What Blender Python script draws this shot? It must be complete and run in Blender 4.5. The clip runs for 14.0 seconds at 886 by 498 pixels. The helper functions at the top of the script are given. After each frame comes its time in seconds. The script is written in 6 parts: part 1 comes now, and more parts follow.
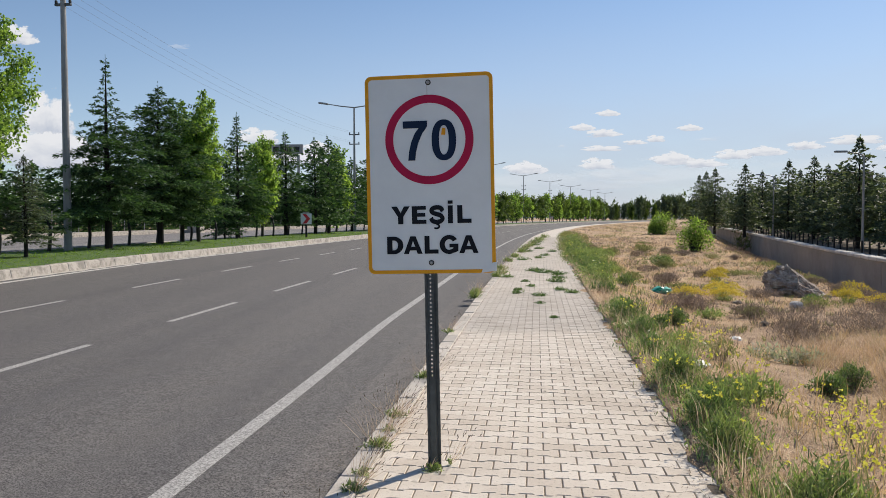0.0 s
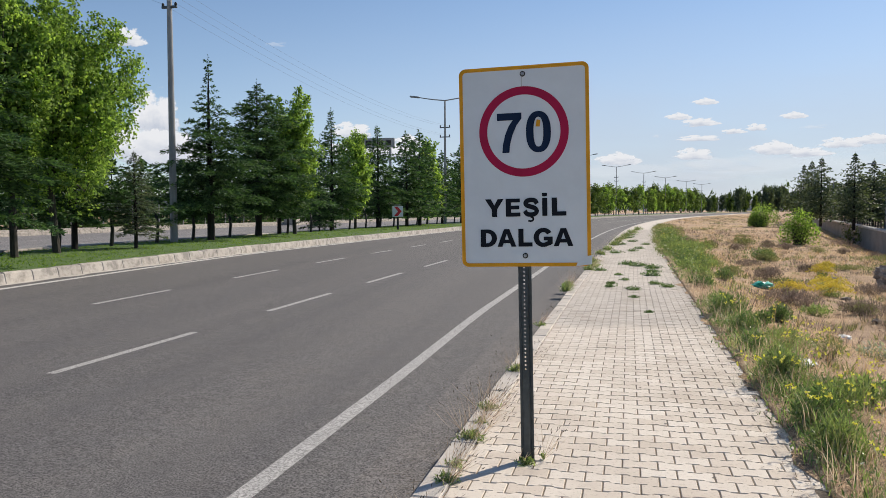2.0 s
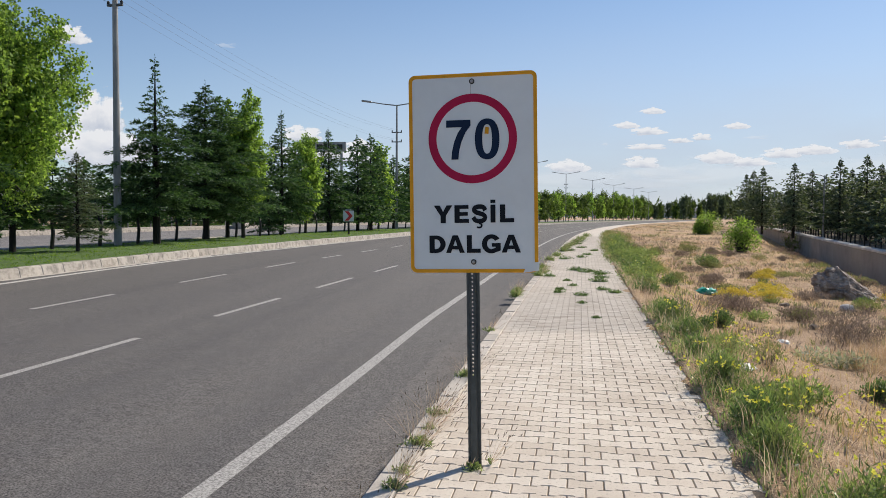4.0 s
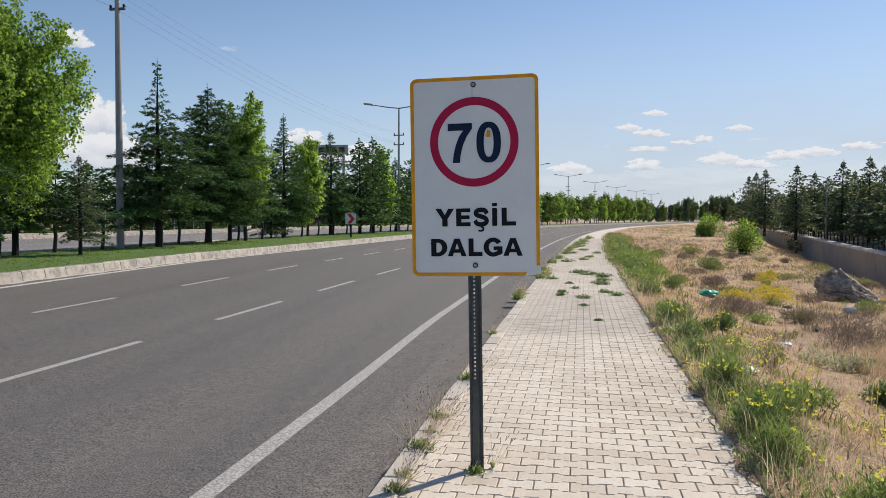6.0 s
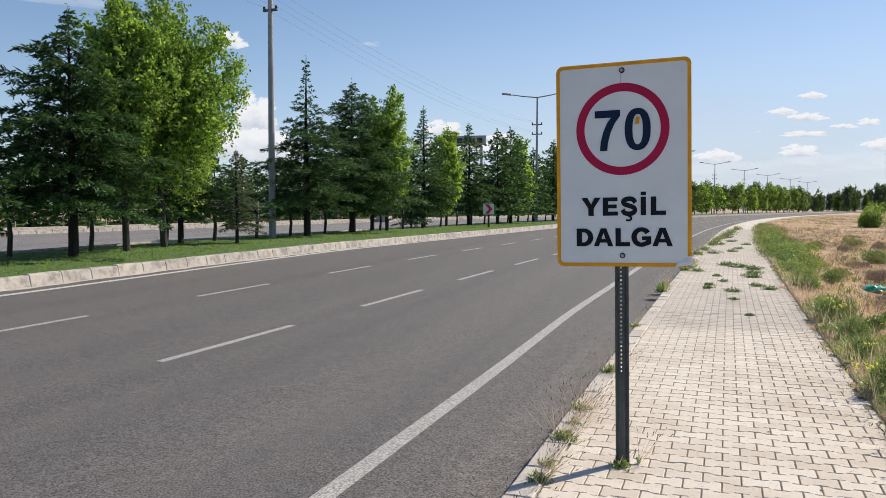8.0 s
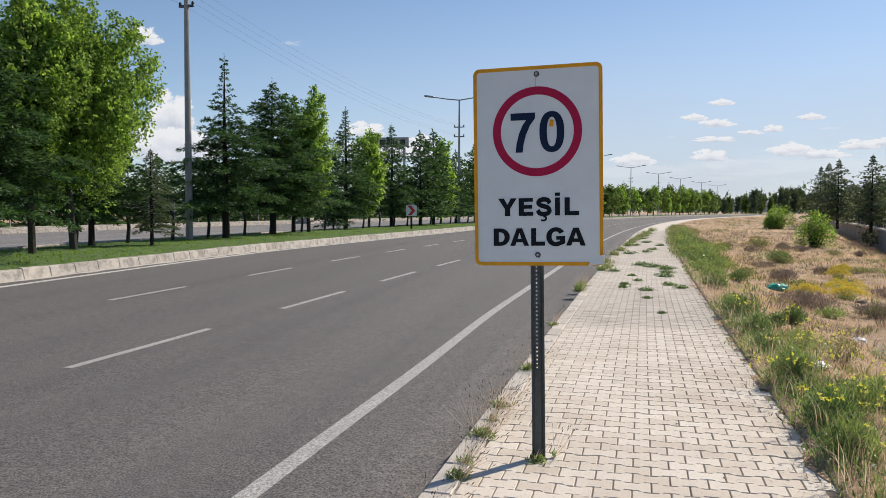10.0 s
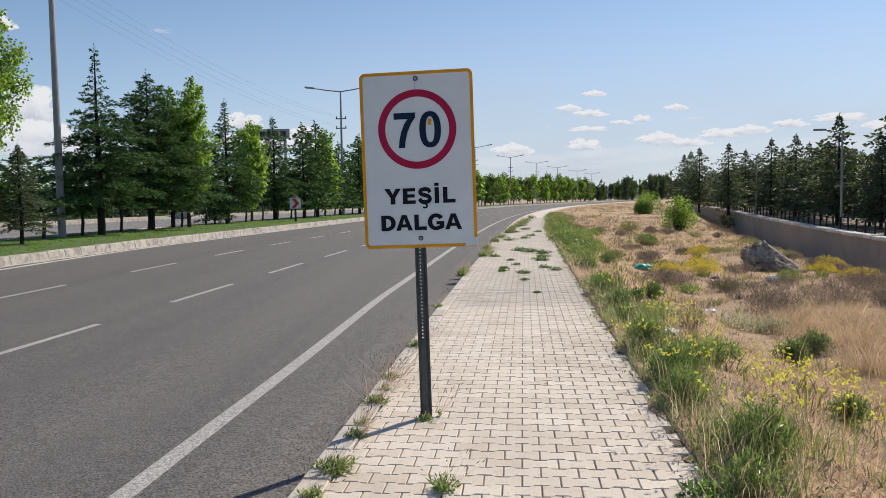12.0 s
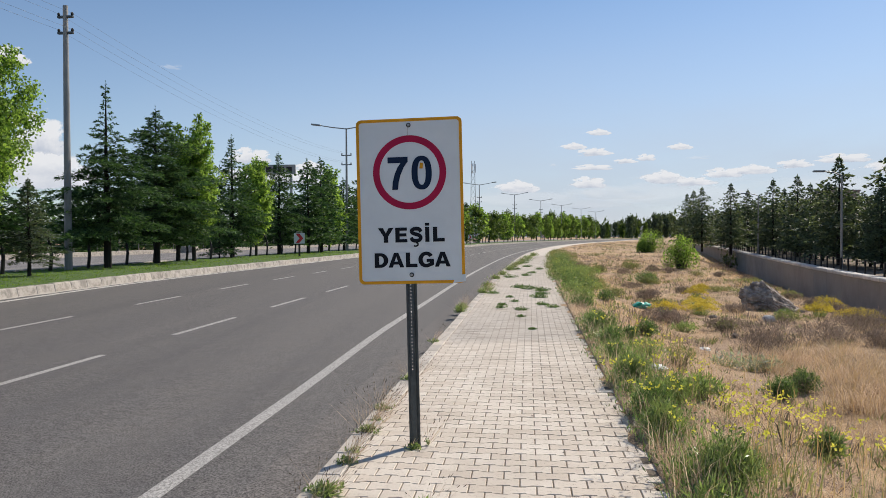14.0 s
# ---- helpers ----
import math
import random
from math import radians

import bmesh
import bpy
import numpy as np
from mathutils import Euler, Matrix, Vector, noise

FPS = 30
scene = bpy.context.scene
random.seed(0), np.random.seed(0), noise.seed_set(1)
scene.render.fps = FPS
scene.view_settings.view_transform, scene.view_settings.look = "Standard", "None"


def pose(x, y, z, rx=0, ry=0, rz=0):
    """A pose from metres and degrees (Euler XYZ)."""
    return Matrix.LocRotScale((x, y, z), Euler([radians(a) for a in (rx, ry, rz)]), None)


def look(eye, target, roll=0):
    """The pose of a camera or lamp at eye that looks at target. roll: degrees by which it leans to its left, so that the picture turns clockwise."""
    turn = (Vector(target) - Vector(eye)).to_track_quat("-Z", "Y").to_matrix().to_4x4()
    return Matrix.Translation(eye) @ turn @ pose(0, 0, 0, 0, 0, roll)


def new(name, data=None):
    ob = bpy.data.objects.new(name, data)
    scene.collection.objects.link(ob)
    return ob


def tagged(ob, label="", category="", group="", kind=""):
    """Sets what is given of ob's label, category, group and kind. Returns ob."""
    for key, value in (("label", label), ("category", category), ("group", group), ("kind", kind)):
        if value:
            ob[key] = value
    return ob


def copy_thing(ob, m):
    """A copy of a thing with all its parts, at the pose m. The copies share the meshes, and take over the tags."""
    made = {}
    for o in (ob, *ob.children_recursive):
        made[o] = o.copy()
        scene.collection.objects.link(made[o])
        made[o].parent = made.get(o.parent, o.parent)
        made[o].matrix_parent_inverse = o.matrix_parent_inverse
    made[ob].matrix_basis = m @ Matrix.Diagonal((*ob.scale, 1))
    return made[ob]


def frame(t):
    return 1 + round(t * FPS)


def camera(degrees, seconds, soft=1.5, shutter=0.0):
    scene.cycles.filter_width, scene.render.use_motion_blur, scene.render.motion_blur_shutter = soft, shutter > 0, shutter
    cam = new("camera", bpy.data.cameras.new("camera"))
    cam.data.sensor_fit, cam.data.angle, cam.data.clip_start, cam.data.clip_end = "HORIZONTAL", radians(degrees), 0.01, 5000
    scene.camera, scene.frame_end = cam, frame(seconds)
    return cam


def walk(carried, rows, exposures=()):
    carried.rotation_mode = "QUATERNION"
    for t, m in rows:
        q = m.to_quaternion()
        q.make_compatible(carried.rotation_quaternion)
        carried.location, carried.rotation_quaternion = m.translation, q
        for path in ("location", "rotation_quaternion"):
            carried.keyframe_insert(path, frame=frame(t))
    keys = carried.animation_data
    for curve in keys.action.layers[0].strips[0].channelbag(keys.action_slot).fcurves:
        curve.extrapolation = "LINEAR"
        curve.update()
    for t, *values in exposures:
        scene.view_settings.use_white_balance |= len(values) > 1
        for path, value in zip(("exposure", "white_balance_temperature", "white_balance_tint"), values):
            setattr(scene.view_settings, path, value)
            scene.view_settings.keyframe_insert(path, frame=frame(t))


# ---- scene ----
cam = camera(59.7, 14.0, soft=0.5)
PATH = [
    (0, (0.278, -0.753, 1.545), (0.186, 1.243, 1.465), -0.1),
    (0.5, (0.264, -0.753, 1.545), (0.096, 1.238, 1.453), 0.0),
    (1, (0.253, -0.738, 1.551), (-0.035, 1.238, 1.445), -0.2),
    (1.5, (0.25, -0.741, 1.548), (-0.088, 1.228, 1.445), -0.3),
    (2, (0.254, -0.747, 1.547), (-0.069, 1.224, 1.448), -0.2),
    (2.5, (0.252, -0.749, 1.546), (-0.044, 1.226, 1.447), -0.0),
    (3, (0.259, -0.747, 1.546), (0.002, 1.234, 1.444), 0.1),
    (3.5, (0.268, -0.752, 1.549), (0.07, 1.236, 1.457), 0.3),
    (6, (0.274, -0.748, 1.557), (0.07, 1.24, 1.478), 0.2),
    (6.5, (0.237, -0.755, 1.557), (-0.167, 1.202, 1.46), 0.3),
    (7, (0.226, -0.761, 1.551), (-0.329, 1.157, 1.436), 0.1),
    (9.5, (0.242, -0.762, 1.553), (-0.238, 1.178, 1.467), -0.4),
    (10, (0.262, -0.785, 1.542), (-0.095, 1.18, 1.442), 0.2),
    (10.5, (0.325, -0.89, 1.542), (0.097, 1.094, 1.438), 0.2),
    (11, (0.431, -1.089, 1.525), (0.239, 0.899, 1.411), -0.4),
    (11.5, (0.425, -1.25, 1.541), (0.264, 0.74, 1.418), -0.9),
    (12, (0.309, -1.387, 1.529), (0.247, 0.609, 1.404), -0.9),
    (12.5, (0.31, -1.545, 1.546), (0.316, 0.453, 1.444), -0.4),
    (13, (0.399, -1.656, 1.541), (0.393, 0.343, 1.469), 0.0),
    (13.5, (0.428, -1.725, 1.55), (0.375, 0.274, 1.499), -0.4),
    (14, (0.425, -1.695, 1.548), (0.353, 0.303, 1.517), -0.3),
]
walk(cam, [(t, look(eye, target, roll)) for t, eye, target, roll in PATH], [(0.0, 0.04), (1.5, 0.10), (3.0, 0.06), (6.0, 0.05), (7.0, 0.19), (9.5, 0.15), (10.5, 0.06), (12.0, 0.05), (14.0, 0.04)])

# ---- world, sun, exposure ----
SUN_AZ, SUN_EL = radians(40.0), radians(37.0)
scene.view_settings.exposure = 0.0
world = bpy.data.worlds.new("sky_world")
scene.world = world
world.use_nodes = True
wn = world.node_tree
sky = wn.nodes.new("ShaderNodeTexSky")
sky.sky_type = "NISHITA"
sky.sun_disc = False
sky.sun_elevation, sky.sun_rotation = SUN_EL, SUN_AZ
sky.altitude, sky.air_density, sky.dust_density, sky.ozone_density = 1000.0, 1.0, 0.2, 2.6
wn.links.new(sky.outputs[0], wn.nodes["Background"].inputs[0])
wn.nodes["Background"].inputs[1].default_value = 0.108
sun_data = bpy.data.lights.new("sun", "SUN")
sun_data.energy, sun_data.angle, sun_data.color = 5.0, radians(0.53), (1.0, 0.905, 0.76)
sun = new("sun", sun_data)
to_sun = Vector((math.sin(SUN_AZ) * math.cos(SUN_EL), math.cos(SUN_AZ) * math.cos(SUN_EL), math.sin(SUN_EL)))
sun.matrix_world = look(to_sun * 60 + Vector((0, 0, 5)), Vector((0, 0, 5)))


# ---- materials ----
class Mat:
    """A small builder for procedural node materials."""

    def __init__(self, name, rough=0.8, metal=0.0):
        self.m = bpy.data.materials.new(name)
        self.m.use_nodes = True
        self.t = self.m.node_tree
        self.b = self.t.nodes["Principled BSDF"]
        self.b.inputs["Roughness"].default_value = rough
        self.b.inputs["Metallic"].default_value = metal
        self.coord = self.t.nodes.new("ShaderNodeTexCoord")

    def node(self, kind, **ins):
        n = self.t.nodes.new(kind)
        for k, v in ins.items():
            n.inputs[k.replace("_", " ")].default_value = v
        return n

    def link(self, a, b):
        self.t.links.new(a, b)

    def noise(self, scale, detail=4.0, rough=0.6, stretch=None, world=True):
        n = self.node("ShaderNodeTexNoise", Scale=scale, Detail=detail, Roughness=rough)
        src = self.coord.outputs["Object"]
        if world:
            src = self.node("ShaderNodeNewGeometry").outputs["Position"]
        if stretch:
            mp = self.node("ShaderNodeMapping")
            mp.inputs["Scale"].default_value = stretch
            self.link(src, mp.inputs["Vector"])
            src = mp.outputs[0]
        self.link(src, n.inputs["Vector"])
        return n.outputs[0]

    def ramp(self, fac, stops):
        r = self.node("ShaderNodeValToRGB")
        e = r.color_ramp.elements
        while len(e) < len(stops):
            e.new(0.5)
        for el, (p, c) in zip(e, stops):
            el.position, el.color = p, c
        self.link(fac, r.inputs[0])
        return r.outputs[0]

    def mix(self, fac, a, b, mode="MIX"):
        n = self.t.nodes.new("ShaderNodeMix")
        n.data_type, n.blend_type = "RGBA", mode
        for s, v in ((0, fac), (6, a), (7, b)):
            if hasattr(v, "node"):
                self.link(v, n.inputs[s])
            else:
                n.inputs[s].default_value = v
        return n.outputs[2]

    def island(self):
        return self.node("ShaderNodeNewGeometry").outputs["Random Per Island"]

    def per_object(self):
        return self.node("ShaderNodeObjectInfo").outputs["Random"]

    def colour(self, c):
        if hasattr(c, "node"):
            self.link(c, self.b.inputs["Base Color"])
        else:
            self.b.inputs["Base Color"].default_value = c
        return self

    def bump(self, fac, strength=0.3, distance=0.01):
        n = self.node("ShaderNodeBump", Strength=strength, Distance=distance)
        self.link(fac, n.inputs["Height"])
        self.link(n.outputs[0], self.b.inputs["Normal"])
        return self


def g(v, warm=0.0):
    return (v * (1 + warm), v, v * (1 - warm), 1.0)


def leaf_material(name, dark, light, back=0.35, gloss=0.62, through_tint=(1.7, 1.65, 0.75, 1), spec=0.22):
    """Foliage: a mix of front colour and light let through, varied leaf by leaf and in clumps."""
    m = Mat(name, gloss)
    c = m.ramp(m.island(), [(0.0, dark), (1.0, light)])
    n = m.noise(0.9, 3.0)
    m.b.inputs["Specular IOR Level"].default_value = spec
    c2 = m.mix(m.ramp(n, [(0.35, (0, 0, 0, 1)), (0.65, (1, 1, 1, 1))]), c, m.mix(1.0, c, (0.72, 0.75, 0.7, 1), "MULTIPLY"))
    m.colour(c2)
    tr = m.node("ShaderNodeBsdfTranslucent")
    m.link(m.mix(1.0, c2, through_tint, "MULTIPLY"), tr.inputs[0])
    mx = m.node("ShaderNodeMixShader")
    mx.inputs[0].default_value = back
    m.link(m.b.outputs[0], mx.inputs[1])
    m.link(tr.outputs[0], mx.inputs[2])
    m.link(mx.outputs[0], m.t.nodes["Material Output"].inputs["Surface"])
    return m.m


def mat_asphalt(name, base, warm, pit=0.82):
    m = Mat(name, 0.85)
    fine = m.noise(72.0, 3.0, 0.8)
    grit = m.noise(30.0, 5.0, 0.85)
    big = m.noise(0.35, 5.0, 0.6, (1.0, 0.12, 1.0))
    spot = m.noise(2.2, 6.0, 0.7)
    c = m.ramp(fine, [(0.39, g(base * 0.22, warm)), (0.475, g(base * 1.05, warm)), (0.64, g(base * 2.1, warm))])
    c = m.mix(m.ramp(grit, [(0.36, (1, 1, 1, 1)), (0.5, (0, 0, 0, 1))]), c, m.mix(1.0, c, (0.62, 0.61, 0.6, 1), "MULTIPLY"))
    c = m.mix(m.ramp(big, [(0.3, (0, 0, 0, 1)), (0.7, (1, 1, 1, 1))]), m.mix(1.0, c, (0.84, 0.84, 0.85, 1), "MULTIPLY"), c)
    c = m.mix(m.ramp(spot, [(0.45, (0, 0, 0, 1)), (0.75, (0.6, 0.6, 0.6, 1))]), c, m.mix(1.0, c, (1.18, 1.14, 1.08, 1), "MULTIPLY"))
    patch = m.noise(11.0, 4.0, 0.8)
    c = m.mix(m.ramp(patch, [(0.40, (1, 1, 1, 1)), (0.58, (0, 0, 0, 1))]), c, m.mix(1.0, c, (pit, pit * 0.99, pit * 0.99, 1), "MULTIPLY"))
    track = m.noise(0.9, 3.0, 0.55, (1.0, 0.02, 1.0))
    c = m.mix(m.ramp(track, [(0.36, (0, 0, 0, 1)), (0.62, (1, 1, 1, 1))]), m.mix(1.0, c, (0.90, 0.87, 0.90, 1), "MULTIPLY"), m.mix(1.0, c, (1.09, 1.05, 1.05, 1), "MULTIPLY"))
    m.colour(c).bump(fine, 0.6, 0.006)
    return m.m


def mat_concrete(name, base, warm, scale=1.0, obj=False, dirt=0.72):
    m = Mat(name, 0.9)
    a = m.noise(1.3 * scale, 6.0, 0.65)
    b = m.noise(90.0, 3.0, 0.7)
    c = m.ramp(a, [(0.25 if dirt > 0.7 else 0.38, g(base * dirt, warm)), (0.55, g(base, warm)), (0.8, g(base * 1.12, warm))])
    c = m.mix(m.ramp(b, [(0.35, (1, 1, 1, 1)), (0.6, (0, 0, 0, 1))]), c, m.mix(1.0, c, (0.8, 0.79, 0.77, 1), "MULTIPLY"))
    if obj:
        r = m.ramp(m.per_object(), [(0.0, (0.84, 0.83, 0.82, 1)), (0.6, (1, 1, 1, 1)), (1.0, (1.06, 1.04, 1.01, 1))])
        c = m.mix(1.0, c, r, "MULTIPLY")
    m.colour(c).bump(b, 0.35, 0.004)
    return m.m


def mat_paver():
    m = Mat("paver_concrete", 0.88)
    rnd = m.node("ShaderNodeMath")
    rnd.operation = "FRACT"
    add = m.node("ShaderNodeMath")
    m.link(m.per_object(), add.inputs[0])
    m.link(m.island(), add.inputs[1])
    m.link(add.outputs[0], rnd.inputs[0])
    c = m.ramp(rnd.outputs[0], [(0.0, (0.61, 0.525, 0.44, 1)), (0.5, (0.67, 0.59, 0.505, 1)), (1.0, (0.72, 0.645, 0.56, 1))])
    stain = m.noise(1.1, 6.0, 0.65)
    c = m.mix(m.ramp(stain, [(0.3, (1, 1, 1, 1)), (0.55, (0, 0, 0, 1))]), c, m.mix(1.0, c, (0.83, 0.81, 0.79, 1), "MULTIPLY"))
    # a stretch of greyer, dirtier blocks across the pavement
    pos = m.node("ShaderNodeSeparateXYZ")
    m.link(m.node("ShaderNodeNewGeometry").outputs["Position"], pos.inputs[0])
    far = m.node("ShaderNodeMath")
    far.operation = "MULTIPLY_ADD"
    m.link(m.noise(0.8, 4.0, 0.6), far.inputs[0])
    far.inputs[1].default_value = 0.02
    off = m.node("ShaderNodeMath")
    off.operation = "DIVIDE"
    m.link(pos.outputs["Y"], off.inputs[0])
    off.inputs[1].default_value = 40.0
    m.link(off.outputs[0], far.inputs[2])
    zone = m.ramp(far.outputs[0], [(0.245, (0, 0, 0, 1)), (0.262, (1, 1, 1, 1)), (0.36, (0.85, 0.85, 0.85, 1)), (0.42, (0.35, 0.35, 0.35, 1))])
    c = m.mix(zone, c, m.mix(1.0, c, (0.78, 0.79, 0.81, 1), "MULTIPLY"))
    sp = m.noise(45.0, 4.0, 0.75)
    c = m.mix(m.ramp(sp, [(0.3, (1, 1, 1, 1)), (0.45, (0, 0, 0, 1))]), c, m.mix(1.0, c, (0.62, 0.6, 0.57, 1), "MULTIPLY"))
    m.colour(c).bump(m.noise(160.0, 3.0, 0.7), 0.35, 0.003)
    return m.m


def mat_marking(name, fresh):
    m = Mat(name, 0.75)
    wear = m.noise(75.0, 5.0, 0.8)
    big = m.noise(2.5, 5.0, 0.65)
    c = m.ramp(wear, [(0.44 - 0.1 * (fresh - 1), g(0.15, 0.05)), (0.50 - 0.1 * (fresh - 1), g(0.40 * fresh, 0.04)), (0.64, g(min(0.8, 0.64 * fresh), 0.04))])
    c = m.mix(m.ramp(big, [(0.35, (0.82, 0.82, 0.82, 1)), (0.6, (1, 1, 1, 1))]), g(0.24, 0.06), c)
    m.colour(c).bump(wear, 0.4, 0.004)
    return m.m


def mat_soil():
    m = Mat("dry_field_soil", 0.95)
    big = m.noise(0.22, 6.0, 0.6)
    mid = m.noise(1.6, 6.0, 0.7)
    fine = m.noise(24.0, 5.0, 0.75)
    a = m.ramp(mid, [(0.3, (0.26, 0.155, 0.082, 1)), (0.48, (0.52, 0.33, 0.17, 1)), (0.68, (0.68, 0.48, 0.28, 1))])
    b = m.ramp(mid, [(0.3, (0.19, 0.12, 0.08, 1)), (0.5, (0.40, 0.265, 0.17, 1)), (0.7, (0.56, 0.40, 0.27, 1))])
    c = m.mix(m.ramp(big, [(0.42, (0, 0, 0, 1)), (0.58, (1, 1, 1, 1))]), a, b)
    c = m.mix(m.ramp(fine, [(0.38, (1, 1, 1, 1)), (0.52, (0, 0, 0, 1))]), c, m.mix(1.0, c, (0.52, 0.47, 0.43, 1), "MULTIPLY"))
    grit = m.noise(95.0, 4.0, 0.8)
    c = m.mix(m.ramp(grit, [(0.36, (1, 1, 1, 1)), (0.48, (0, 0, 0, 1))]), c, m.mix(1.0, c, (0.50, 0.45, 0.41, 1), "MULTIPLY"))
    chaff = m.noise(70.0, 4.0, 0.8, (1.0, 0.45, 1.0))
    c = m.mix(m.ramp(chaff, [(0.51, (0, 0, 0, 1)), (0.60, (0.85, 0.85, 0.85, 1))]), c, (0.74, 0.55, 0.36, 1))
    m.colour(c).bump(fine, 0.9, 0.04)
    return m.m


def mat_lawn():
    m = Mat("lawn_soil", 0.95)
    n = m.noise(7.0, 5.0, 0.7)
    m.colour(m.ramp(n, [(0.25, (0.03, 0.055, 0.012, 1)), (0.5, (0.07, 0.13, 0.026, 1)), (0.8, (0.14, 0.19, 0.055, 1))])).bump(n, 0.6, 0.03)
    return m.m


def mat_plain(name, col, rough=0.6, metal=0.0, vary=0.12, scale=6.0, bump=0.1):
    m = Mat(name, rough, metal)
    n = m.noise(scale, 5.0, 0.65)
    lo = tuple(c * (1 - vary) for c in col[:3]) + (1,)
    hi = tuple(c * (1 + vary) for c in col[:3]) + (1,)
    m.colour(m.ramp(n, [(0.3, lo), (0.7, hi)]))
    if "sign_" in name:
        m.b.inputs["Specular IOR Level"].default_value = 0.12
    if bump:
        m.bump(m.noise(scale * 14, 3.0, 0.7), bump, 0.003)
    return m.m


def mat_bark(name, lo, hi):
    m = Mat(name, 0.92)
    n = m.noise(9.0, 6.0, 0.75, (3.0, 3.0, 0.5))
    m.colour(m.ramp(n, [(0.3, lo), (0.7, hi)])).bump(n, 0.9, 0.03)
    return m.m


def mat_rock():
    m = Mat("boulder_stone", 0.9)
    a = m.noise(3.0, 8.0, 0.75)
    b = m.noise(13.0, 7.0, 0.8, (1.0, 1.0, 2.2))
    c = m.ramp(a, [(0.36, (0.17, 0.13, 0.108, 1)), (0.47, (0.35, 0.285, 0.245, 1)), (0.60, (0.58, 0.50, 0.43, 1))])
    c = m.mix(m.ramp(b, [(0.35, (1, 1, 1, 1)), (0.5, (0, 0, 0, 1))]), c, m.mix(1.0, c, (0.5, 0.47, 0.45, 1), "MULTIPLY"))
    m.colour(c).bump(b, 0.7, 0.05)
    return m.m


def mat_cloud(name, seed, dense, low=(0.56, 0.61, 0.71, 1), high=(0.86, 0.87, 0.90, 1)):
    """Far cloud backdrop: glowing white vapour with puffed tops and a flatter, greyer base."""
    m = Mat(name, 1.0)
    mp = m.node("ShaderNodeMapping")
    mp.inputs["Location"].default_value = (seed * 7.3, seed * 3.1, 0)
    m.link(m.coord.outputs["Object"], mp.inputs[0])
    n = m.node("ShaderNodeTexNoise", Scale=2.1, Detail=7.0, Roughness=0.56)
    m.link(mp.outputs[0], n.inputs["Vector"])
    sep = m.node("ShaderNodeSeparateXYZ")
    m.link(m.coord.outputs["Object"], sep.inputs[0])

    def calc(op, a, b):
        q = m.node("ShaderNodeMath")
        q.operation = op
        for k, v in enumerate((a, b)):
            if hasattr(v, "node"):
                m.link(v, q.inputs[k])
            else:
                q.inputs[k].default_value = v
        return q.outputs[0]
    y = sep.outputs["Y"]
    under = calc("MULTIPLY", calc("MINIMUM", calc("ADD", y, 0.12), 0.0), 2.0)
    vert = calc("ADD", y, under)
    rad = calc("SQRT", calc("ADD", calc("MULTIPLY", sep.outputs["X"], sep.outputs["X"]), calc("MULTIPLY", vert, vert)), 0.0)
    body = calc("ADD", calc("MULTIPLY", n.outputs[0], 1.5), calc("SUBTRACT", -0.16, calc("MULTIPLY", rad, 0.72)))
    a = m.ramp(body, [(0.0, (0, 0, 0, 1)), (0.06 + 0.2 * (1 - dense), (dense * 0.6,) * 3 + (1,)), (0.16 + 0.2 * (1 - dense), (dense,) * 3 + (1,))])
    em = m.node("ShaderNodeEmission", Strength=0.90)
    shade = calc("ADD", calc("MULTIPLY", y, 0.55), calc("MULTIPLY", n.outputs[0], 0.9))
    m.link(m.ramp(shade, [(0.2, low), (0.62, high)]), em.inputs[0])
    tp = m.node("ShaderNodeBsdfTransparent")
    mx = m.node("ShaderNodeMixShader")
    m.link(a, mx.inputs[0])
    m.link(tp.outputs[0], mx.inputs[1])
    m.link(em.outputs[0], mx.inputs[2])
    m.link(mx.outputs[0], m.t.nodes["Material Output"].inputs["Surface"])
    return m.m


ASPHALT = mat_asphalt("worn_asphalt", 0.115, 0.03)
ASPHALT_DUSTY = mat_asphalt("dusty_shoulder_asphalt", 0.135, 0.05, 0.78)
ASPHALT_OLD = mat_asphalt("far_carriageway_asphalt", 0.20, 0.02)
KERB = mat_concrete("kerb_concrete", 0.46, 0.09, 3.5, True, 0.58)
EDGE_KERB = mat_concrete("edging_concrete", 0.58, 0.1, 1.0, True)
WALLC = mat_concrete("wall_concrete", 0.31, 0.10, 0.4)
COPING = mat_concrete("coping_concrete", 0.68, 0.05, 1.0, True)
MORTAR = mat_concrete("kerb_mortar", 0.50, 0.08, 3.0)
PAVER = mat_paver()
JOINT = mat_plain("joint_sand", (0.20, 0.16, 0.12), 0.95, 0, 0.3, 40.0, 0.4)
PAINT = mat_marking("road_paint", 1.0)
PAINT_FRESH = mat_marking("fresh_road_paint", 1.35)
SOIL = mat_soil()
LAWN = mat_lawn()
WOODFLOOR = mat_plain("plantation_floor", (0.14, 0.105, 0.075), 0.95, 0, 0.4, 0.8, 0.5)
GALV = mat_plain("galvanised_steel", (0.30, 0.31, 0.32), 0.5, 0.6, 0.15, 3.0, 0.05)
POLE_STEEL = mat_plain("painted_pole_grey", (0.27, 0.27, 0.27), 0.55, 0.2, 0.12, 2.0, 0.05)
DARK_STEEL = mat_plain("dark_weathered_steel", (0.075, 0.085, 0.09), 0.5, 0.65, 0.25, 20.0, 0.1)
BLACK_IRON = mat_plain("black_painted_iron", (0.02, 0.02, 0.02), 0.5, 0.3, 0.3, 8.0, 0.1)
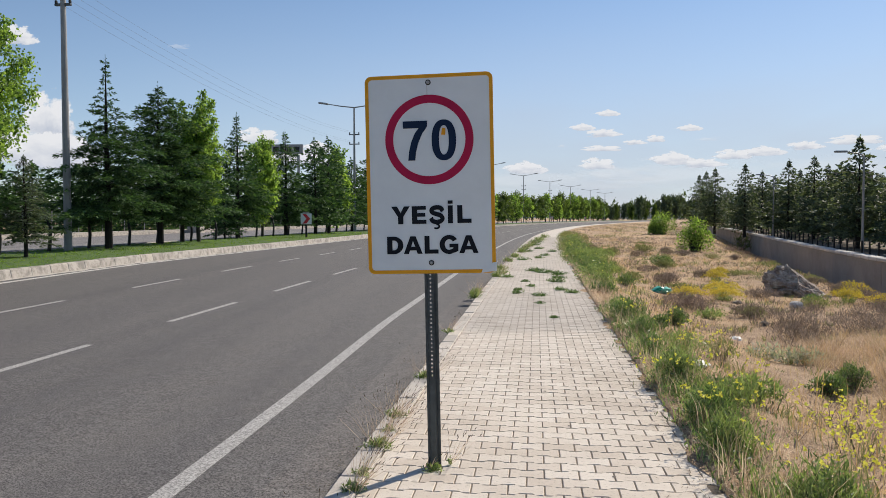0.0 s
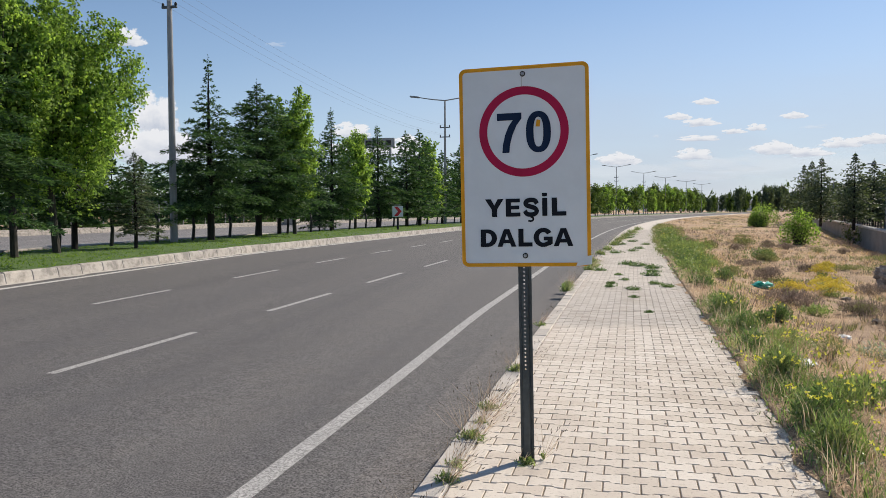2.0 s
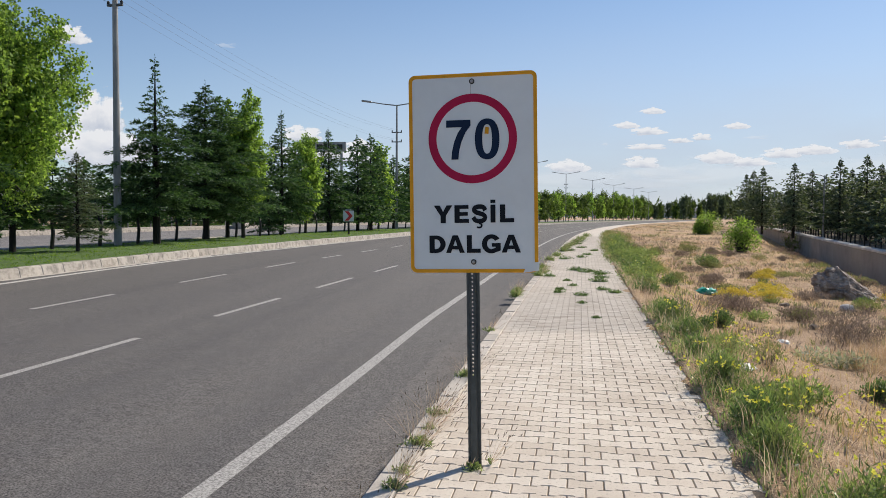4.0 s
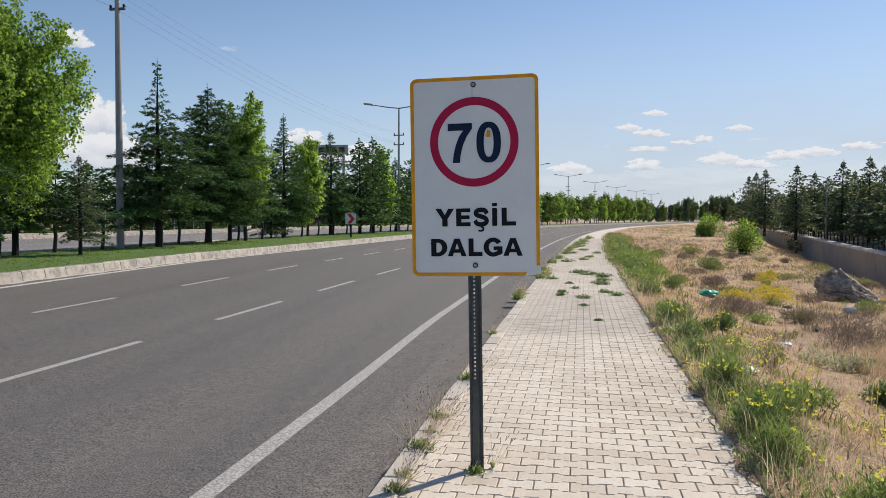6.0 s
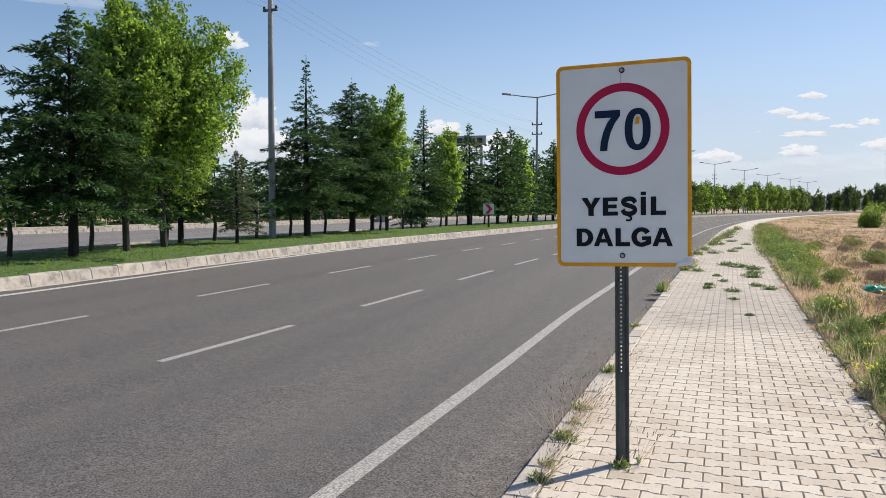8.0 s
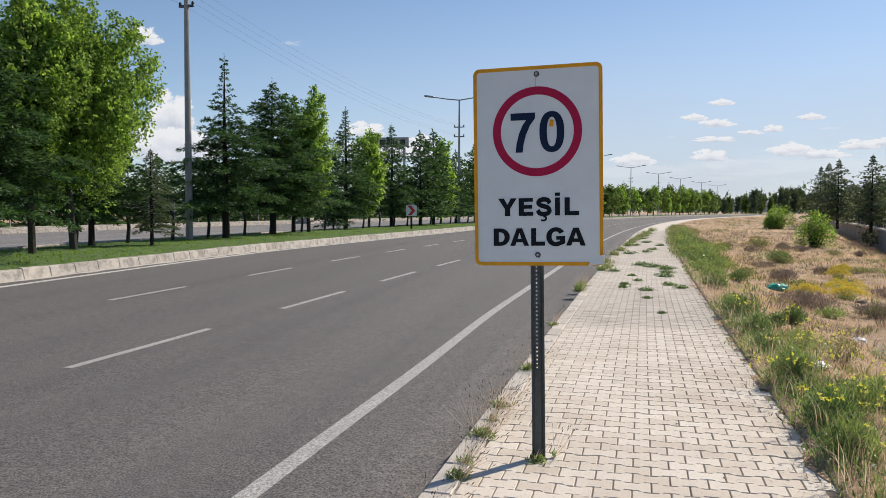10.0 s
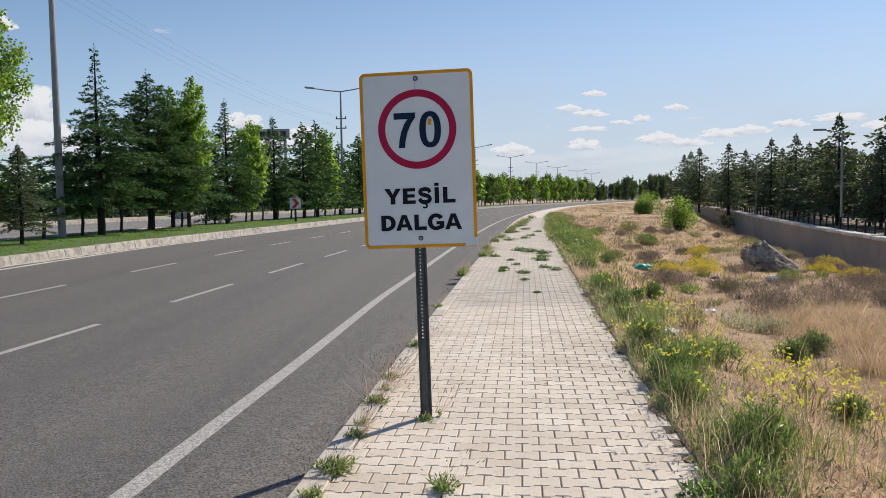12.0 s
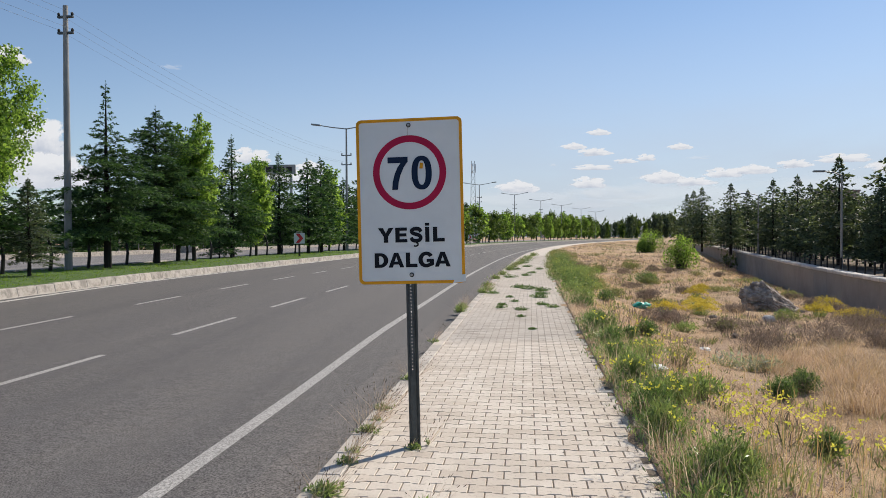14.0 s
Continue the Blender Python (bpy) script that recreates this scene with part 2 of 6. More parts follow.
SIGN_WHITE = mat_plain("sign_sheeting_white", (0.70, 0.735, 0.76), 0.35, 0, 0.04, 5.0, 0.02)
SIGN_YELLOW = mat_plain("sign_border_yellow", (0.72, 0.33, 0.02), 0.4, 0, 0.12, 8.0, 0.03)
SIGN_RED = mat_plain("sign_red", (0.40, 0.012, 0.062), 0.4, 0, 0.1, 8.0, 0.03)
SIGN_NAVY = mat_plain("sign_navy", (0.006, 0.018, 0.052), 0.4, 0, 0.1, 8.0, 0.02)
SIGN_STAIN = mat_plain("sign_dirt_grey", (0.42, 0.41, 0.40), 0.6, 0, 0.3, 30.0, 0)
SIGN_BLACK = mat_plain("sign_black", (0.006, 0.008, 0.014), 0.4, 0, 0.1, 8.0, 0.02)
STEEL_BOLT = mat_plain("zinc_bolt", (0.35, 0.35, 0.35), 0.35, 0.9, 0.1, 20.0, 0)
CONIFER_BARK = mat_bark("conifer_bark", (0.010, 0.009, 0.008, 1), (0.032, 0.027, 0.023, 1))
LEAFY_BARK = mat_bark("broadleaf_bark", (0.022, 0.020, 0.017, 1), (0.070, 0.061, 0.050, 1))
NEEDLE = leaf_material("cedar_needles", (0.026, 0.056, 0.027, 1), (0.153, 0.254, 0.101, 1), 0.22, 0.62, (1.4, 1.6, 0.8, 1))
NEEDLE_BLUE = leaf_material("spruce_needles", (0.046, 0.068, 0.052, 1), (0.175, 0.225, 0.155, 1), 0.3)
LEAF = leaf_material("maple_leaves", (0.073, 0.140, 0.032, 1), (0.42, 0.575, 0.15, 1), 0.5, 0.6, (1.45, 1.5, 0.8, 1))
LEAF_DARK = leaf_material("dark_broad_leaves", (0.036, 0.068, 0.022, 1), (0.15, 0.215, 0.062, 1), 0.4)


# ---- mesh helpers ----
def unit(v):
    return v / np.maximum(np.linalg.norm(v, axis=-1, keepdims=True), 1e-9)


def np_mesh(name, verts, faces, material=None, smooth=False):
    """A mesh from an (n, 3) array and an (m, k) array of corners."""
    verts, faces = np.asarray(verts, dtype=np.float32), np.asarray(faces, dtype=np.int32)
    me = bpy.data.meshes.new(name)
    k = faces.shape[1]
    me.vertices.add(len(verts))
    me.vertices.foreach_set("co", verts.ravel())
    me.loops.add(faces.size)
    me.loops.foreach_set("vertex_index", faces.ravel())
    me.polygons.add(len(faces))
    me.polygons.foreach_set("loop_start", np.arange(0, faces.size, k, dtype=np.int32))
    me.polygons.foreach_set("loop_total", np.full(len(faces), k, dtype=np.int32))
    me.polygons.foreach_set("use_smooth", np.full(len(faces), smooth))
    me.update(calc_edges=True)
    me.validate()
    if material:
        me.materials.append(material)
    return me


def bm_mesh(name, bm, material, smooth=False):
    me = bpy.data.meshes.new(name)
    bmesh.ops.recalc_face_normals(bm, faces=bm.faces)
    bm.to_mesh(me)
    bm.free()
    if smooth:
        for p in me.polygons:
            p.use_smooth = True
    me.materials.append(material)
    return me


def part(name, data, material, parent, label=""):
    """One mesh object under a thing or a part. data: a bmesh or a mesh."""
    me = data if isinstance(data, bpy.types.Mesh) else bm_mesh(name, data, material)
    ob = new(name, me)
    ob.parent = parent
    if label:
        tagged(ob, label)
    return ob


def box(x0, x1, y0, y1, z0, z1, bevel=0.0, bm=None):
    bm = bm or bmesh.new()
    r = bmesh.ops.create_cube(bm, size=1.0, matrix=Matrix.Translation(((x0 + x1) / 2, (y0 + y1) / 2, (z0 + z1) / 2)) @ Matrix.Diagonal((x1 - x0, y1 - y0, z1 - z0, 1)))
    if bevel:
        es = list({e for v in r["verts"] for e in v.link_edges})
        bmesh.ops.bevel(bm, geom=es, offset=bevel, segments=1, affect="EDGES")
    return bm


def tube(points, radii, sides=8, bm=None):
    """A tapered tube along a line of points."""
    bm = bm or bmesh.new()
    rings = []
    pts = [Vector(p) for p in points]
    for i, p in enumerate(pts):
        d = (pts[min(i + 1, len(pts) - 1)] - pts[max(i - 1, 0)]).normalized()
        a = d.orthogonal().normalized() if abs(d.z) < 0.95 else Vector((1, 0, 0)).cross(d).normalized()
        b = d.cross(a).normalized()
        rings.append([bm.verts.new(p + radii[i] * (math.cos(2 * math.pi * k / sides) * a + math.sin(2 * math.pi * k / sides) * b)) for k in range(sides)])
    for r0, r1 in zip(rings, rings[1:]):
        for k in range(sides):
            bm.faces.new((r0[k], r0[(k + 1) % sides], r1[(k + 1) % sides], r1[k]))
    bm.faces.new(list(reversed(rings[0])))
    bm.faces.new(rings[-1])
    return bm


def prism(outline, y0, y1, bm=None):
    """A flat outline of (x, z), drawn out from y0 to y1."""
    bm = bm or bmesh.new()
    a = [bm.verts.new((x, y0, z)) for x, z in outline]
    b = [bm.verts.new((x, y1, z)) for x, z in outline]
    n = len(outline)
    bm.faces.new(a)
    bm.faces.new(list(reversed(b)))
    for k in range(n):
        bm.faces.new((a[k], b[k], b[(k + 1) % n], a[(k + 1) % n]))
    return bm


def empty_thing(name, x, y, z, label, category, group="", rz=0.0, kind=""):
    ob = new(name)
    ob.empty_display_size = 0.2
    ob.matrix_world = pose(x, y, z, 0, 0, rz)
    return tagged(ob, label, category, group, kind)


# ---- the plan: the road's line and the heights ----
def smooth(a, b, v):
    t = np.clip((np.asarray(v, dtype=float) - a) / (b - a), 0, 1)
    return t * t * (3 - 2 * t)


def edge(y):
    """x of the white edge line at y."""
    y = np.asarray(y, dtype=float)
    a = -1.95 + 0.07 * np.clip(y, -60, 50) + 0.00028 * np.clip(y, -60, 50) ** 2
    u = np.clip(y - 50, 0, 150)
    a = a + 0.098 * u + 0.00065 * u * u
    return a + 0.293 * np.clip(y - 200, 0, None) + 0.04 * np.clip(y + 60, None, 0)


KERB_L, OPP_R, OPP_L, WALK_0, WALK_1 = -10.42, -16.3, -31.0, 1.13, 3.4


def z_road(d, y):
    return -0.13 - np.clip(d, KERB_L, 0) * (0.006 + 0.0205 * smooth(0, 26, y))


def z_median(y):
    return z_road(KERB_L, y) + 0.22


def wall_x(y):
    return 18.1 + 0.2 * (np.asarray(y, dtype=float) - 31.4)


def wall_top(y):
    return -0.41 + 0.58 * smooth(35, 105, y)


def z_field(x, y):
    """The waste ground, which falls from the pavement towards the foot of the wall."""
    u = x - (edge(y) + WALK_1)
    far = 1 - 0.75 * smooth(40, 120, y)
    w = smooth(-5.0, -0.5, x - wall_x(y)) * (1 - 0.6 * smooth(70, 130, y))
    return -(0.78 * smooth(0.05, 3.0, u) * far) - 0.18 * smooth(4, 9, u) * far - 1.35 * w + 0.02


def ground_z(x, y):
    x, y = np.asarray(x, dtype=float), np.asarray(y, dtype=float)
    d = x - edge(y)
    zm = z_median(y)
    z = z_field(x, y)
    z = np.where(d < WALK_1 - 0.05, -0.10, z)
    z = np.where(d < WALK_0, z_road(d, y) - 0.07, z)
    z = np.where(d < KERB_L - 0.2, zm - 0.03 + 0.10 * smooth(0, 1.6, KERB_L - 0.2 - d) * smooth(0, 1.6, d - OPP_R), z)
    z = np.where(d < OPP_R, zm - 0.24, z)
    z = np.where(d < OPP_L - 0.2, zm + 0.04, z)
    up = wall_top(y) - 0.12
    side = smooth(0.3, 1.6, x - wall_x(y))
    return np.where(d > WALK_1 + 1.0, z * (1 - side) + up * side, z)


def strip(name, d0, d1, y0, y1, step, zf, material, lift=0.0, cols=1, bend=None, at=None):
    """A ribbon of ground that follows the road between two offsets."""
    ys = np.arange(y0, y1 + step * 0.5, step)
    ds = np.array(at) if at else np.linspace(d0, d1, cols + 1)
    cols = len(ds) - 1
    Y, D = np.meshgrid(ys, ds, indexing="ij")
    D = D + (bend(Y) if bend else 0)
    V = np.stack([edge(Y) + D, Y, zf(D, Y) + lift], -1).reshape(-1, 3)
    c = cols + 1
    i, j = np.meshgrid(np.arange(len(ys) - 1), np.arange(cols), indexing="ij")
    q = (i * c + j).ravel()
    return np_mesh(name, V, np.stack([q, q + 1, q + c + 1, q + c], -1), material, True)


# ---- ground, road, pavement ----
def build_ground():
    def axis(parts):
        return np.concatenate([np.arange(a, b, s) for a, b, s in parts])
    ys = axis([(-400, -40, 40), (-40, 0, 4), (0, 40, 0.5), (40, 130, 2), (130, 400, 15), (400, 4400, 250)])
    ds = np.unique(np.concatenate([axis([(-3000, -100, 200), (-100, -32, 10), (3.5, 24, 0.35), (24, 60, 1.5), (60, 200, 14), (200, 3000, 200)]),
                                   np.array([-31.25, -31.19, -16.31, -16.29, -15.5, -14.8, -14, -13, -12.2, -11.4, -10.63, -10.61, -8, -5, -2, 1.0, 1.12, 1.14, 2.2, 3.34, 3.36, 3.42])]))
    Y, D = np.meshgrid(ys, ds, indexing="ij")
    X = edge(Y) + D
    Z = ground_z(X, Y)
    rough = (D > 3.6) & (D < 40) & (Y < 130)
    swell = np.array([noise.noise(Vector((a * 0.55, b * 0.55, 4.0))) + 0.5 * noise.noise(Vector((a * 1.3, b * 1.3, 8.0))) for a, b in zip(X[rough], Y[rough])])
    Z[rough] += 0.05 * swell * smooth(3.6, 5.0, D[rough])
    c = len(ds)
    i, j = np.meshgrid(np.arange(len(ys) - 1), np.arange(c - 1), indexing="ij")
    q = (i * c + j).ravel()
    me = np_mesh("ground", np.stack([X, Y, Z], -1).reshape(-1, 3), np.stack([q, q + 1, q + c + 1, q + c], -1), SOIL, True)
    return tagged(new("ground", me), "dry tan waste ground with sparse soil and stubble", "ground", kind="structure")


def build_roads():
    tagged(new("road", strip("road", KERB_L, 0.62, -40, 700, 0.75, z_road, ASPHALT, at=(KERB_L, -5.0, 0.0, 0.62))), "worn grey asphalt carriageway with three lanes", "road", kind="structure")
    tagged(new("road_shoulder", strip("road_shoulder", 0.62, WALK_0 + 0.01, -40, 700, 0.75, z_road, ASPHALT_DUSTY, 0, 1)), "dusty asphalt strip between edge line and kerb", "road", kind="structure")
    tagged(new("road_opposite", strip("road_opposite", OPP_L, OPP_R, -40, 700, 2.0, lambda d, y: z_median(y) - 0.15 + 0 * d, ASPHALT_OLD, 0, 3)),
           "paler grey asphalt carriageway beyond the median", "road", kind="structure")
    tagged(new("median_ground", strip("median_ground", OPP_R + 0.02, KERB_L - 0.2, -40, 700, 2.0, lambda d, y: z_median(y) - 0.02 + 0.10 * smooth(0, 1.6, KERB_L - 0.2 - d) * smooth(0, 1.6, d - OPP_R), LAWN, 0, 10)),
           "mown green grass strip of the median", "ground", kind="structure")

    def line(name, d0, d1, y0, y1, label, bend=None, paint=None):
        tagged(new(name, strip(name, d0, d1, y0, y1, (y1 - y0) / round((y1 - y0) / 0.75), z_road, paint or PAINT, 0.003, 1, bend)), label, "road marking", "road markings", "structure")
    line("edge_line", -0.035, 0.11, -12, 330, "worn white solid edge line", lambda y: 0.045 - 0.05 * smooth(1, 6, y) - 0.15 * smooth(5, 13, y) - 0.12 * smooth(13, 34, y))
    line("edge_line", -9.87, -9.70, -12, 330, "bright white solid line beside the median kerb", lambda y: -0.28 * smooth(9, 24, y), PAINT_FRESH)
    for d, phase, length, gap in ((-3.46, 6.3, 2.68, 4.86), (-6.68, 11.28, 2.3, 4.82)):
        y = phase - gap * 3
        while y < 220:
            line("lane_dash", d - 0.055, d + 0.055, y, y + length, "worn white lane dash")
            y += gap
    for d in (-20.6, -25.0):
        for y in range(4, 160, 9):
            me = strip("lane_dash", d - 0.06, d + 0.06, y, y + 3.0, 1.0, lambda dd, yy: z_median(yy) - 0.15 + 0 * dd, PAINT, 0.005)
            tagged(new("lane_dash", me), "worn white lane dash", "road marking", "road markings", "structure")
    me = strip("edge_line", OPP_R - 0.65, OPP_R - 0.5, -10, 300, 1.0, lambda dd, yy: z_median(yy) - 0.15 + 0 * dd, PAINT, 0.005)
    tagged(new("edge_line", me), "worn white solid edge line of the far carriageway", "road marking", "road markings", "structure")


def frame_at(d, y):
    """The place beside the road and the road's turn there, in degrees."""
    s = float(edge(y + 0.5) - edge(y - 0.5))
    return float(edge(y)) + d, y, -math.degrees(math.atan(s))


def build_kerbs():
    holder = tagged(new("kerb_median"), "pale concrete kerb blocks along the grass median", "kerb", kind="structure")
    bm = prism([(-0.12, -0.3), (0.10, -0.3), (0.088, -0.02), (0.035, 0.215), (0.0, 0.235), (-0.12, 0.235)], -0.374, 0.374)
    bmesh.ops.bevel(bm, geom=bm.edges[:], offset=0.012, segments=1, affect="EDGES")
    me = bm_mesh("kerb_block", bm, KERB)
    rng = random.Random(5)
    y, n = -12.0, 0
    rest = []
    while y < 330:
        x, yy, rz = frame_at(KERB_L - 0.06, y)
        m = pose(x, yy, float(z_road(KERB_L, y)) + rng.uniform(-0.008, 0.008), rng.uniform(-0.6, 0.6), rng.uniform(-1.5, 1.5), rz + rng.uniform(-0.5, 0.5))
        if n < 150 and y > 4:
            ob = new("kerb_block", me)
            ob.parent = holder
            ob.matrix_basis = m
            n += 1
        else:
            rest.append(m)
        y += 0.765
    join_copies("kerb_block_row", me, rest, KERB, holder)
    tagged(holder.children[-1], kind="stuff")
    # pale mortar that fills the joints, and a smear of it at the foot
    prof = [(-0.12, -0.2), (0.078, -0.02), (0.026, 0.208), (0.0, 0.222), (-0.11, 0.224)]
    ys = np.arange(-12, 200, 0.765)
    V, F = [], []
    for k, yy in enumerate(ys):
        for px, pz in prof:
            V.append((float(edge(yy)) + KERB_L - 0.06 + px, yy, float(z_road(KERB_L, yy)) + pz))
        if k:
            F += [(5 * k - 5 + i, 5 * k - 4 + i, 5 * k + 1 + i, 5 * k + i) for i in range(4)]
    part("mortar_bed", np_mesh("mortar_bed", V, F, MORTAR), MORTAR, holder)
    smear = strip("gutter_smear", KERB_L + 0.02, KERB_L + 0.24, 2, 120, 0.5, z_road, MORTAR, 0.004, 2)
    co = np.empty(len(smear.vertices) * 3, dtype=np.float32)
    smear.vertices.foreach_get("co", co)
    co = co.reshape(-1, 3)
    co[2::3, 0] += np.random.default_rng(6).uniform(-0.17, 0.05, len(co[2::3]))
    smear.vertices.foreach_set("co", co.ravel())
    part("gutter_smear", smear, MORTAR, holder, "dried cement smeared along the foot of the kerb")
    for d, name, zf in ((OPP_L - 0.1, "kerb_far", lambda y: float(z_median(y)) - 0.15), (OPP_R + 0.05, "kerb_median_back", lambda y: float(z_median(y)) - 0.15)):
        h2 = tagged(new(name), "pale concrete kerb of the far carriageway", "kerb", kind="structure")
        ms = []
        for k in range(330):
            x, yy, rz = frame_at(d, -10 + k * 1.02)
            ms.append(pose(x, yy, zf(yy), 0, 0, rz) @ Matrix.Diagonal((1.2, 1.35, 0.9, 1)))
        join_copies("kerb_block_row", me, ms, KERB, h2)
        tagged(h2.children[-1], kind="stuff")


def join_copies(name, me, mats, material, parent):
    """Many copies of a small mesh joined into one part."""
    n = len(me.vertices)
    co = np.empty(n * 3, dtype=np.float32)
    me.vertices.foreach_get("co", co)
    co = np.c_[co.reshape(-1, 3), np.ones(n)]
    V = np.concatenate([co @ np.array(m).T[:, :3] for m in mats])
    me.calc_loop_triangles()
    tris = np.array([tuple(t.vertices) for t in me.loop_triangles])
    F = np.concatenate([tris + n * k for k in range(len(mats))])
    return part(name, np_mesh(name, V, F, material), material, parent)


# ---- sky and distance ----
def build_clouds():
    spots = [
        # azimuth right of +y, height, width, depth, all in degrees; thickness of the vapour
        (7.57, 6.46, 1.6, 0.65, 0.9), (9.06, 5.99, 2.1, 0.75, 0.9), (9.07, 4.9, 2.6, 0.55, 0.7), (9.37, 7.42, 1.5, 0.6, 0.8), (11.25, 5.33, 1.4, 0.45, 0.7), (12.77, 5.49, 1.2, 0.65, 0.9),
        (15.02, 6.21, 1.5, 0.6, 0.8), (16.27, 5.43, 1.5, 0.35, 0.5), (6.11, 5.19, 0.5, 0.3, 0.5), (13.87, 4.0, 2.7, 1.2, 0.9), (15.8, 3.7, 2.7, 0.8, 0.7), (18.0, 4.2, 2.3, 0.9, 0.9),
        (19.8, 4.4, 2.6, 0.85, 0.9), (22.4, 4.7, 1.9, 0.75, 0.9), (8.75, 3.7, 2.3, 1.1, 0.8), (3.45, 3.5, 2.8, 1.2, 0.8), (5.5, 2.5, 13.0, 2.2, 0.5), (16.2, 2.5, 12.0, 2.6, 0.6), (24.0, 2.9, 9.0, 2.2, 0.6),
        (10.5, 3.0, 6.0, 1.6, 0.5), (25.5, 4.9, 3.0, 0.8, 0.8), (29.0, 4.2, 4.0, 1.6, 0.8), (-31.4, 11.46, 2.1, 1.6, 0.95), (-29.5, 6.2, 3.0, 3.4, 1.0), (-30.0, 4.2, 6.5, 3.8, 1.0), (-34.0, 4.6, 4.0, 3.5, 0.9),
        (-15.9, 5.6, 2.7, 1.5, 1.0), (-11.8, 5.0, 1.9, 1.1, 0.9), (-21.3, 11.75, 1.3, 0.45, 0.45), (-32.1, 8.46, 1.7, 0.9, 0.8), (-41.4, 13.25, 6.8, 1.0, 0.4), (-37.7, 13.98, 5.0, 0.8, 0.4), (-14.0, 4.2, 7.0, 1.6, 0.7),
    ]
    mats = [mat_cloud("cloud_vapour", k, 1.0) for k in range(3)]
    thin = [mat_cloud("thin_cloud_vapour", 5 + k, 0.28) for k in range(3)]
    R = 4300.0
    for k, (az, el, w, h, dense) in enumerate(spots):
        a, e = radians(az), radians(el)
        p = Vector((math.sin(a) * math.cos(e), math.cos(a) * math.cos(e), math.sin(e))) * R + Vector((0, 0, 1.5))
        me = bpy.data.meshes.new("cloud")
        me.from_pydata([(-1.3, -1.3, 0), (1.3, -1.3, 0), (1.3, 1.3, 0), (-1.3, 1.3, 0)], [], [(0, 1, 2, 3)])
        me.materials.append((mats if dense > 0.6 else thin)[k % 3])
        ob = new("cloud", me)
        ob.matrix_world = look(p, Vector((0, 0, 1.5))) @ Matrix.Diagonal((R * radians(w) * 0.68, R * radians(h) * 0.68, 1, 1)) @ pose(0, 0, 0, 0, 180, 0)
        ob.visible_shadow = False
        tagged(ob, "white cumulus cloud low in a blue sky", "cloud", "clouds", "structure")


def build_haze():
    """One curved glowing sheet along the horizon, painted as haze and thinning upwards."""
    m = Mat("horizon_haze", 1.0)
    sep = m.node("ShaderNodeSeparateXYZ")
    m.link(m.coord.outputs["Object"], sep.inputs[0])
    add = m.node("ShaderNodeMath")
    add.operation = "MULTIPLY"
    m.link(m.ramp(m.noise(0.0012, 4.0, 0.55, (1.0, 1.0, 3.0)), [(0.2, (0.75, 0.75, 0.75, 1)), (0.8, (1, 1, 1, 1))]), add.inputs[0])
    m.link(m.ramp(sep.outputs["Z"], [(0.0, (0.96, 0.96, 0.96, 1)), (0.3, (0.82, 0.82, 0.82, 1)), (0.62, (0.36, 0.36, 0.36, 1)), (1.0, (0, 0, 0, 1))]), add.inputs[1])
    # the painted veil is denser towards the sun's side
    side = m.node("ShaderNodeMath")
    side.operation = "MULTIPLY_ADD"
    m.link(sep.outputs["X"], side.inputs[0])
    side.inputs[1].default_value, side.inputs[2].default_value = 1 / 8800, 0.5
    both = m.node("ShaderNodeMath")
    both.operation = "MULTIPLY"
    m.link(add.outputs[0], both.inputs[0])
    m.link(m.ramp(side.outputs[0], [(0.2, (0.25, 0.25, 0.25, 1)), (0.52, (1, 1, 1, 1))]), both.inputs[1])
    # the haze is a blue-grey glow laid over the low sky
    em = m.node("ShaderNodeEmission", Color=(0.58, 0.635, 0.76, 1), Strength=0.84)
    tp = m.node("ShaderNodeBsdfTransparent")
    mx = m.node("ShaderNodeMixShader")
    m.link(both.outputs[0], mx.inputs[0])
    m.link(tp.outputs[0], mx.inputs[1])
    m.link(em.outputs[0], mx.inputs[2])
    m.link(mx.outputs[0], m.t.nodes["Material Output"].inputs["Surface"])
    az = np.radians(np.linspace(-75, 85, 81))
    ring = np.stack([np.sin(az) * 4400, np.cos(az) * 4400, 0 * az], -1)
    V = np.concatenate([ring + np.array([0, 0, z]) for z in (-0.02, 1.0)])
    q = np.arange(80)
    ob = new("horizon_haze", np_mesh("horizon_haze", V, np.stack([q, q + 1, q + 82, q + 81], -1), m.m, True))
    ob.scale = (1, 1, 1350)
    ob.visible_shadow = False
    tagged(ob, "glowing pale grey veil painted as haze along the horizon", "haze", kind="structure")


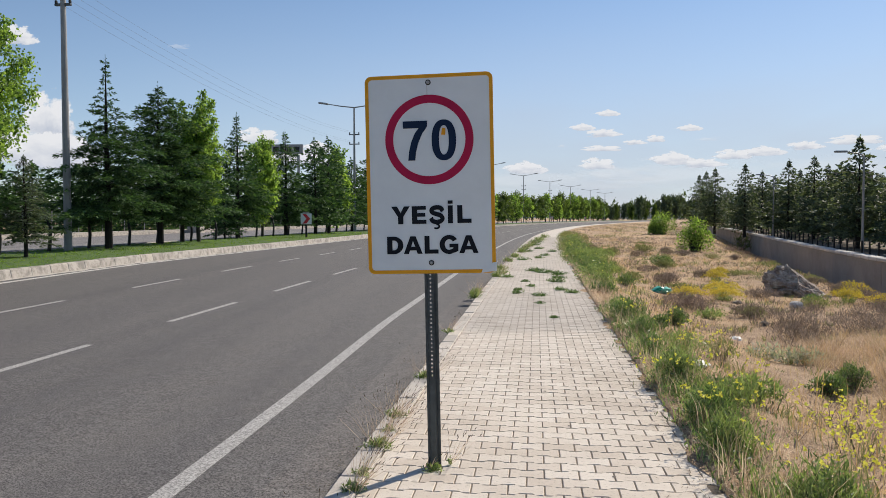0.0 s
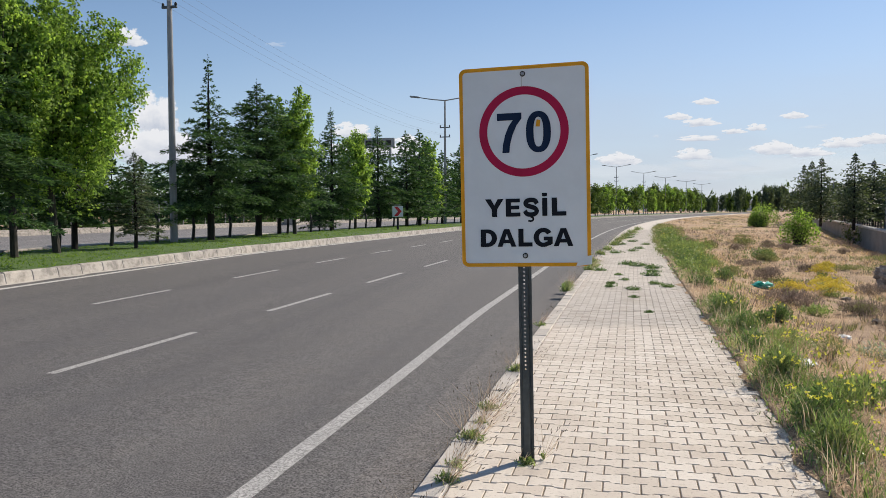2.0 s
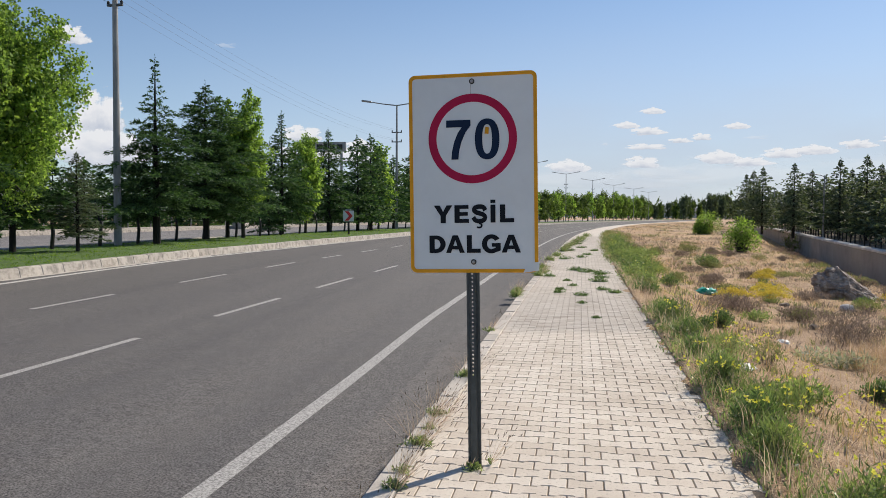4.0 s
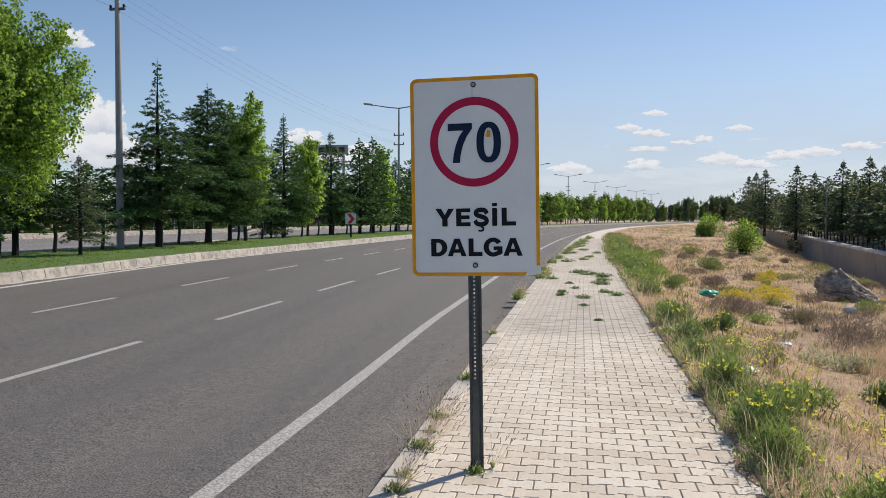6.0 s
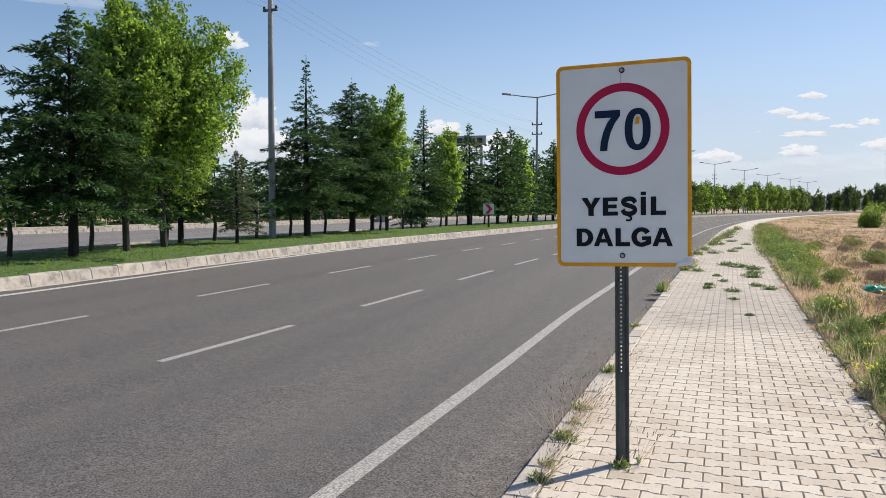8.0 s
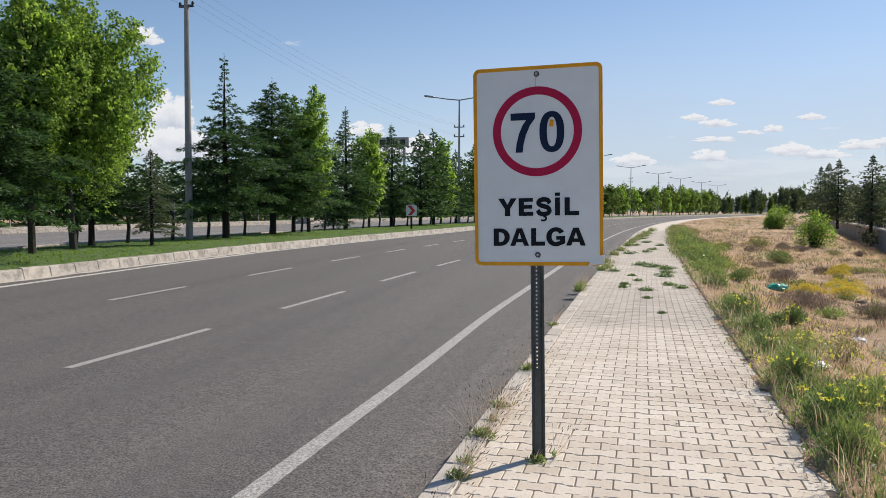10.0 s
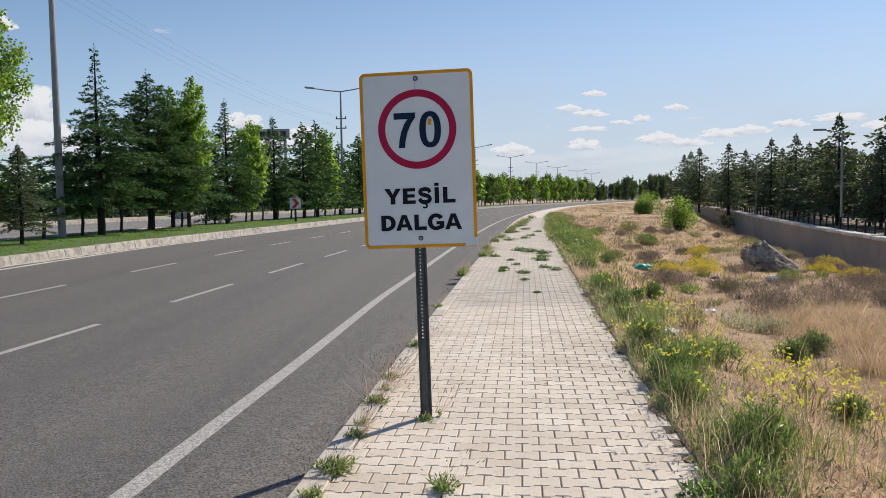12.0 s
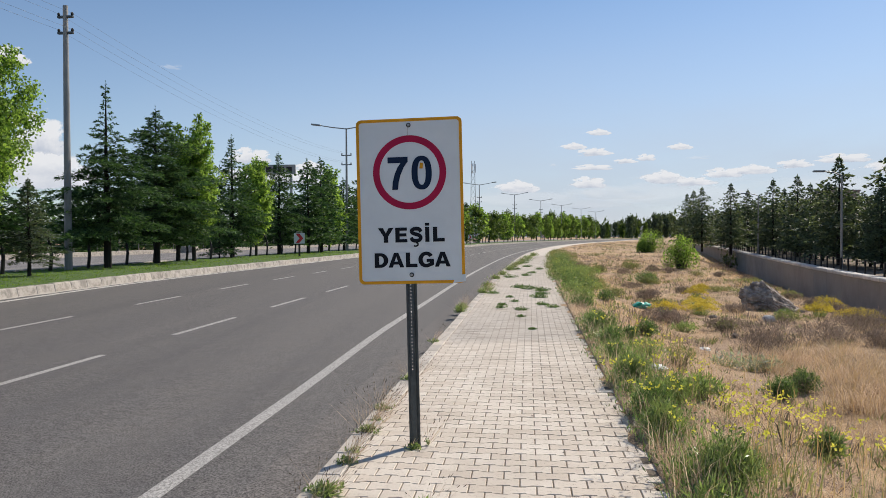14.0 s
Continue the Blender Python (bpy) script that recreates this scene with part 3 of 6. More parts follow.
def build_hills():
    rng = np.random.default_rng(8)
    m = Mat("haze_tinted_hill", 0.95)
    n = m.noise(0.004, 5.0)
    # aerial haze is painted into the hills' base colour as blue-grey
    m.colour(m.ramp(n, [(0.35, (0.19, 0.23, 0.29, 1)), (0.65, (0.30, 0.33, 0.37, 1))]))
    az = np.radians(np.linspace(-60, 75, 200))
    deg = np.degrees(az)
    top = 0.7 + 0.45 * np.sin(deg * 0.21 + 1) + 0.25 * np.sin(deg * 0.63) + 3.6 * smooth(22, 38, deg) + 0.6 * smooth(-20, -50, -deg) + rng.normal(0, 0.03, 200)
    rows = []
    for r, f in ((3700, -0.6), (3850, 0.55), (4000, 0.9), (4100, 1.0)):
        z = r * np.tan(np.radians(np.maximum(top * f, -0.6)))
        rows.append(np.stack([np.sin(az) * r, np.cos(az) * r, z], -1))
    V = np.concatenate(rows)
    i, j = np.meshgrid(np.arange(3), np.arange(199), indexing="ij")
    q = (i * 200 + j).ravel()
    tagged(new("backdrop_hills", np_mesh("backdrop_hills", V, np.stack([q, q + 1, q + 201, q + 200], -1), m.m, True)), "low hills on the horizon, tinted blue-grey for haze", "hills", kind="structure")


build_ground()
build_roads()
build_kerbs()
build_clouds()
build_haze()
build_hills()


# ---- pavement of interlocking blocks ----
def build_pavement():
    tagged(new("pavement", strip("pavement", WALK_0 + 0.01, WALK_1 + 0.02, -6, 62, 1.0, lambda d, y: 0 * d, JOINT, -0.0075)), "sandy bed under the pavement blocks", "pavement", kind="structure")
    far = strip("pavement_far", WALK_0 + 0.01, WALK_1, 61, 320, 2.0, lambda d, y: 0 * d, PAVER, -0.006)
    tagged(new("pavement_far", far), "pale block pavement running on beside the road", "pavement", kind="structure")
    walk_ob = bpy.data.objects["pavement"]
    hw, hh, dd, gap, pitch = 0.1045, 0.0708, 0.0105, 0.0042, 0.1416
    top = [(-hw, hh + dd), (-0.062, hh + dd), (-0.042, hh - dd), (0.042, hh - dd), (0.062, hh + dd), (hw, hh + dd)]
    ring = top + [(x, -y) for x, y in reversed(top)]

    def shrink(k):
        return [(x - math.copysign(k, x), y - math.copysign(k, y)) for x, y in ring]
    V = [(x, y, -0.014) for x, y in shrink(gap - 0.001)] + [(x, y, -0.0035) for x, y in shrink(gap)] + [(x, y, 0.0) for x, y in shrink(gap + 0.0032)]
    me = bpy.data.meshes.new("paver")
    F = [tuple(24 + k for k in range(12))]
    for r in (12,):
        F += [(r + k, r + (k + 1) % 12, r + 12 + (k + 1) % 12, r + 12 + k) for k in range(12)]
    F += [(k, (k + 1) % 12, 12 + (k + 1) % 12, 12 + k) for k in range(12)]
    me.from_pydata(V, [], [tuple(reversed(f)) for f in F])
    me.materials.append(PAVER)
    me.update()
    rng = random.Random(2)
    rest, n = [], 0
    for k in range(int(66 / pitch)):
        y = 4.462 + (k - 60) * pitch
        for c in range(12):
            d = 2.237 + (c - 4.5) * 2 * hw - (hw if k % 2 else 0.0)
            if d < WALK_0 + 0.16:
                continue
            if d > WALK_1 - 0.01 + rng.uniform(-0.05, 0.07):
                continue
            x, yy, rz = frame_at(0, y)
            a = radians(rz)
            px, py = x + d * math.cos(a), yy + d * math.sin(a)
            sink = 0.012 * max(0.0, d - 2.9) * rng.random()
            m = pose(px, py, rng.uniform(-0.002, 0.001) - sink, rng.uniform(-0.3, 0.3), rng.uniform(-0.3, 0.3), rz + rng.uniform(-0.4, 0.4) + 180 * rng.randint(0, 1))
            if 2.4 < y < 7.0 and n < 300:
                ob = new("paver", me)
                ob.parent = walk_ob
                ob.matrix_basis = m
                n += 1
            else:
                rest.append(m)
    plain = bpy.data.meshes.new("paver_plain")
    plain.from_pydata(V[12:], [], [tuple(reversed([12 + k for k in range(12)]))] + [(k, 12 + k, 12 + (k + 1) % 12, (k + 1) % 12) for k in range(12)])
    near = [m for m in rest if m.translation.y < 16]
    tagged(join_copies("paver_field", me, near, PAVER, walk_ob), kind="stuff")
    tagged(join_copies("paver_field", plain, [m for m in rest if m.translation.y >= 16], PAVER, walk_ob), kind="stuff")
    # soil and dust spilt over the ragged edge of the blocks
    spill = strip("spilt_soil", WALK_1 - 0.16, WALK_1 + 0.16, -4, 60, 0.12, lambda d, y: 0.006 - 0.03 * smooth(WALK_1, WALK_1 + 0.16, d), SOIL, 0.0, 3)
    co = np.empty(len(spill.vertices) * 3, dtype=np.float32)
    spill.vertices.foreach_get("co", co)
    co = co.reshape(-1, 3)
    for q in range(0, len(co), 4):
        yy = float(co[q, 1])
        co[q, 0] += 0.11 + 0.22 * noise.noise(Vector((yy * 1.3, 2.0, 0))) + 0.12 * noise.noise(Vector((yy * 5.0, 7.0, 0)))
        co[q, 2] = 0.0005
        co[q + 1, 0] = max(co[q + 1, 0], co[q, 0] + 0.02)
        co[q + 2, 0] = max(co[q + 2, 0], co[q + 1, 0] + 0.02)
        co[q + 3, 0] = max(co[q + 3, 0], co[q + 2, 0] + 0.02)
    spill.vertices.foreach_set("co", co.ravel())
    tagged(new("spilt_soil", spill), "tan soil spilt over the ragged pavement edge", "soil", kind="structure")
    # edging stones beside the road
    holder = tagged(new("kerb_pavement"), "pale concrete edging stones between pavement and road", "kerb", kind="structure")
    bm = box(-0.06, 0.10, -0.245, 0.245, -0.3, 0.012, 0.008)
    ke = bm_mesh("edging_stone", bm, EDGE_KERB)
    rest = []
    for k in range(300):
        y = -4 + k * 0.5
        x, yy, rz = frame_at(WALK_0 + 0.065, y)
        m = pose(x, yy, rng.uniform(-0.003, 0.007), rng.uniform(-0.4, 0.4), rng.uniform(-0.6, 0.6), rz + rng.uniform(-0.5, 0.5))
        if 2 < y < 40:
            ob = new("edging_stone", ke)
            ob.parent = holder
            ob.matrix_basis = m
        else:
            rest.append(m)
    tagged(join_copies("edging_row", ke, rest, EDGE_KERB, holder), kind="stuff")


# ---- the wall, its fence and the lamps behind ----
def build_wall():
    y0, y1 = -12.0, 132.0
    ys = np.arange(y0, y1 + 0.1, 3.0)
    wall = tagged(new("wall_east"), "grey cast concrete retaining wall with formwork joints", "wall", kind="structure")
    slope = math.degrees(math.atan(0.2))
    for k in range(len(ys) - 1):
        a, b = ys[k], ys[k + 1]
        bm = bmesh.new()
        vs = []
        for yy in (a + 0.01, b - 0.01):
            for dx, z in ((0, -4.2), (0.32, -4.2), (0.32, float(wall_top(yy)) - 0.1), (0, float(wall_top(yy)) - 0.1)):
                vs.append(bm.verts.new((float(wall_x(yy)) + dx, yy, z)))
        for f in ((0, 1, 2, 3), (7, 6, 5, 4), (0, 4, 5, 1), (1, 5, 6, 2), (2, 6, 7, 3), (3, 7, 4, 0)):
            bm.faces.new([vs[i] for i in f])
        part("wall_panel", bm, WALLC, wall)
    bm = box(-0.13, 0.45, -0.60, 0.60, -0.1, 0.07, 0.03)
    cm = bm_mesh("coping_stone", bm, COPING)
    rng = random.Random(4)
    y = y0
    while y < y1:
        ob = new("coping_stone", cm)
        ob.parent = wall
        ob.matrix_basis = pose(float(wall_x(y)), y, float(wall_top(y)) + rng.uniform(-0.01, 0.01), rng.uniform(-1.2, 1.2), 0, -slope + rng.uniform(-0.6, 0.6))
        y += 1.29
    Y, U = np.meshgrid(np.arange(-12, 134, 2.0), np.array([0.3, 4, 12, 45]), indexing="ij")
    V = np.stack([wall_x(Y) + U, Y, wall_top(Y) - 0.1 + 0 * U], -1).reshape(-1, 3)
    i, j = np.meshgrid(np.arange(Y.shape[0] - 1), np.arange(3), indexing="ij")
    q = (i * 4 + j).ravel()
    tagged(new("terrace_ground", np_mesh("terrace_ground", V, np.stack([q, q + 1, q + 5, q + 4], -1), WOODFLOOR, True)), "bare brown earth behind the wall", "ground", kind="structure")
    # fence of short dark posts with two wires
    fence = empty_thing("fence", 0, 0, 0, "low fence of dark posts and wires behind the wall", "fence")
    pm = bm_mesh("post", box(-0.04, 0.04, -0.04, 0.04, -0.2, 0.80, 0.008), BLACK_IRON)
    y = 14.0
    while y < 130:
        ob = new("post", pm)
        ob.parent = fence
        ob.matrix_basis = pose(float(wall_x(y)) + 0.65, y, float(wall_top(y)) - 0.1, rng.uniform(-2, 2), rng.uniform(-2, 2), 0)
        y += 1.45
    for z in (0.24, 0.48, 0.72):
        pts = [(float(wall_x(v)) + 0.65, v, float(wall_top(v)) - 0.1 + z) for v in np.arange(14, 130.1, 4)]
        part("wire", tube(pts, [0.006] * len(pts), 4), BLACK_IRON, fence)


def build_small_lamp(y, group):
    x, z = float(wall_x(y)) + 0.75, float(wall_top(y)) - 0.12
    la = empty_thing("street_lamp", x, y, z, "slim grey street lamp with one short arm behind the wall", "street lamp", group)
    part("pole", tube([(0, 0, 0), (0, 0, 2.5), (0, 0, 5.4)], [0.075, 0.06, 0.045], 10), POLE_STEEL, la)
    part("base_plate", box(-0.16, 0.16, -0.16, 0.16, 0, 0.04, 0.008), POLE_STEEL, la)
    part("arm", tube([(0, 0, 5.36), (-0.35, 0, 5.5), (-0.95, 0, 5.58)], [0.04, 0.035, 0.03], 8), POLE_STEEL, la)
    bm = box(-1.55, -0.9, -0.12, 0.12, 5.54, 5.64, 0.03)
    part("lamp_head", bm, POLE_STEEL, la)
    return la


def build_median_lamps():
    x, y, rz = frame_at(-13.9, 64)
    la = empty_thing("street_lamp", x, y, float(z_median(y)), "tall grey double-armed street lamp standing in the median", "street lamp", "median street lamps", rz)
    part("pole", tube([(0, 0, 0), (0, 0, 5.5), (0, 0, 10.5)], [0.13, 0.1, 0.065], 12), POLE_STEEL, la)
    part("base_plate", box(-0.25, 0.25, -0.25, 0.25, 0, 0.06, 0.01), POLE_STEEL, la)
    for s in (-1, 1):
        part("arm", tube([(0, 0, 10.45), (s * 1.2, 0, 10.6), (s * 2.3, 0, 10.8)], [0.05, 0.045, 0.04], 8), POLE_STEEL, la)
        bm = box(s * 2.25 if s > 0 else -3.1, 3.1 if s > 0 else s * 2.25, -0.15, 0.15, 10.74, 10.88, 0.04)
        bmesh.ops.rotate(bm, verts=bm.verts, cent=(s * 2.3, 0, 10.8), matrix=Matrix.Rotation(radians(-8 * s), 3, "Y"))
        part("lamp_head", bm, GALV, la)
    for z in (8.2, 7.4):
        arm = part("cross_arm", box(-0.45, 0.45, -0.04, 0.04, z - 0.04, z + 0.04, 0.008), DARK_STEEL, la)
        for s in (-0.4, 0.4):
            part("insulator", tube([(s, 0, z + 0.03), (s, 0, z + 0.1), (s, 0, z + 0.2)], [0.03, 0.055, 0.03], 8), BLACK_IRON, arm)
    for yy, off in ((100, 0.1), (136.5, 0.3), (170, 0.7), (200, 1.0), (231, 0.9), (263, 1.9), (296, 2.5)):
        x, y, rz = frame_at(-13.9 + off, yy)
        copy_thing(la, pose(x, y, float(z_median(y)), 0, 0, rz))


def build_utility_pole():
    x0, y0, z0 = -13.95, 25.4, 0.3
    up = empty_thing("utility_pole", x0, y0, z0, "tall pale grey steel utility pole with two cross arms", "utility pole", rz=-6)
    part("pole", tube([(0, 0, 0), (0, 0, 5), (0, 0, 9.55)], [0.135, 0.11, 0.085], 14), POLE_STEEL, up)
    for z in (8.58, 9.15):
        arm = part("cross_arm", box(-0.3, 0.3, -0.05, 0.05, z - 0.04, z + 0.04, 0.01), DARK_STEEL, up)
        for s in (-0.26, 0.26):
            part("insulator", tube([(s, 0, z + 0.03), (s, 0, z + 0.06), (s, 0, z + 0.12), (s, 0, z + 0.16)], [0.025, 0.05, 0.05, 0.02], 8), BLACK_IRON, arm)
    cable = mat_plain("cable_grey", (0.16, 0.18, 0.21), 0.6, 0, 0.1, 2.0, 0)
    lx, ly, _ = frame_at(-13.9, 64)
    lz = float(z_median(64))
    for s in (-0.26, 0.26):
        for z, zl in ((8.7, 7.55), (9.27, 8.35)):
            for (ex, ey, ez) in ((lx + s, ly, lz + zl), (x0 - 1.5 + s, y0 - 44, z0 + z + 0.3)):
                pts = []
                for t in np.linspace(0, 1, 17):
                    pts.append((x0 + s + (ex - x0 - s) * t, y0 + (ey - y0) * t, z0 + z + (ez - z0 - z) * t - 0.75 * 4 * t * (1 - t)))
                ob = new("overhead_cable", bm_mesh("overhead_cable", tube(pts, [0.0042] * 17, 3), cable))
                tagged(ob, "thin dark overhead cable strung from pole to pole", "cable", "overhead cables")


# ---- the traffic sign ----
def ribbon(points, half, steps=8):
    """The outline of an even stroke along a smooth line through the points."""
    P = [np.array(p, dtype=float) for p in points]
    P = [2 * P[0] - P[1]] + P + [2 * P[-1] - P[-2]]
    line = []
    for a, b, c, d in zip(P, P[1:], P[2:], P[3:]):
        for k in range(steps):
            t = k / steps
            line.append(0.5 * (2 * b + (c - a) * t + (2 * a - 5 * b + 4 * c - d) * t * t + (3 * b - a - 3 * c + d) * t ** 3))
    line = np.array(line + [P[-2]])
    tan = unit(np.gradient(line, axis=0))
    nor = np.stack([-tan[:, 1], tan[:, 0]], -1) * half
    L, R = line + nor, line - nor
    return [[tuple(L[k]), tuple(L[k + 1]), tuple(R[k + 1]), tuple(R[k])] for k in range(len(line) - 1)]


def arc(cx, cz, rx, rz, a0, a1, n=18, power=1.0):
    out = []
    for k in range(n + 1):
        a = radians(a0 + (a1 - a0) * k / n)
        c, q = math.cos(a), math.sin(a)
        out.append((cx + rx * math.copysign(abs(c) ** power, c), cz + rz * math.copysign(abs(q) ** power, q)))
    return out


def between(outer, inner):
    return [[outer[k], outer[k + 1], inner[k + 1], inner[k]] for k in range(len(outer) - 1)]


def glyph(ch):
    """Bold grotesque characters in a unit box, as outlines that only touch."""
    if ch == "Y":
        return [[(0, 1), (0.31, 1), (0.5, 0.63), (0.69, 1), (1, 1), (0.64, 0.41), (0.64, 0), (0.36, 0), (0.36, 0.41)]]
    if ch == "E":
        return [[(0, 0), (1, 0), (1, 0.22), (0.36, 0.22), (0.36, 0.40), (0.93, 0.40), (0.93, 0.61), (0.36, 0.61), (0.36, 0.79), (0.98, 0.79), (0.98, 1), (0, 1)]]
    if ch == "L":
        return [[(0, 0), (1, 0), (1, 0.23), (0.36, 0.23), (0.36, 1), (0, 1)]]
    if ch == "I":
        return [[(0, 0), (1, 0), (1, 1), (0, 1)]]
    if ch == "A":
        left = [(0, 0), (0.26, 0), (0.325, 0.20), (0.39, 0.40), (0.5, 0.75), (0.5, 1), (0.36, 1)]
        return [left, [(1 - x, z) for x, z in left], [(0.325, 0.20), (0.675, 0.20), (0.61, 0.40), (0.39, 0.40)]]
    if ch == "D":
        o = [(0, 0)] + arc(0.42, 0.5, 0.58, 0.5, -90, 90) + [(0, 1), (0, 0)]
        i = [(0.32, 0.22)] + arc(0.42, 0.5, 0.26, 0.28, -90, 90) + [(0.32, 0.78), (0.32, 0.22)]
        return between(o, i)
    if ch == "G":
        o, i = arc(0.51, 0.5, 0.51, 0.54, 33, 300, 24), arc(0.51, 0.5, 0.235, 0.30, 33, 300, 24)
        return between(o, i) + [[o[-1], (0.90, 0.075), (1, 0.14), (1, 0.54), (0.53, 0.54), (0.53, 0.335), (0.73, 0.335), (0.73, 0.275), i[-1]]]
    if ch == "S":
        return ribbon([(0.86, 0.69), (0.74, 0.86), (0.5, 0.905), (0.26, 0.855), (0.165, 0.72), (0.27, 0.60), (0.5, 0.525), (0.74, 0.44), (0.845, 0.285), (0.74, 0.14), (0.5, 0.085), (0.24, 0.14), (0.12, 0.31)], 0.128)
    if ch == "7":
        return [[(0, 1), (1, 1), (1, 0.855), (0.79, 0.68), (0.62, 0.44), (0.52, 0.2), (0.485, 0), (0.2, 0), (0.235, 0.22), (0.33, 0.46), (0.48, 0.68), (0.65, 0.82), (0, 0.82)]]
    o, i = arc(0.5, 0.5, 0.5, 0.5, 0, 360, 48, 0.86), arc(0.5, 0.5, 0.2, 0.36, 0, 360, 48, 0.86)
    return between(o, i)


def letter(ch, x0, x1, z0, z1, material, name, parent, label):
    """One character of the sign as a thin applied film."""
    bm = bmesh.new()
    for outline in glyph(ch):
        prism([(x0 + (x1 - x0) * x, z0 + (z1 - z0) * z) for x, z in outline], -0.0068, -0.0032, bm)
    bmesh.ops.remove_doubles(bm, verts=bm.verts, dist=0.00002)
    return part(name, bm, material, parent, label)


def rounded(w, h, r, n=6):
    pts = []
    for cx, cz, a0 in ((w / 2 - r, h / 2 - r, 0), (-w / 2 + r, h / 2 - r, 90), (-w / 2 + r, -h / 2 + r, 180), (w / 2 - r, -h / 2 + r, 270)):
        for k in range(n + 1):
            a = radians(a0 + 90 * k / n)
            pts.append((cx + r * math.cos(a), cz + r * math.sin(a)))
    return pts


def flat_ring(outer, inner, y, thick, bm=None):
    """A flat frame between two outlines of equal count, a little proud."""
    bm = bm or bmesh.new()
    n = len(outer)
    A = [bm.verts.new((x, y, z)) for x, z in outer]
    B = [bm.verts.new((x, y, z)) for x, z in inner]
    C = [bm.verts.new((x, y + thick, z)) for x, z in outer]
    D = [bm.verts.new((x, y + thick, z)) for x, z in inner]
    for k in range(n):
        j = (k + 1) % n
        bm.faces.new((A[k], A[j], B[j], B[k]))
        bm.faces.new((C[k], D[k], D[j], C[j]))
        bm.faces.new((A[k], C[k], C[j], A[j]))
        bm.faces.new((B[k], B[j], D[j], D[k]))
    return bm


def build_sign():
    sg = empty_thing("traffic_sign", 0, 4.0, 0, "white speed limit sign with yellow border on a perforated steel post", "traffic sign")
    sg.matrix_world = pose(0.006, 4.0, 0, -0.6, -1.15, -5)
    # hat-shaped channel post
    o = [(-0.041, -0.004), (-0.041, 0.0), (-0.026, 0.0), (-0.017, 0.034), (0.017, 0.034), (0.026, 0.0), (0.041, 0.0), (0.041, -0.004), (0.023, -0.004), (0.0145, 0.030), (-0.0145, 0.030), (-0.023, -0.004)]
    bm = bmesh.new()
    lo = [bm.verts.new((x, -y, -0.4)) for x, y in o]
    hi = [bm.verts.new((x, -y, 0.56)) for x, y in o]
    for k in range(12):
        bm.faces.new((lo[k], lo[(k + 1) % 12], hi[(k + 1) % 12], hi[k]))
    post = part("post", bm, DARK_STEEL, sg, "dark weathered channel-shaped steel post")
    # upper half: two flanks and a web with a row of holes
    for s in (-1, 1):
        bm = bmesh.new()
        pr = [(s * 0.041, 0.004), (s * 0.041, 0.0), (s * 0.026, 0.0), (s * 0.017, -0.034), (s * 0.0145, -0.030), (s * 0.023, 0.004)]
        a = [bm.verts.new((x, y, 0.56)) for x, y in pr]
        b = [bm.verts.new((x, y, 2.38)) for x, y in pr]
        for k in range(6):
            bm.faces.new((a[k], a[(k + 1) % 6], b[(k + 1) % 6], b[k]))
        part("flange", bm, DARK_STEEL, post)
    bm = bmesh.new()
    z = 0.56
    while z < 1.24:
        c = z + 0.0125
        hole = [(0.0052 * math.cos(radians(22.5 + 45 * k)), c + 0.0062 * math.sin(radians(22.5 + 45 * k))) for k in range(8)]
        frame8 = [(0.0155, c + 0.006), (0.0075, c + 0.0125), (-0.0075, c + 0.0125), (-0.0155, c + 0.006), (-0.0155, c - 0.006), (-0.0075, c - 0.0125), (0.0075, c - 0.0125), (0.0155, c - 0.006)]
        H = [bm.verts.new((x, -0.031, q)) for x, q in hole]
        Fv = [bm.verts.new((x, -0.031, q)) for x, q in frame8]
        for k in range(8):
            bm.faces.new((Fv[k], Fv[(k + 1) % 8], H[(k + 1) % 8], H[k]))
        corner = [bm.verts.new((sx * 0.0155, -0.031, c + sz * 0.0125)) for sx, sz in ((1, 1), (-1, 1), (-1, -1), (1, -1))]
        bm.faces.new((Fv[0], corner[0], Fv[1]))
        bm.faces.new((Fv[2], corner[1], Fv[3]))
        bm.faces.new((Fv[4], corner[2], Fv[5]))
        bm.faces.new((Fv[6], corner[3], Fv[7]))
        z += 0.025
    bmesh.ops.remove_doubles(bm, verts=bm.verts, dist=0.0006)
    part("perforated_web", bm, DARK_STEEL, post)
    # plate
    W, H, zc = 0.79, 1.218, 1.814
    bm = prism(rounded(W, H, 0.04), -0.003, 0.0)
    pl = part("plate", bm, SIGN_WHITE, sg, "white sheet-metal plate, greyish in its own shade")
    pl.location = (0.012, -0.037, zc)
    part("border", flat_ring(rounded(W, H, 0.04), rounded(W - 0.044, H - 0.044, 0.022), -0.0055, 0.0025), SIGN_YELLOW, pl, "scuffed amber yellow border")
    cz = H / 2 - 0.398
    circ = [[(r * math.cos(2 * math.pi * k / 72), cz + r * math.sin(2 * math.pi * k / 72)) for k in range(72)] for r in (0.273, 0.2235)]
    part("red_ring", flat_ring(circ[0], circ[1], -0.0055, 0.0025), SIGN_RED, pl, "dark red prohibition ring")
    for ch, x0, x1, z0, z1 in (("7", -0.161, -0.011, 0.086, 0.326), ("0", 0.016, 0.166, 0.082, 0.330)):
        letter(ch, x0, x1, z0, z1, SIGN_NAVY, "digit", pl, "bold navy numeral")
    row = [(ch, x0, x1, -0.303, -0.194) for ch, x0, x1 in (("Y", -0.245, -0.129), ("E", -0.116, -0.027), ("S", -0.011, 0.089), ("I", 0.107, 0.137), ("L", 0.165, 0.251))]
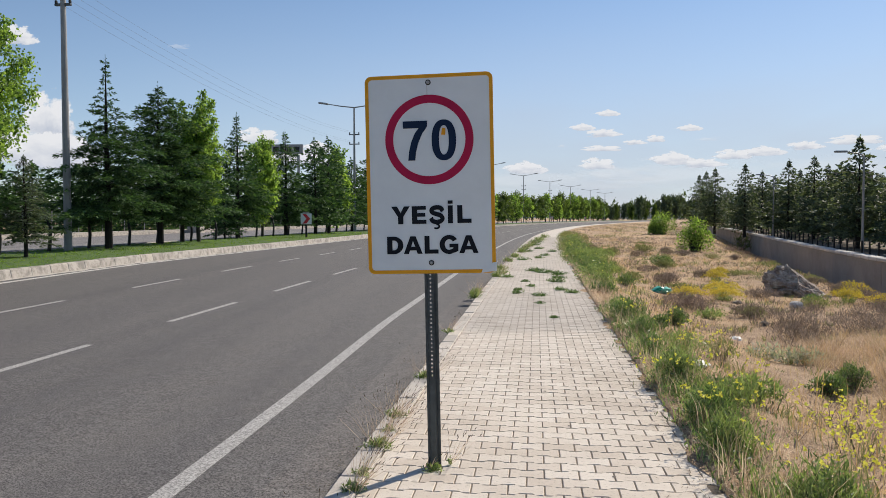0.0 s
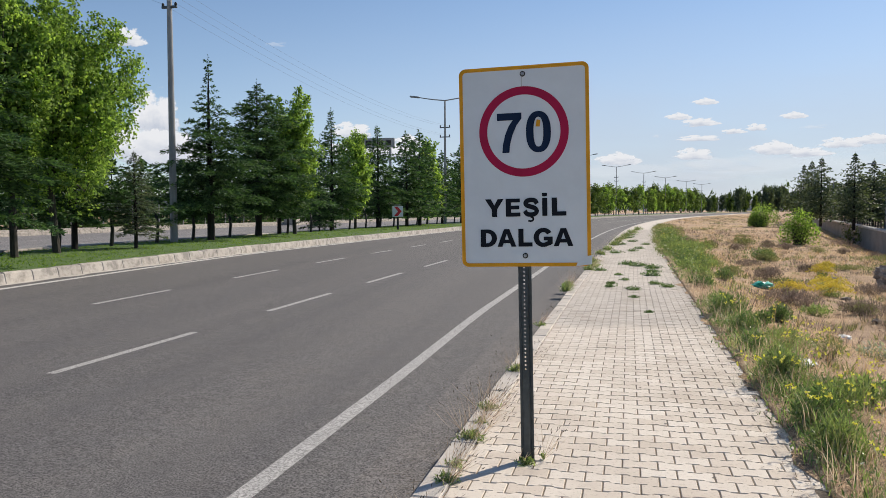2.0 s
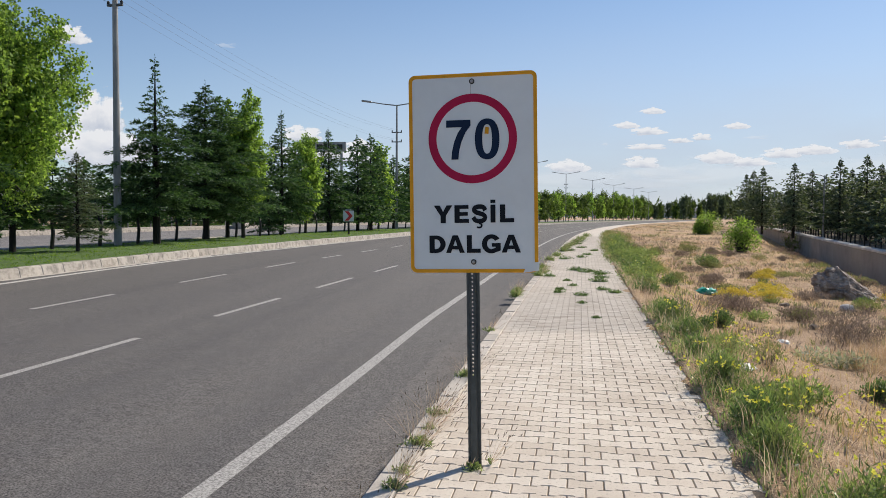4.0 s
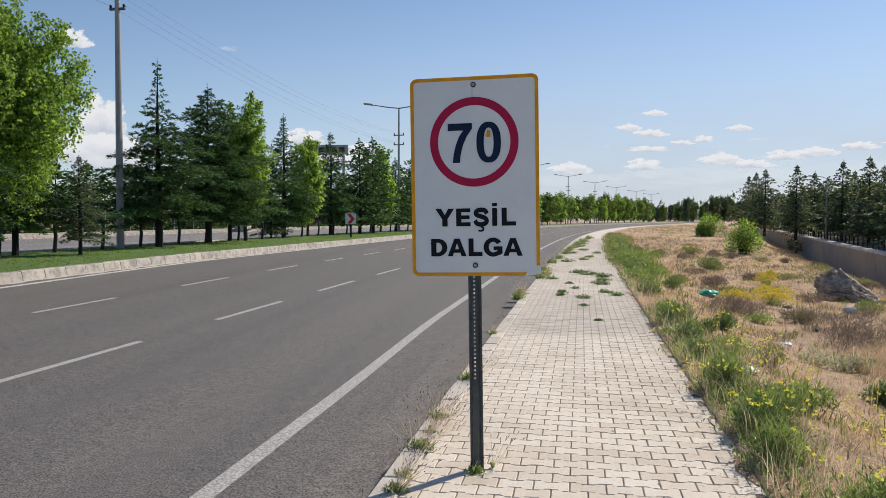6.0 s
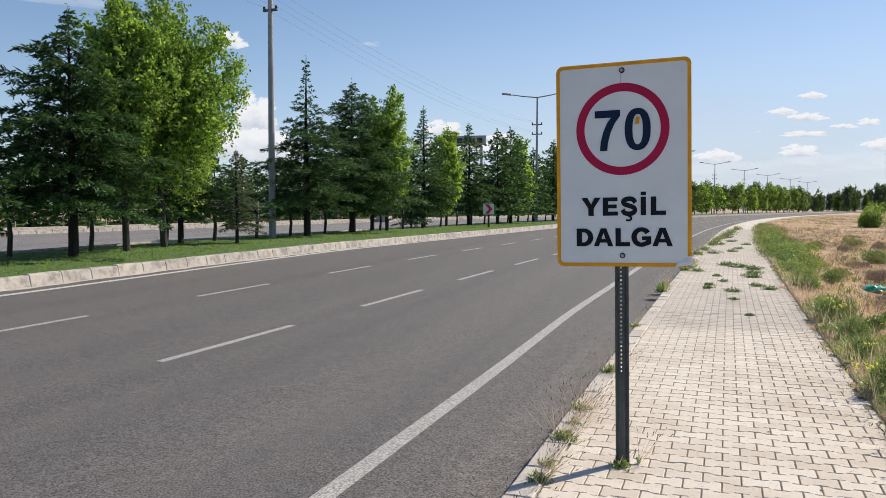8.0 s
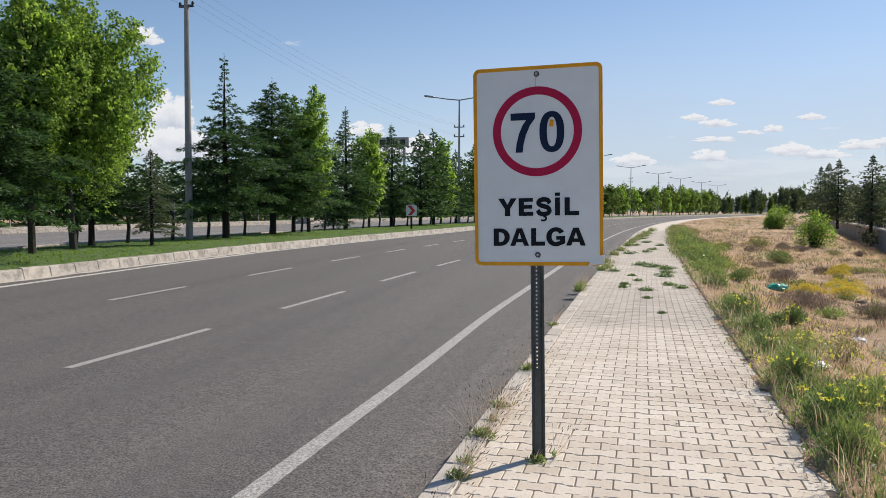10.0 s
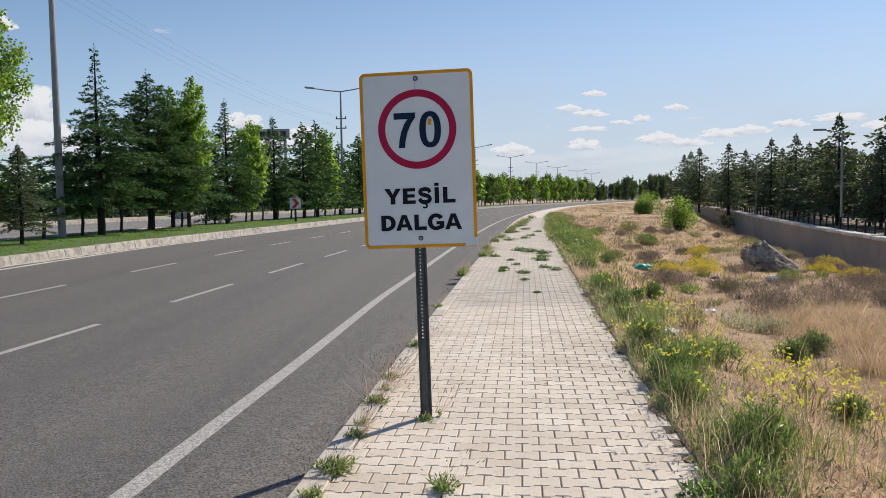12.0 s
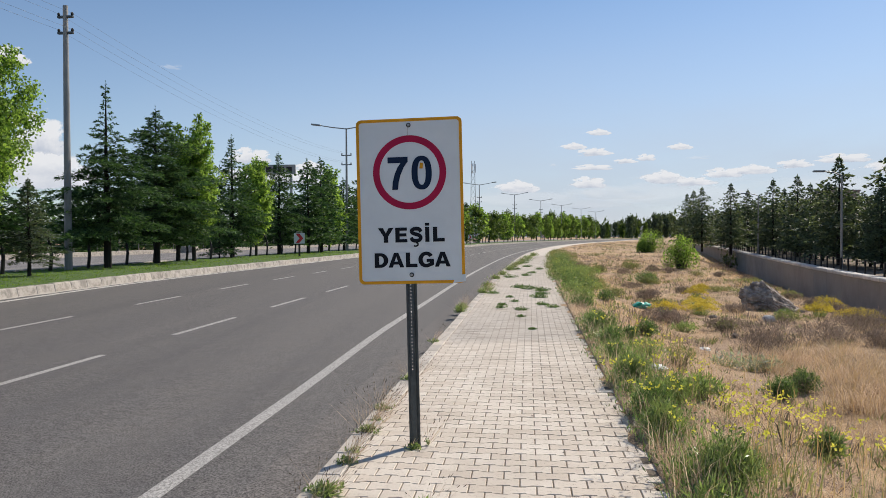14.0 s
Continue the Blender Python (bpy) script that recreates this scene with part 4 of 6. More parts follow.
    row += [(ch, x0, x1, -0.487, -0.379) for ch, x0, x1 in (("D", -0.275, -0.174), ("A", -0.171, -0.055), ("L", -0.041, 0.044), ("G", 0.052, 0.167), ("A", 0.173, 0.290))]
    for spec in row:
        ob = letter(*spec, SIGN_BLACK, "letter", pl, "bold black capital letter")
        if spec[0] == "I":
            part("letter_dot", prism([(0.107, -0.184), (0.137, -0.184), (0.137, -0.164), (0.107, -0.164)], -0.0068, -0.0032), SIGN_BLACK, ob)
        if spec[0] == "S":
            bm = bmesh.new()
            for q in ribbon([(0.036, -0.306), (0.050, -0.313), (0.050, -0.327), (0.036, -0.333), (0.021, -0.330)], 0.0055, 4):
                prism(q, -0.0068, -0.0032, bm)
            bmesh.ops.remove_doubles(bm, verts=bm.verts, dist=0.00002)
            part("cedilla", bm, SIGN_BLACK, ob)
    # a rust run below the upper bolt and a scuffed sticker
    part("sticker", prism([(0.075, 0.238), (0.100, 0.236), (0.103, 0.276), (0.082, 0.280)], -0.0085, -0.007), SIGN_YELLOW, pl, "small amber sticker inside the zero")
    part("stain", prism([(-0.010, 0.47), (-0.005, 0.47), (-0.006, 0.55), (-0.009, 0.55)], -0.0045, -0.0032), SIGN_STAIN, pl, "thin grey run of dirt below the upper bolt")
    bm = prism([(0.305, -H / 2 + 0.0), (W / 2 + 0.004, -H / 2 + 0.012), (W / 2 + 0.006, -H / 2 + 0.065), (0.375, -H / 2 + 0.062), (0.36, -H / 2 + 0.03), (0.315, -H / 2 + 0.022)], -0.008, -0.0055)
    part("bent_corner", bm, SIGN_WHITE, pl, "peeled corner where the border is missing")
    for bz in (H / 2 - 0.05, -H / 2 + 0.066):
        bolt = part("bolt", tube([(0, -0.018, bz), (0, -0.012, bz), (0, 0.0, bz)], [0.006, 0.011, 0.011], 12), STEEL_BOLT, pl)
        part("washer", tube([(0, -0.007, bz), (0, -0.003, bz)], [0.017, 0.017], 14), BLACK_IRON, bolt)


# ---- trees ----
def rhombi(P, U, Wv):
    """Small pointed leaves: base points, leaf axes and half-width vectors."""
    n = len(P)
    V = np.stack([P, P + U * 0.45 + Wv, P + U, P + U * 0.45 - Wv], 1).reshape(-1, 3)
    return V, np.arange(n * 4).reshape(n, 4)


def conifer(rng, h, clear, radius, n_br, n_tuft, size, spire=0.0, droop=0.25, airy=False, boughed=True, twig=7.5, fat=1.0, core=7):
    """A trunk with layered boughs; flat twigs stand off each bough on both sides and carry thin needle sprays. The leader is bare and thin."""
    P, U, W = [], [], []
    boughs = bmesh.new()
    tube([(0, 0, -0.2), (0.02, 0, h * 0.3), (-0.02, 0.02, h * 0.65), (0, 0, h * 0.995)], [0.021 * h, 0.016 * h, 0.008 * h, 0.005], 8, boughs)
    up = np.array([0, 0, 1.0])
    for k in range(n_br):
        t = ((k + rng.random()) / n_br) ** 1.05
        z = clear + (h * 0.97 - clear) * t
        prof = (1 - t) ** (0.64 + spire) * (0.74 + 0.26 * min(1, t / 0.12))
        if t > 0.78:
            prof *= 1 - 0.5 * (t - 0.78) / 0.22
        if airy and t > 0.6 and rng.random() < 0.35:
            continue
        L = radius * max(prof, 0.035) * rng.uniform(0.55, 1.12)
        if rng.random() < 0.14:
            L *= 1.28
        a = k * 2.399 + rng.normal(0, 0.35)
        rise = (0.55 * t + 0.10 + rng.normal(0, 0.10)) * L
        dirv = np.array([math.cos(a), math.sin(a), 0])
        side = np.array([-math.sin(a), math.cos(a), 0])

        def along(u):
            p = dirv * (u * L)[:, None]
            p[:, 2] = z + rise * (1 - (1 - u) ** 2) - droop * L * u ** 2
            return p
        if L > 0.3 and boughed:
            c = along(np.array([0.0, 0.5, 0.97]))
            tube([tuple(q) for q in c], [0.010 + 0.006 * L, 0.008, 0.003], 3, boughs)
        nt = max(4, int(3 + twig * L))
        u = np.clip(np.linspace(0.10, 0.97, nt) + rng.normal(0, 0.03, nt), 0.05, 0.99)
        sgn = np.where(np.arange(nt) % 2, 1.0, -1.0)
        tl = (0.44 * L * (1 - u) ** 0.75 + 0.035 + 0.04 * L) * rng.uniform(0.6, 1.15, nt)
        td = dirv * rng.uniform(0.5, 1.0, nt)[:, None] + side * (sgn * rng.uniform(0.5, 1.0, nt))[:, None] + up * rng.uniform(-0.22, 0.08, nt)[:, None]
        td = np.concatenate([unit(td), [unit(dirv * 1.0 + up * (0.1 - droop * 0.8))]])
        tl = np.append(tl, 0.05 + 0.13 * L)
        base = np.concatenate([along(u), along(np.array([0.9]))])
        m = np.maximum(2, (n_tuft * (0.2 + tl / 0.5))).astype(int)
        i = np.repeat(np.arange(len(tl)), m)
        v = rng.random(len(i)) ** 0.85
        p = base[i] + td[i] * (v * tl[i])[:, None] + rng.normal(0, 0.008 + 0.006 * L, (len(i), 3))
        p[:, 2] -= 0.20 * tl[i] * v ** 2
        ax = unit(td[i] + rng.normal(0, 0.36, (len(i), 3))) * (size * min(1.0, 0.55 + 0.5 * L) * rng.uniform(0.6, 1.35, len(i)))[:, None]
        w = unit(np.cross(ax, rng.normal(0, 0.6, (len(i), 3)) + up)) * (size * fat * rng.uniform(0.10, 0.17, len(i)))[:, None]
        P.append(p)
        U.append(ax)
        W.append(w)
        if L > 0.45:
            # the dense dead sprays near the trunk
            nc = int(core * L)
            cu = rng.uniform(0.03, 0.6, nc)
            ca = unit(dirv * 0.8 + side * rng.normal(0, 0.8, nc)[:, None] + up * rng.normal(-0.05, 0.2, nc)[:, None]) * (min(L, 1.3) * rng.uniform(0.16, 0.30, nc))[:, None]
            P.append(along(cu) + rng.normal(0, 0.05, (nc, 3)) * np.array([1, 1, 0.6]))
            U.append(ca)
            W.append(unit(np.cross(ca, up + rng.normal(0, 0.5, (nc, 3)))) * (min(L, 1.3) * rng.uniform(0.03, 0.055, nc))[:, None])
    # short bristles on the upright leader
    n = 26
    P.append(np.stack([rng.normal(0, 0.01, n), rng.normal(0, 0.01, n), h * (0.88 + 0.12 * rng.random(n))], -1))
    ax = rng.normal(0, 0.5, (n, 3)) + up * 0.55
    U.append(unit(ax) * (size * rng.uniform(0.35, 0.8, n))[:, None])
    W.append(unit(np.cross(U[-1], rng.normal(0, 1, (n, 3)))) * (size * 0.08 * fat))
    return rhombi(np.concatenate(P), np.concatenate(U), np.concatenate(W)), boughs


def broadleaf(rng, h, clear, radius, clumps, per, size, shoots=12):
    """Forked limbs and many rising shoots, hung with bunches of drooping leaflets; the outline is plumed and has gaps."""
    limbs = bmesh.new()
    lean = rng.normal(0, 0.12, 2)
    fork = np.array([lean[0], lean[1], clear + 0.2 * (h - clear)])
    tube([(0, 0, -0.2), tuple(fork * 0.5), tuple(fork)], [0.019 * h * 0.8, 0.015 * h * 0.8, 0.013 * h * 0.7], 9, limbs)
    ns = max(10, clumps // 4) + shoots
    base, tip = np.zeros((ns, 3)), np.zeros((ns, 3))
    for k in range(ns):
        plume = k >= ns - shoots
        t = rng.uniform(0.8, 1.0) if plume else ((k + rng.random()) / (ns - shoots)) ** 0.9 * 0.86
        a = k * 2.399 + rng.normal(0, 0.5)
        prof = math.sin(math.pi * min(1, 0.20 + 0.74 * t)) ** 0.65
        r = radius * prof * (rng.uniform(0.1, 1.1) if plume else math.sqrt(rng.uniform(0.25, 1.0)) * rng.uniform(0.8, 1.12))
        z = clear + (h - clear) * (0.06 + 0.94 * t) * (rng.uniform(0.95, 1.10) if plume else 1.0) - (0.25 * r if plume else 0)
        L = (h - clear) * rng.uniform(0.16, 0.30)
        tip[k] = (r * math.cos(a), r * math.sin(a), z)
        out = 0.25 if plume else rng.uniform(0.5, 0.8)
        base[k] = (tip[k][0] - L * out * math.cos(a), tip[k][1] - L * out * math.sin(a), z - L * math.sqrt(1 - min(out, 0.95) ** 2))
        if k % max(1, ns // (34 if clumps > 80 else 7)) == 0:
            mid = fork * 0.45 + base[k] * 0.55 + np.array([0, 0, -0.06 * radius])
            tube([tuple(fork * rng.uniform(0.8, 1.0)), tuple(mid), tuple(base[k]), tuple(tip[k])], [0.006 * h, 0.004 * h, 0.0022 * h, 0.004], 4, limbs)
    nb = max(40, int(clumps * per / 7))
    k = rng.integers(0, ns, nb)
    v = rng.random(nb) ** 0.8 * 0.98
    B = base[k] + (tip[k] - base[k]) * v[:, None] + rng.normal(0, 1, (nb, 3)) * (radius * (0.036 + 0.06 * (1 - v)))[:, None]
    inner = rng.random(nb) < 0.25
    q = unit(rng.normal(0, 1, (nb, 3))) * (rng.random(nb) ** 0.5)[:, None] * np.array([radius * 0.62, radius * 0.62, (h - clear) * 0.38])
    B[inner] = (q + np.array([0, 0, clear + 0.42 * (h - clear)]))[inner]
    idx = np.repeat(np.arange(nb), 7)
    n = len(idx)
    P = B[idx] + rng.normal(0, size * 0.5, (n, 3))
    ax = unit(np.repeat(rng.normal(0, 1, (nb, 3)), 7, 0)) * 0.5 + rng.normal(0, 0.5, (n, 3))
    ax[:, 2] -= 0.3
    big = np.where(inner[idx], 1.6, 1.0)
    ax = unit(ax) * (size * big * rng.uniform(0.65, 1.35, n))[:, None]
    w = unit(np.cross(ax, rng.normal(0, 1, (n, 3)))) * (size * big * rng.uniform(0.27, 0.42, n))[:, None]
    return rhombi(P, ax, w), limbs


def make_tree(name, arrays, limbs, leaf, bark, label, category, group):
    t = empty_thing(name, 0, 0, 0, label, category, group)
    part("trunk", limbs, bark, t)
    part("crown", np_mesh("crown", arrays[0], arrays[1], leaf), leaf, t)
    return t


RNG = np.random.default_rng(21)
GRP_M = "trees of the median"


def median_trees():
    """Trees in the grass strip, the nearest ones built one by one."""
    def cedar(x, y, h, r, clear, nb, nt, sz, spire, droop, label, airy=False):
        (arr, limbs) = conifer(RNG, h, clear, r, nb, nt, sz, spire, droop, airy)
        t = make_tree("conifer_tree", arr, limbs, NEEDLE, CONIFER_BARK, label, "tree", GRP_M)
        t.matrix_world = pose(x, y, float(z_median(y)) + 0.05, 0, 0, RNG.uniform(0, 360))
        return t

    def maple(x, y, h, r, clear, cl, per, sz, label, leaf=LEAF):
        (arr, limbs) = broadleaf(RNG, h, clear, r, cl, per, sz)
        t = make_tree("broadleaf_tree", arr, limbs, leaf, LEAFY_BARK, label, "tree", GRP_M)
        t.matrix_world = pose(x, y, float(z_median(y)) + 0.05, 0, 0, RNG.uniform(0, 360))
        return t
    c1 = "dark green cedar with drooping boughs on the grass median"
    m1 = "broadleaf tree with bright yellow-green leaves on the median"
    cedar(-14.2, 10.4, 5.8, 2.6, 1.0, 120, 26, 0.15, 0.05, 0.25, c1)
    cedar(-13.64, 14.86, 6.1, 2.6, 1.1, 135, 27, 0.15, 0.15, 0.25, c1)
    maple(-13.77, 16.96, 6.7, 1.5, 2.2, 130, 140, 0.095, m1)
    maple(-13.84, 18.73, 7.4, 2.6, 1.9, 320, 185, 0.092, m1)
    cedar(-14.6, 20.6, 4.8, 2.1, 0.8, 95, 20, 0.16, 0.0, 0.25, c1)
    sp = conifer(RNG, 3.05, 0.45, 1.05, 100, 24, 0.10, 0.2, 0.15)
    t = make_tree("conifer_tree", sp[0], sp[1], NEEDLE_BLUE, CONIFER_BARK, "small young spruce with a short bare stem", "tree", GRP_M)
    t.matrix_world = pose(-13.0, 21.3, float(z_median(21)) + 0.05)
    cedar(-13.31, 27.04, 7.05, 3.1, 1.0, 140, 20, 0.16, 0.85, 0.2, "slender cedar with a thin bare spire on the median", True)
    cedar(-13.62, 32.39, 7.0, 3.1, 1.05, 140, 17, 0.18, 0.12, 0.15, c1)
    maple(-13.03, 35.44, 6.85, 1.75, 1.5, 130, 110, 0.12, m1)
    cedar(-13.83, 35.42, 5.4, 2.4, 0.9, 95, 13, 0.2, 0.0, 0.2, c1)
    low = conifer(RNG, 2.6, 0.25, 1.3, 70, 12, 0.18, 0.1, 0.2)
    t = make_tree("conifer_tree", low[0], low[1], NEEDLE, CONIFER_BARK, "low bushy young cedar with boughs near the grass", "tree", GRP_M)
    t.matrix_world = pose(-13.5, 40.6, float(z_median(41)) + 0.05)
    cedar(-13.4, 42.6, 7.1, 2.7, 0.8, 115, 11, 0.22, 0.5, 0.2, c1)
    maple(-12.9, 45.8, 6.3, 1.8, 1.1, 100, 80, 0.15, m1)
    cedar(-12.5, 50.0, 6.9, 2.8, 0.9, 110, 10, 0.24, 0.35, 0.2, c1)
    # lighter copies further along
    (arr, limbs) = broadleaf(RNG, 6.9, 1.3, 2.2, 90, 52, 0.20)
    m_mid = make_tree("broadleaf_tree", arr, limbs, LEAF, LEAFY_BARK, m1, "tree", GRP_M)
    (arr, limbs) = broadleaf(RNG, 6.8, 1.2, 2.4, 90, 46, 0.20, 8)
    d_mid = make_tree("broadleaf_tree", arr, limbs, LEAF_DARK, LEAFY_BARK, "broadleaf tree with mid-green leaves on the median", "tree", GRP_M)
    (arr, limbs) = conifer(RNG, 6.7, 0.7, 2.6, 88, 3.6, 0.34, 0.05, 0.2, False, True, 5.0, 1.5)
    c_mid = make_tree("conifer_tree", arr, limbs, NEEDLE, CONIFER_BARK, c1, "tree", GRP_M)
    (arr, limbs) = broadleaf(RNG, 6.6, 1.3, 2.5, 60, 22, 0.36, 4)
    m_low = make_tree("broadleaf_tree", arr, limbs, LEAF, LEAFY_BARK, m1, "tree", GRP_M)
    (arr, limbs) = broadleaf(RNG, 6.6, 1.2, 2.6, 60, 22, 0.36, 3)
    d_low = make_tree("broadleaf_tree", arr, limbs, LEAF_DARK, LEAFY_BARK, "broadleaf tree with mid-green leaves on the median", "tree", GRP_M)
    (arr, limbs) = conifer(RNG, 6.4, 0.3, 2.5, 52, 1.0, 0.5, 0.0, 0.2, False, False, 2.6, 2.0, 9)
    c_low = make_tree("conifer_tree", arr, limbs, NEEDLE, CONIFER_BARK, c1, "tree", GRP_M)
    order = "ceMceMMcMMeMcMMmMMmMcMmMMMmMMmMMmMMmMMmMmMMmMmMMmMMmMM"
    y = 53.6
    rr = random.Random(9)
    for ch in order:
        src = (c_mid if ch in "ce" else (d_mid if y > 75 and rr.random() < 0.6 else m_mid)) if y < 112 else {"M": d_low, "m": m_low}.get(ch, c_low)
        x, yy, rz = frame_at(-13.7 + rr.uniform(-0.8, 0.5), y)
        s = rr.uniform(0.88, 1.08)
        put(src, pose(x, yy, float(z_median(yy)) + 0.05, 0, 0, rr.uniform(0, 360)), (s, s, s * rr.uniform(0.92, 1.08) * (1.0 if y < 112 else 1.02 + 0.3 * float(smooth(150, 230, y)))))
        y += rr.uniform(3.0, 4.4) if y < 120 else rr.uniform(4.5, 6.5)
    return c_low, m_low, d_low


PLACED = set()


def put(src, m, scale, label="", group=""):
    """The tree itself the first time, a copy of it after that."""
    if src.name in PLACED:
        t = copy_thing(src, m)
    else:
        PLACED.add(src.name)
        t = src
        t.matrix_world = m
    t.scale = scale
    if label:
        tagged(t, label, "tree", group)
    return t


def distant_trees(c_low, m_low, d_low):
    rr = random.Random(12)
    (arr, limbs) = conifer(RNG, 7.3, 0.7, 2.6, 120, 2.6, 0.28, 0.16, 0.22, False, False, 4.6, 2.3, 10)
    p1 = make_tree("conifer_tree", arr, limbs, NEEDLE_BLUE, CONIFER_BARK, "dark plantation conifer with a pointed top behind the wall", "tree", "plantation conifers")
    (arr, limbs) = conifer(RNG, 6.9, 1.0, 2.9, 95, 2.2, 0.32, 0.05, 0.22, False, False, 4.2, 2.3, 10)
    p2 = make_tree("conifer_tree", arr, limbs, NEEDLE_BLUE, CONIFER_BARK, "dark plantation conifer with a dense crown behind the wall", "tree", "plantation conifers")
    # distance haze put into the leaf colour, a greyer and bluer green
    FAR_LEAF = leaf_material("haze_tinted_leaves", (0.050, 0.075, 0.055, 1), (0.125, 0.165, 0.11, 1), 0.3)
    far_a, far_b = [make_tree("broadleaf_tree", *broadleaf(RNG, 6.5, 0.9, 2.2, 40, 13, 0.62, 3), mat, LEAFY_BARK, "distant green tree beyond the bend of the road", "tree", "far trees") for mat in (FAR_LEAF, LEAF_DARK)]
    (arr, limbs) = conifer(RNG, 6.8, 1.0, 3.1, 60, 1.2, 0.45, 0.05, 0.2, False, False, 3.0, 2.5, 10)
    p3 = make_tree("conifer_tree", arr, limbs, NEEDLE_BLUE, CONIFER_BARK, "dark plantation conifer deep in the rows behind the wall", "tree", "plantation conifers")
    place = []
    # spires that stand out against the sky
    for t_az, dist, h in ((25.1, 57, 1.1), (28.2, 54, 1.16), (30.5, 56, 1.1), (22.6, 72, 1.06), (21.1, 76, 1.06), (18.4, 82, 1.06), (16.5, 92, 1.08), (23.4, 68, 0.92), (15.95, 102, 1.1), (15.5, 112, 1.12), (21.8, 80, 0.95), (19.5, 88, 1.0)):
        a = radians(t_az)
        place.append((0.4 + dist * math.sin(a), -1.7 + dist * math.cos(a), h * 0.9, 0))
    for row in range(5):
        y = 20.0 + row * 1.3
        while y < 150:
            x = float(wall_x(y)) + 4.6 + row * 4.6 + rr.uniform(-1.2, 1.2)
            place.append((x, y + rr.uniform(-1, 1), rr.uniform(0.57, 0.79) + 0.02 * row + 0.0012 * y, 1 if row < 2 and y < 100 else 2))
            y += 3.4 + 0.016 * y + row * 0.3
    for x, y, s, kind in place:
        src = p3 if kind == 2 else (p1 if kind == 0 or rr.random() < 0.5 else p2)
        put(src, pose(x, y, float(wall_top(y)) - 0.14, 0, 0, rr.uniform(0, 360)), (s, s, s))
    # woods beyond the far carriageway, with low boughs in front
    for d, step, lo, hi, sink in ((-34.2, 2.5, 0.55, 0.78, 0.7), (-37.5, 4.6, 0.85, 1.1, 0.9)):
        y = 6.0
        while y < 150:
            x, yy, rz = frame_at(d + rr.uniform(-0.8, 0.8), y)
            s = rr.uniform(lo, hi)
            put(c_low, pose(x, yy, float(z_median(yy)) + 0.1 - sink, 0, 0, rr.uniform(0, 360)), (s * 1.2, s * 1.2, s), "dark conifer in the wood beyond the far carriageway", "woodland conifers")
            y += step * rr.uniform(0.8, 1.2)
    # far poplars and trees at the bend
    for k in range(70):
        az = radians(rr.uniform(5.5, 16.5))
        r = rr.uniform(400, 560)
        s = rr.uniform(1.1, 1.7) * (1.2 if az > radians(11.5) else 1.0)
        put(far_a if k % 3 else far_b, pose(r * math.sin(az), r * math.cos(az), -0.3, 0, 0, rr.uniform(0, 360)), (s * 0.75, s * 0.75, s * rr.uniform(0.9, 1.45)), "distant green tree beyond the bend of the road", "far trees")
    for k in range(40):
        y = rr.uniform(150, 330)
        x, yy, rz = frame_at(rr.uniform(-60, -36), y)
        s = rr.uniform(0.8, 1.05)
        put(d_low if k % 3 else c_low, pose(x, yy, 0.0, 0, 0, rr.uniform(0, 360)), (s, s, s), "distant tree on the far side of the road", "far trees")


build_pavement()
build_wall()
build_sign()
build_utility_pole()
build_median_lamps()
for lamp_y in (41.8, 69.0, 105.0, 128.0):
    build_small_lamp(lamp_y, "lamps behind the wall")
distant_trees(*median_trees())


# ---- small plants ----
DRY = leaf_material("dry_grass_straw", (0.50, 0.33, 0.15, 1), (0.82, 0.61, 0.34, 1), 0.4, 0.8, (1.1, 1.05, 0.95, 1))
DRY_RED = leaf_material("dry_grass_russet", (0.40, 0.27, 0.19, 1), (0.92, 0.75, 0.58, 1), 0.5, 0.8, (1.1, 1.05, 1.0, 1))
SCRUB = leaf_material("grey_dead_scrub", (0.13, 0.10, 0.085, 1), (0.40, 0.32, 0.27, 1), 0.3, 0.85, (1.1, 1.05, 1.0, 1))
WEED = leaf_material("weed_green", (0.105, 0.155, 0.055, 1), (0.38, 0.46, 0.20, 1), 0.45, 0.38, (1.4, 1.45, 0.8, 1), 0.7)
WEED_DARK = leaf_material("weed_dark_green", (0.058, 0.105, 0.040, 1), (0.24, 0.33, 0.13, 1), 0.38, 0.4, (1.4, 1.5, 0.8, 1), 0.6)
SAGE = leaf_material("sage_grey_green", (0.12, 0.14, 0.075, 1), (0.34, 0.36, 0.20, 1), 0.32)
SILVER = leaf_material("silver_leaves", (0.28, 0.30, 0.25, 1), (0.60, 0.62, 0.54, 1), 0.2)
BLOSSOM = leaf_material("yellow_blossom", (0.70, 0.64, 0.09, 1), (0.92, 0.87, 0.26, 1), 0.3)
MUSTARD = leaf_material("yellow_umbel", (0.42, 0.33, 0.065, 1), (0.70, 0.57, 0.15, 1), 0.35)
TURF = leaf_material("turf_blades", (0.080, 0.165, 0.022, 1), (0.24, 0.37, 0.070, 1), 0.45)
BLACK_SEED = leaf_material("dark_seed_heads", (0.05, 0.037, 0.027, 1), (0.15, 0.11, 0.075, 1), 0.15, 0.9)
VR = np.random.default_rng(77)


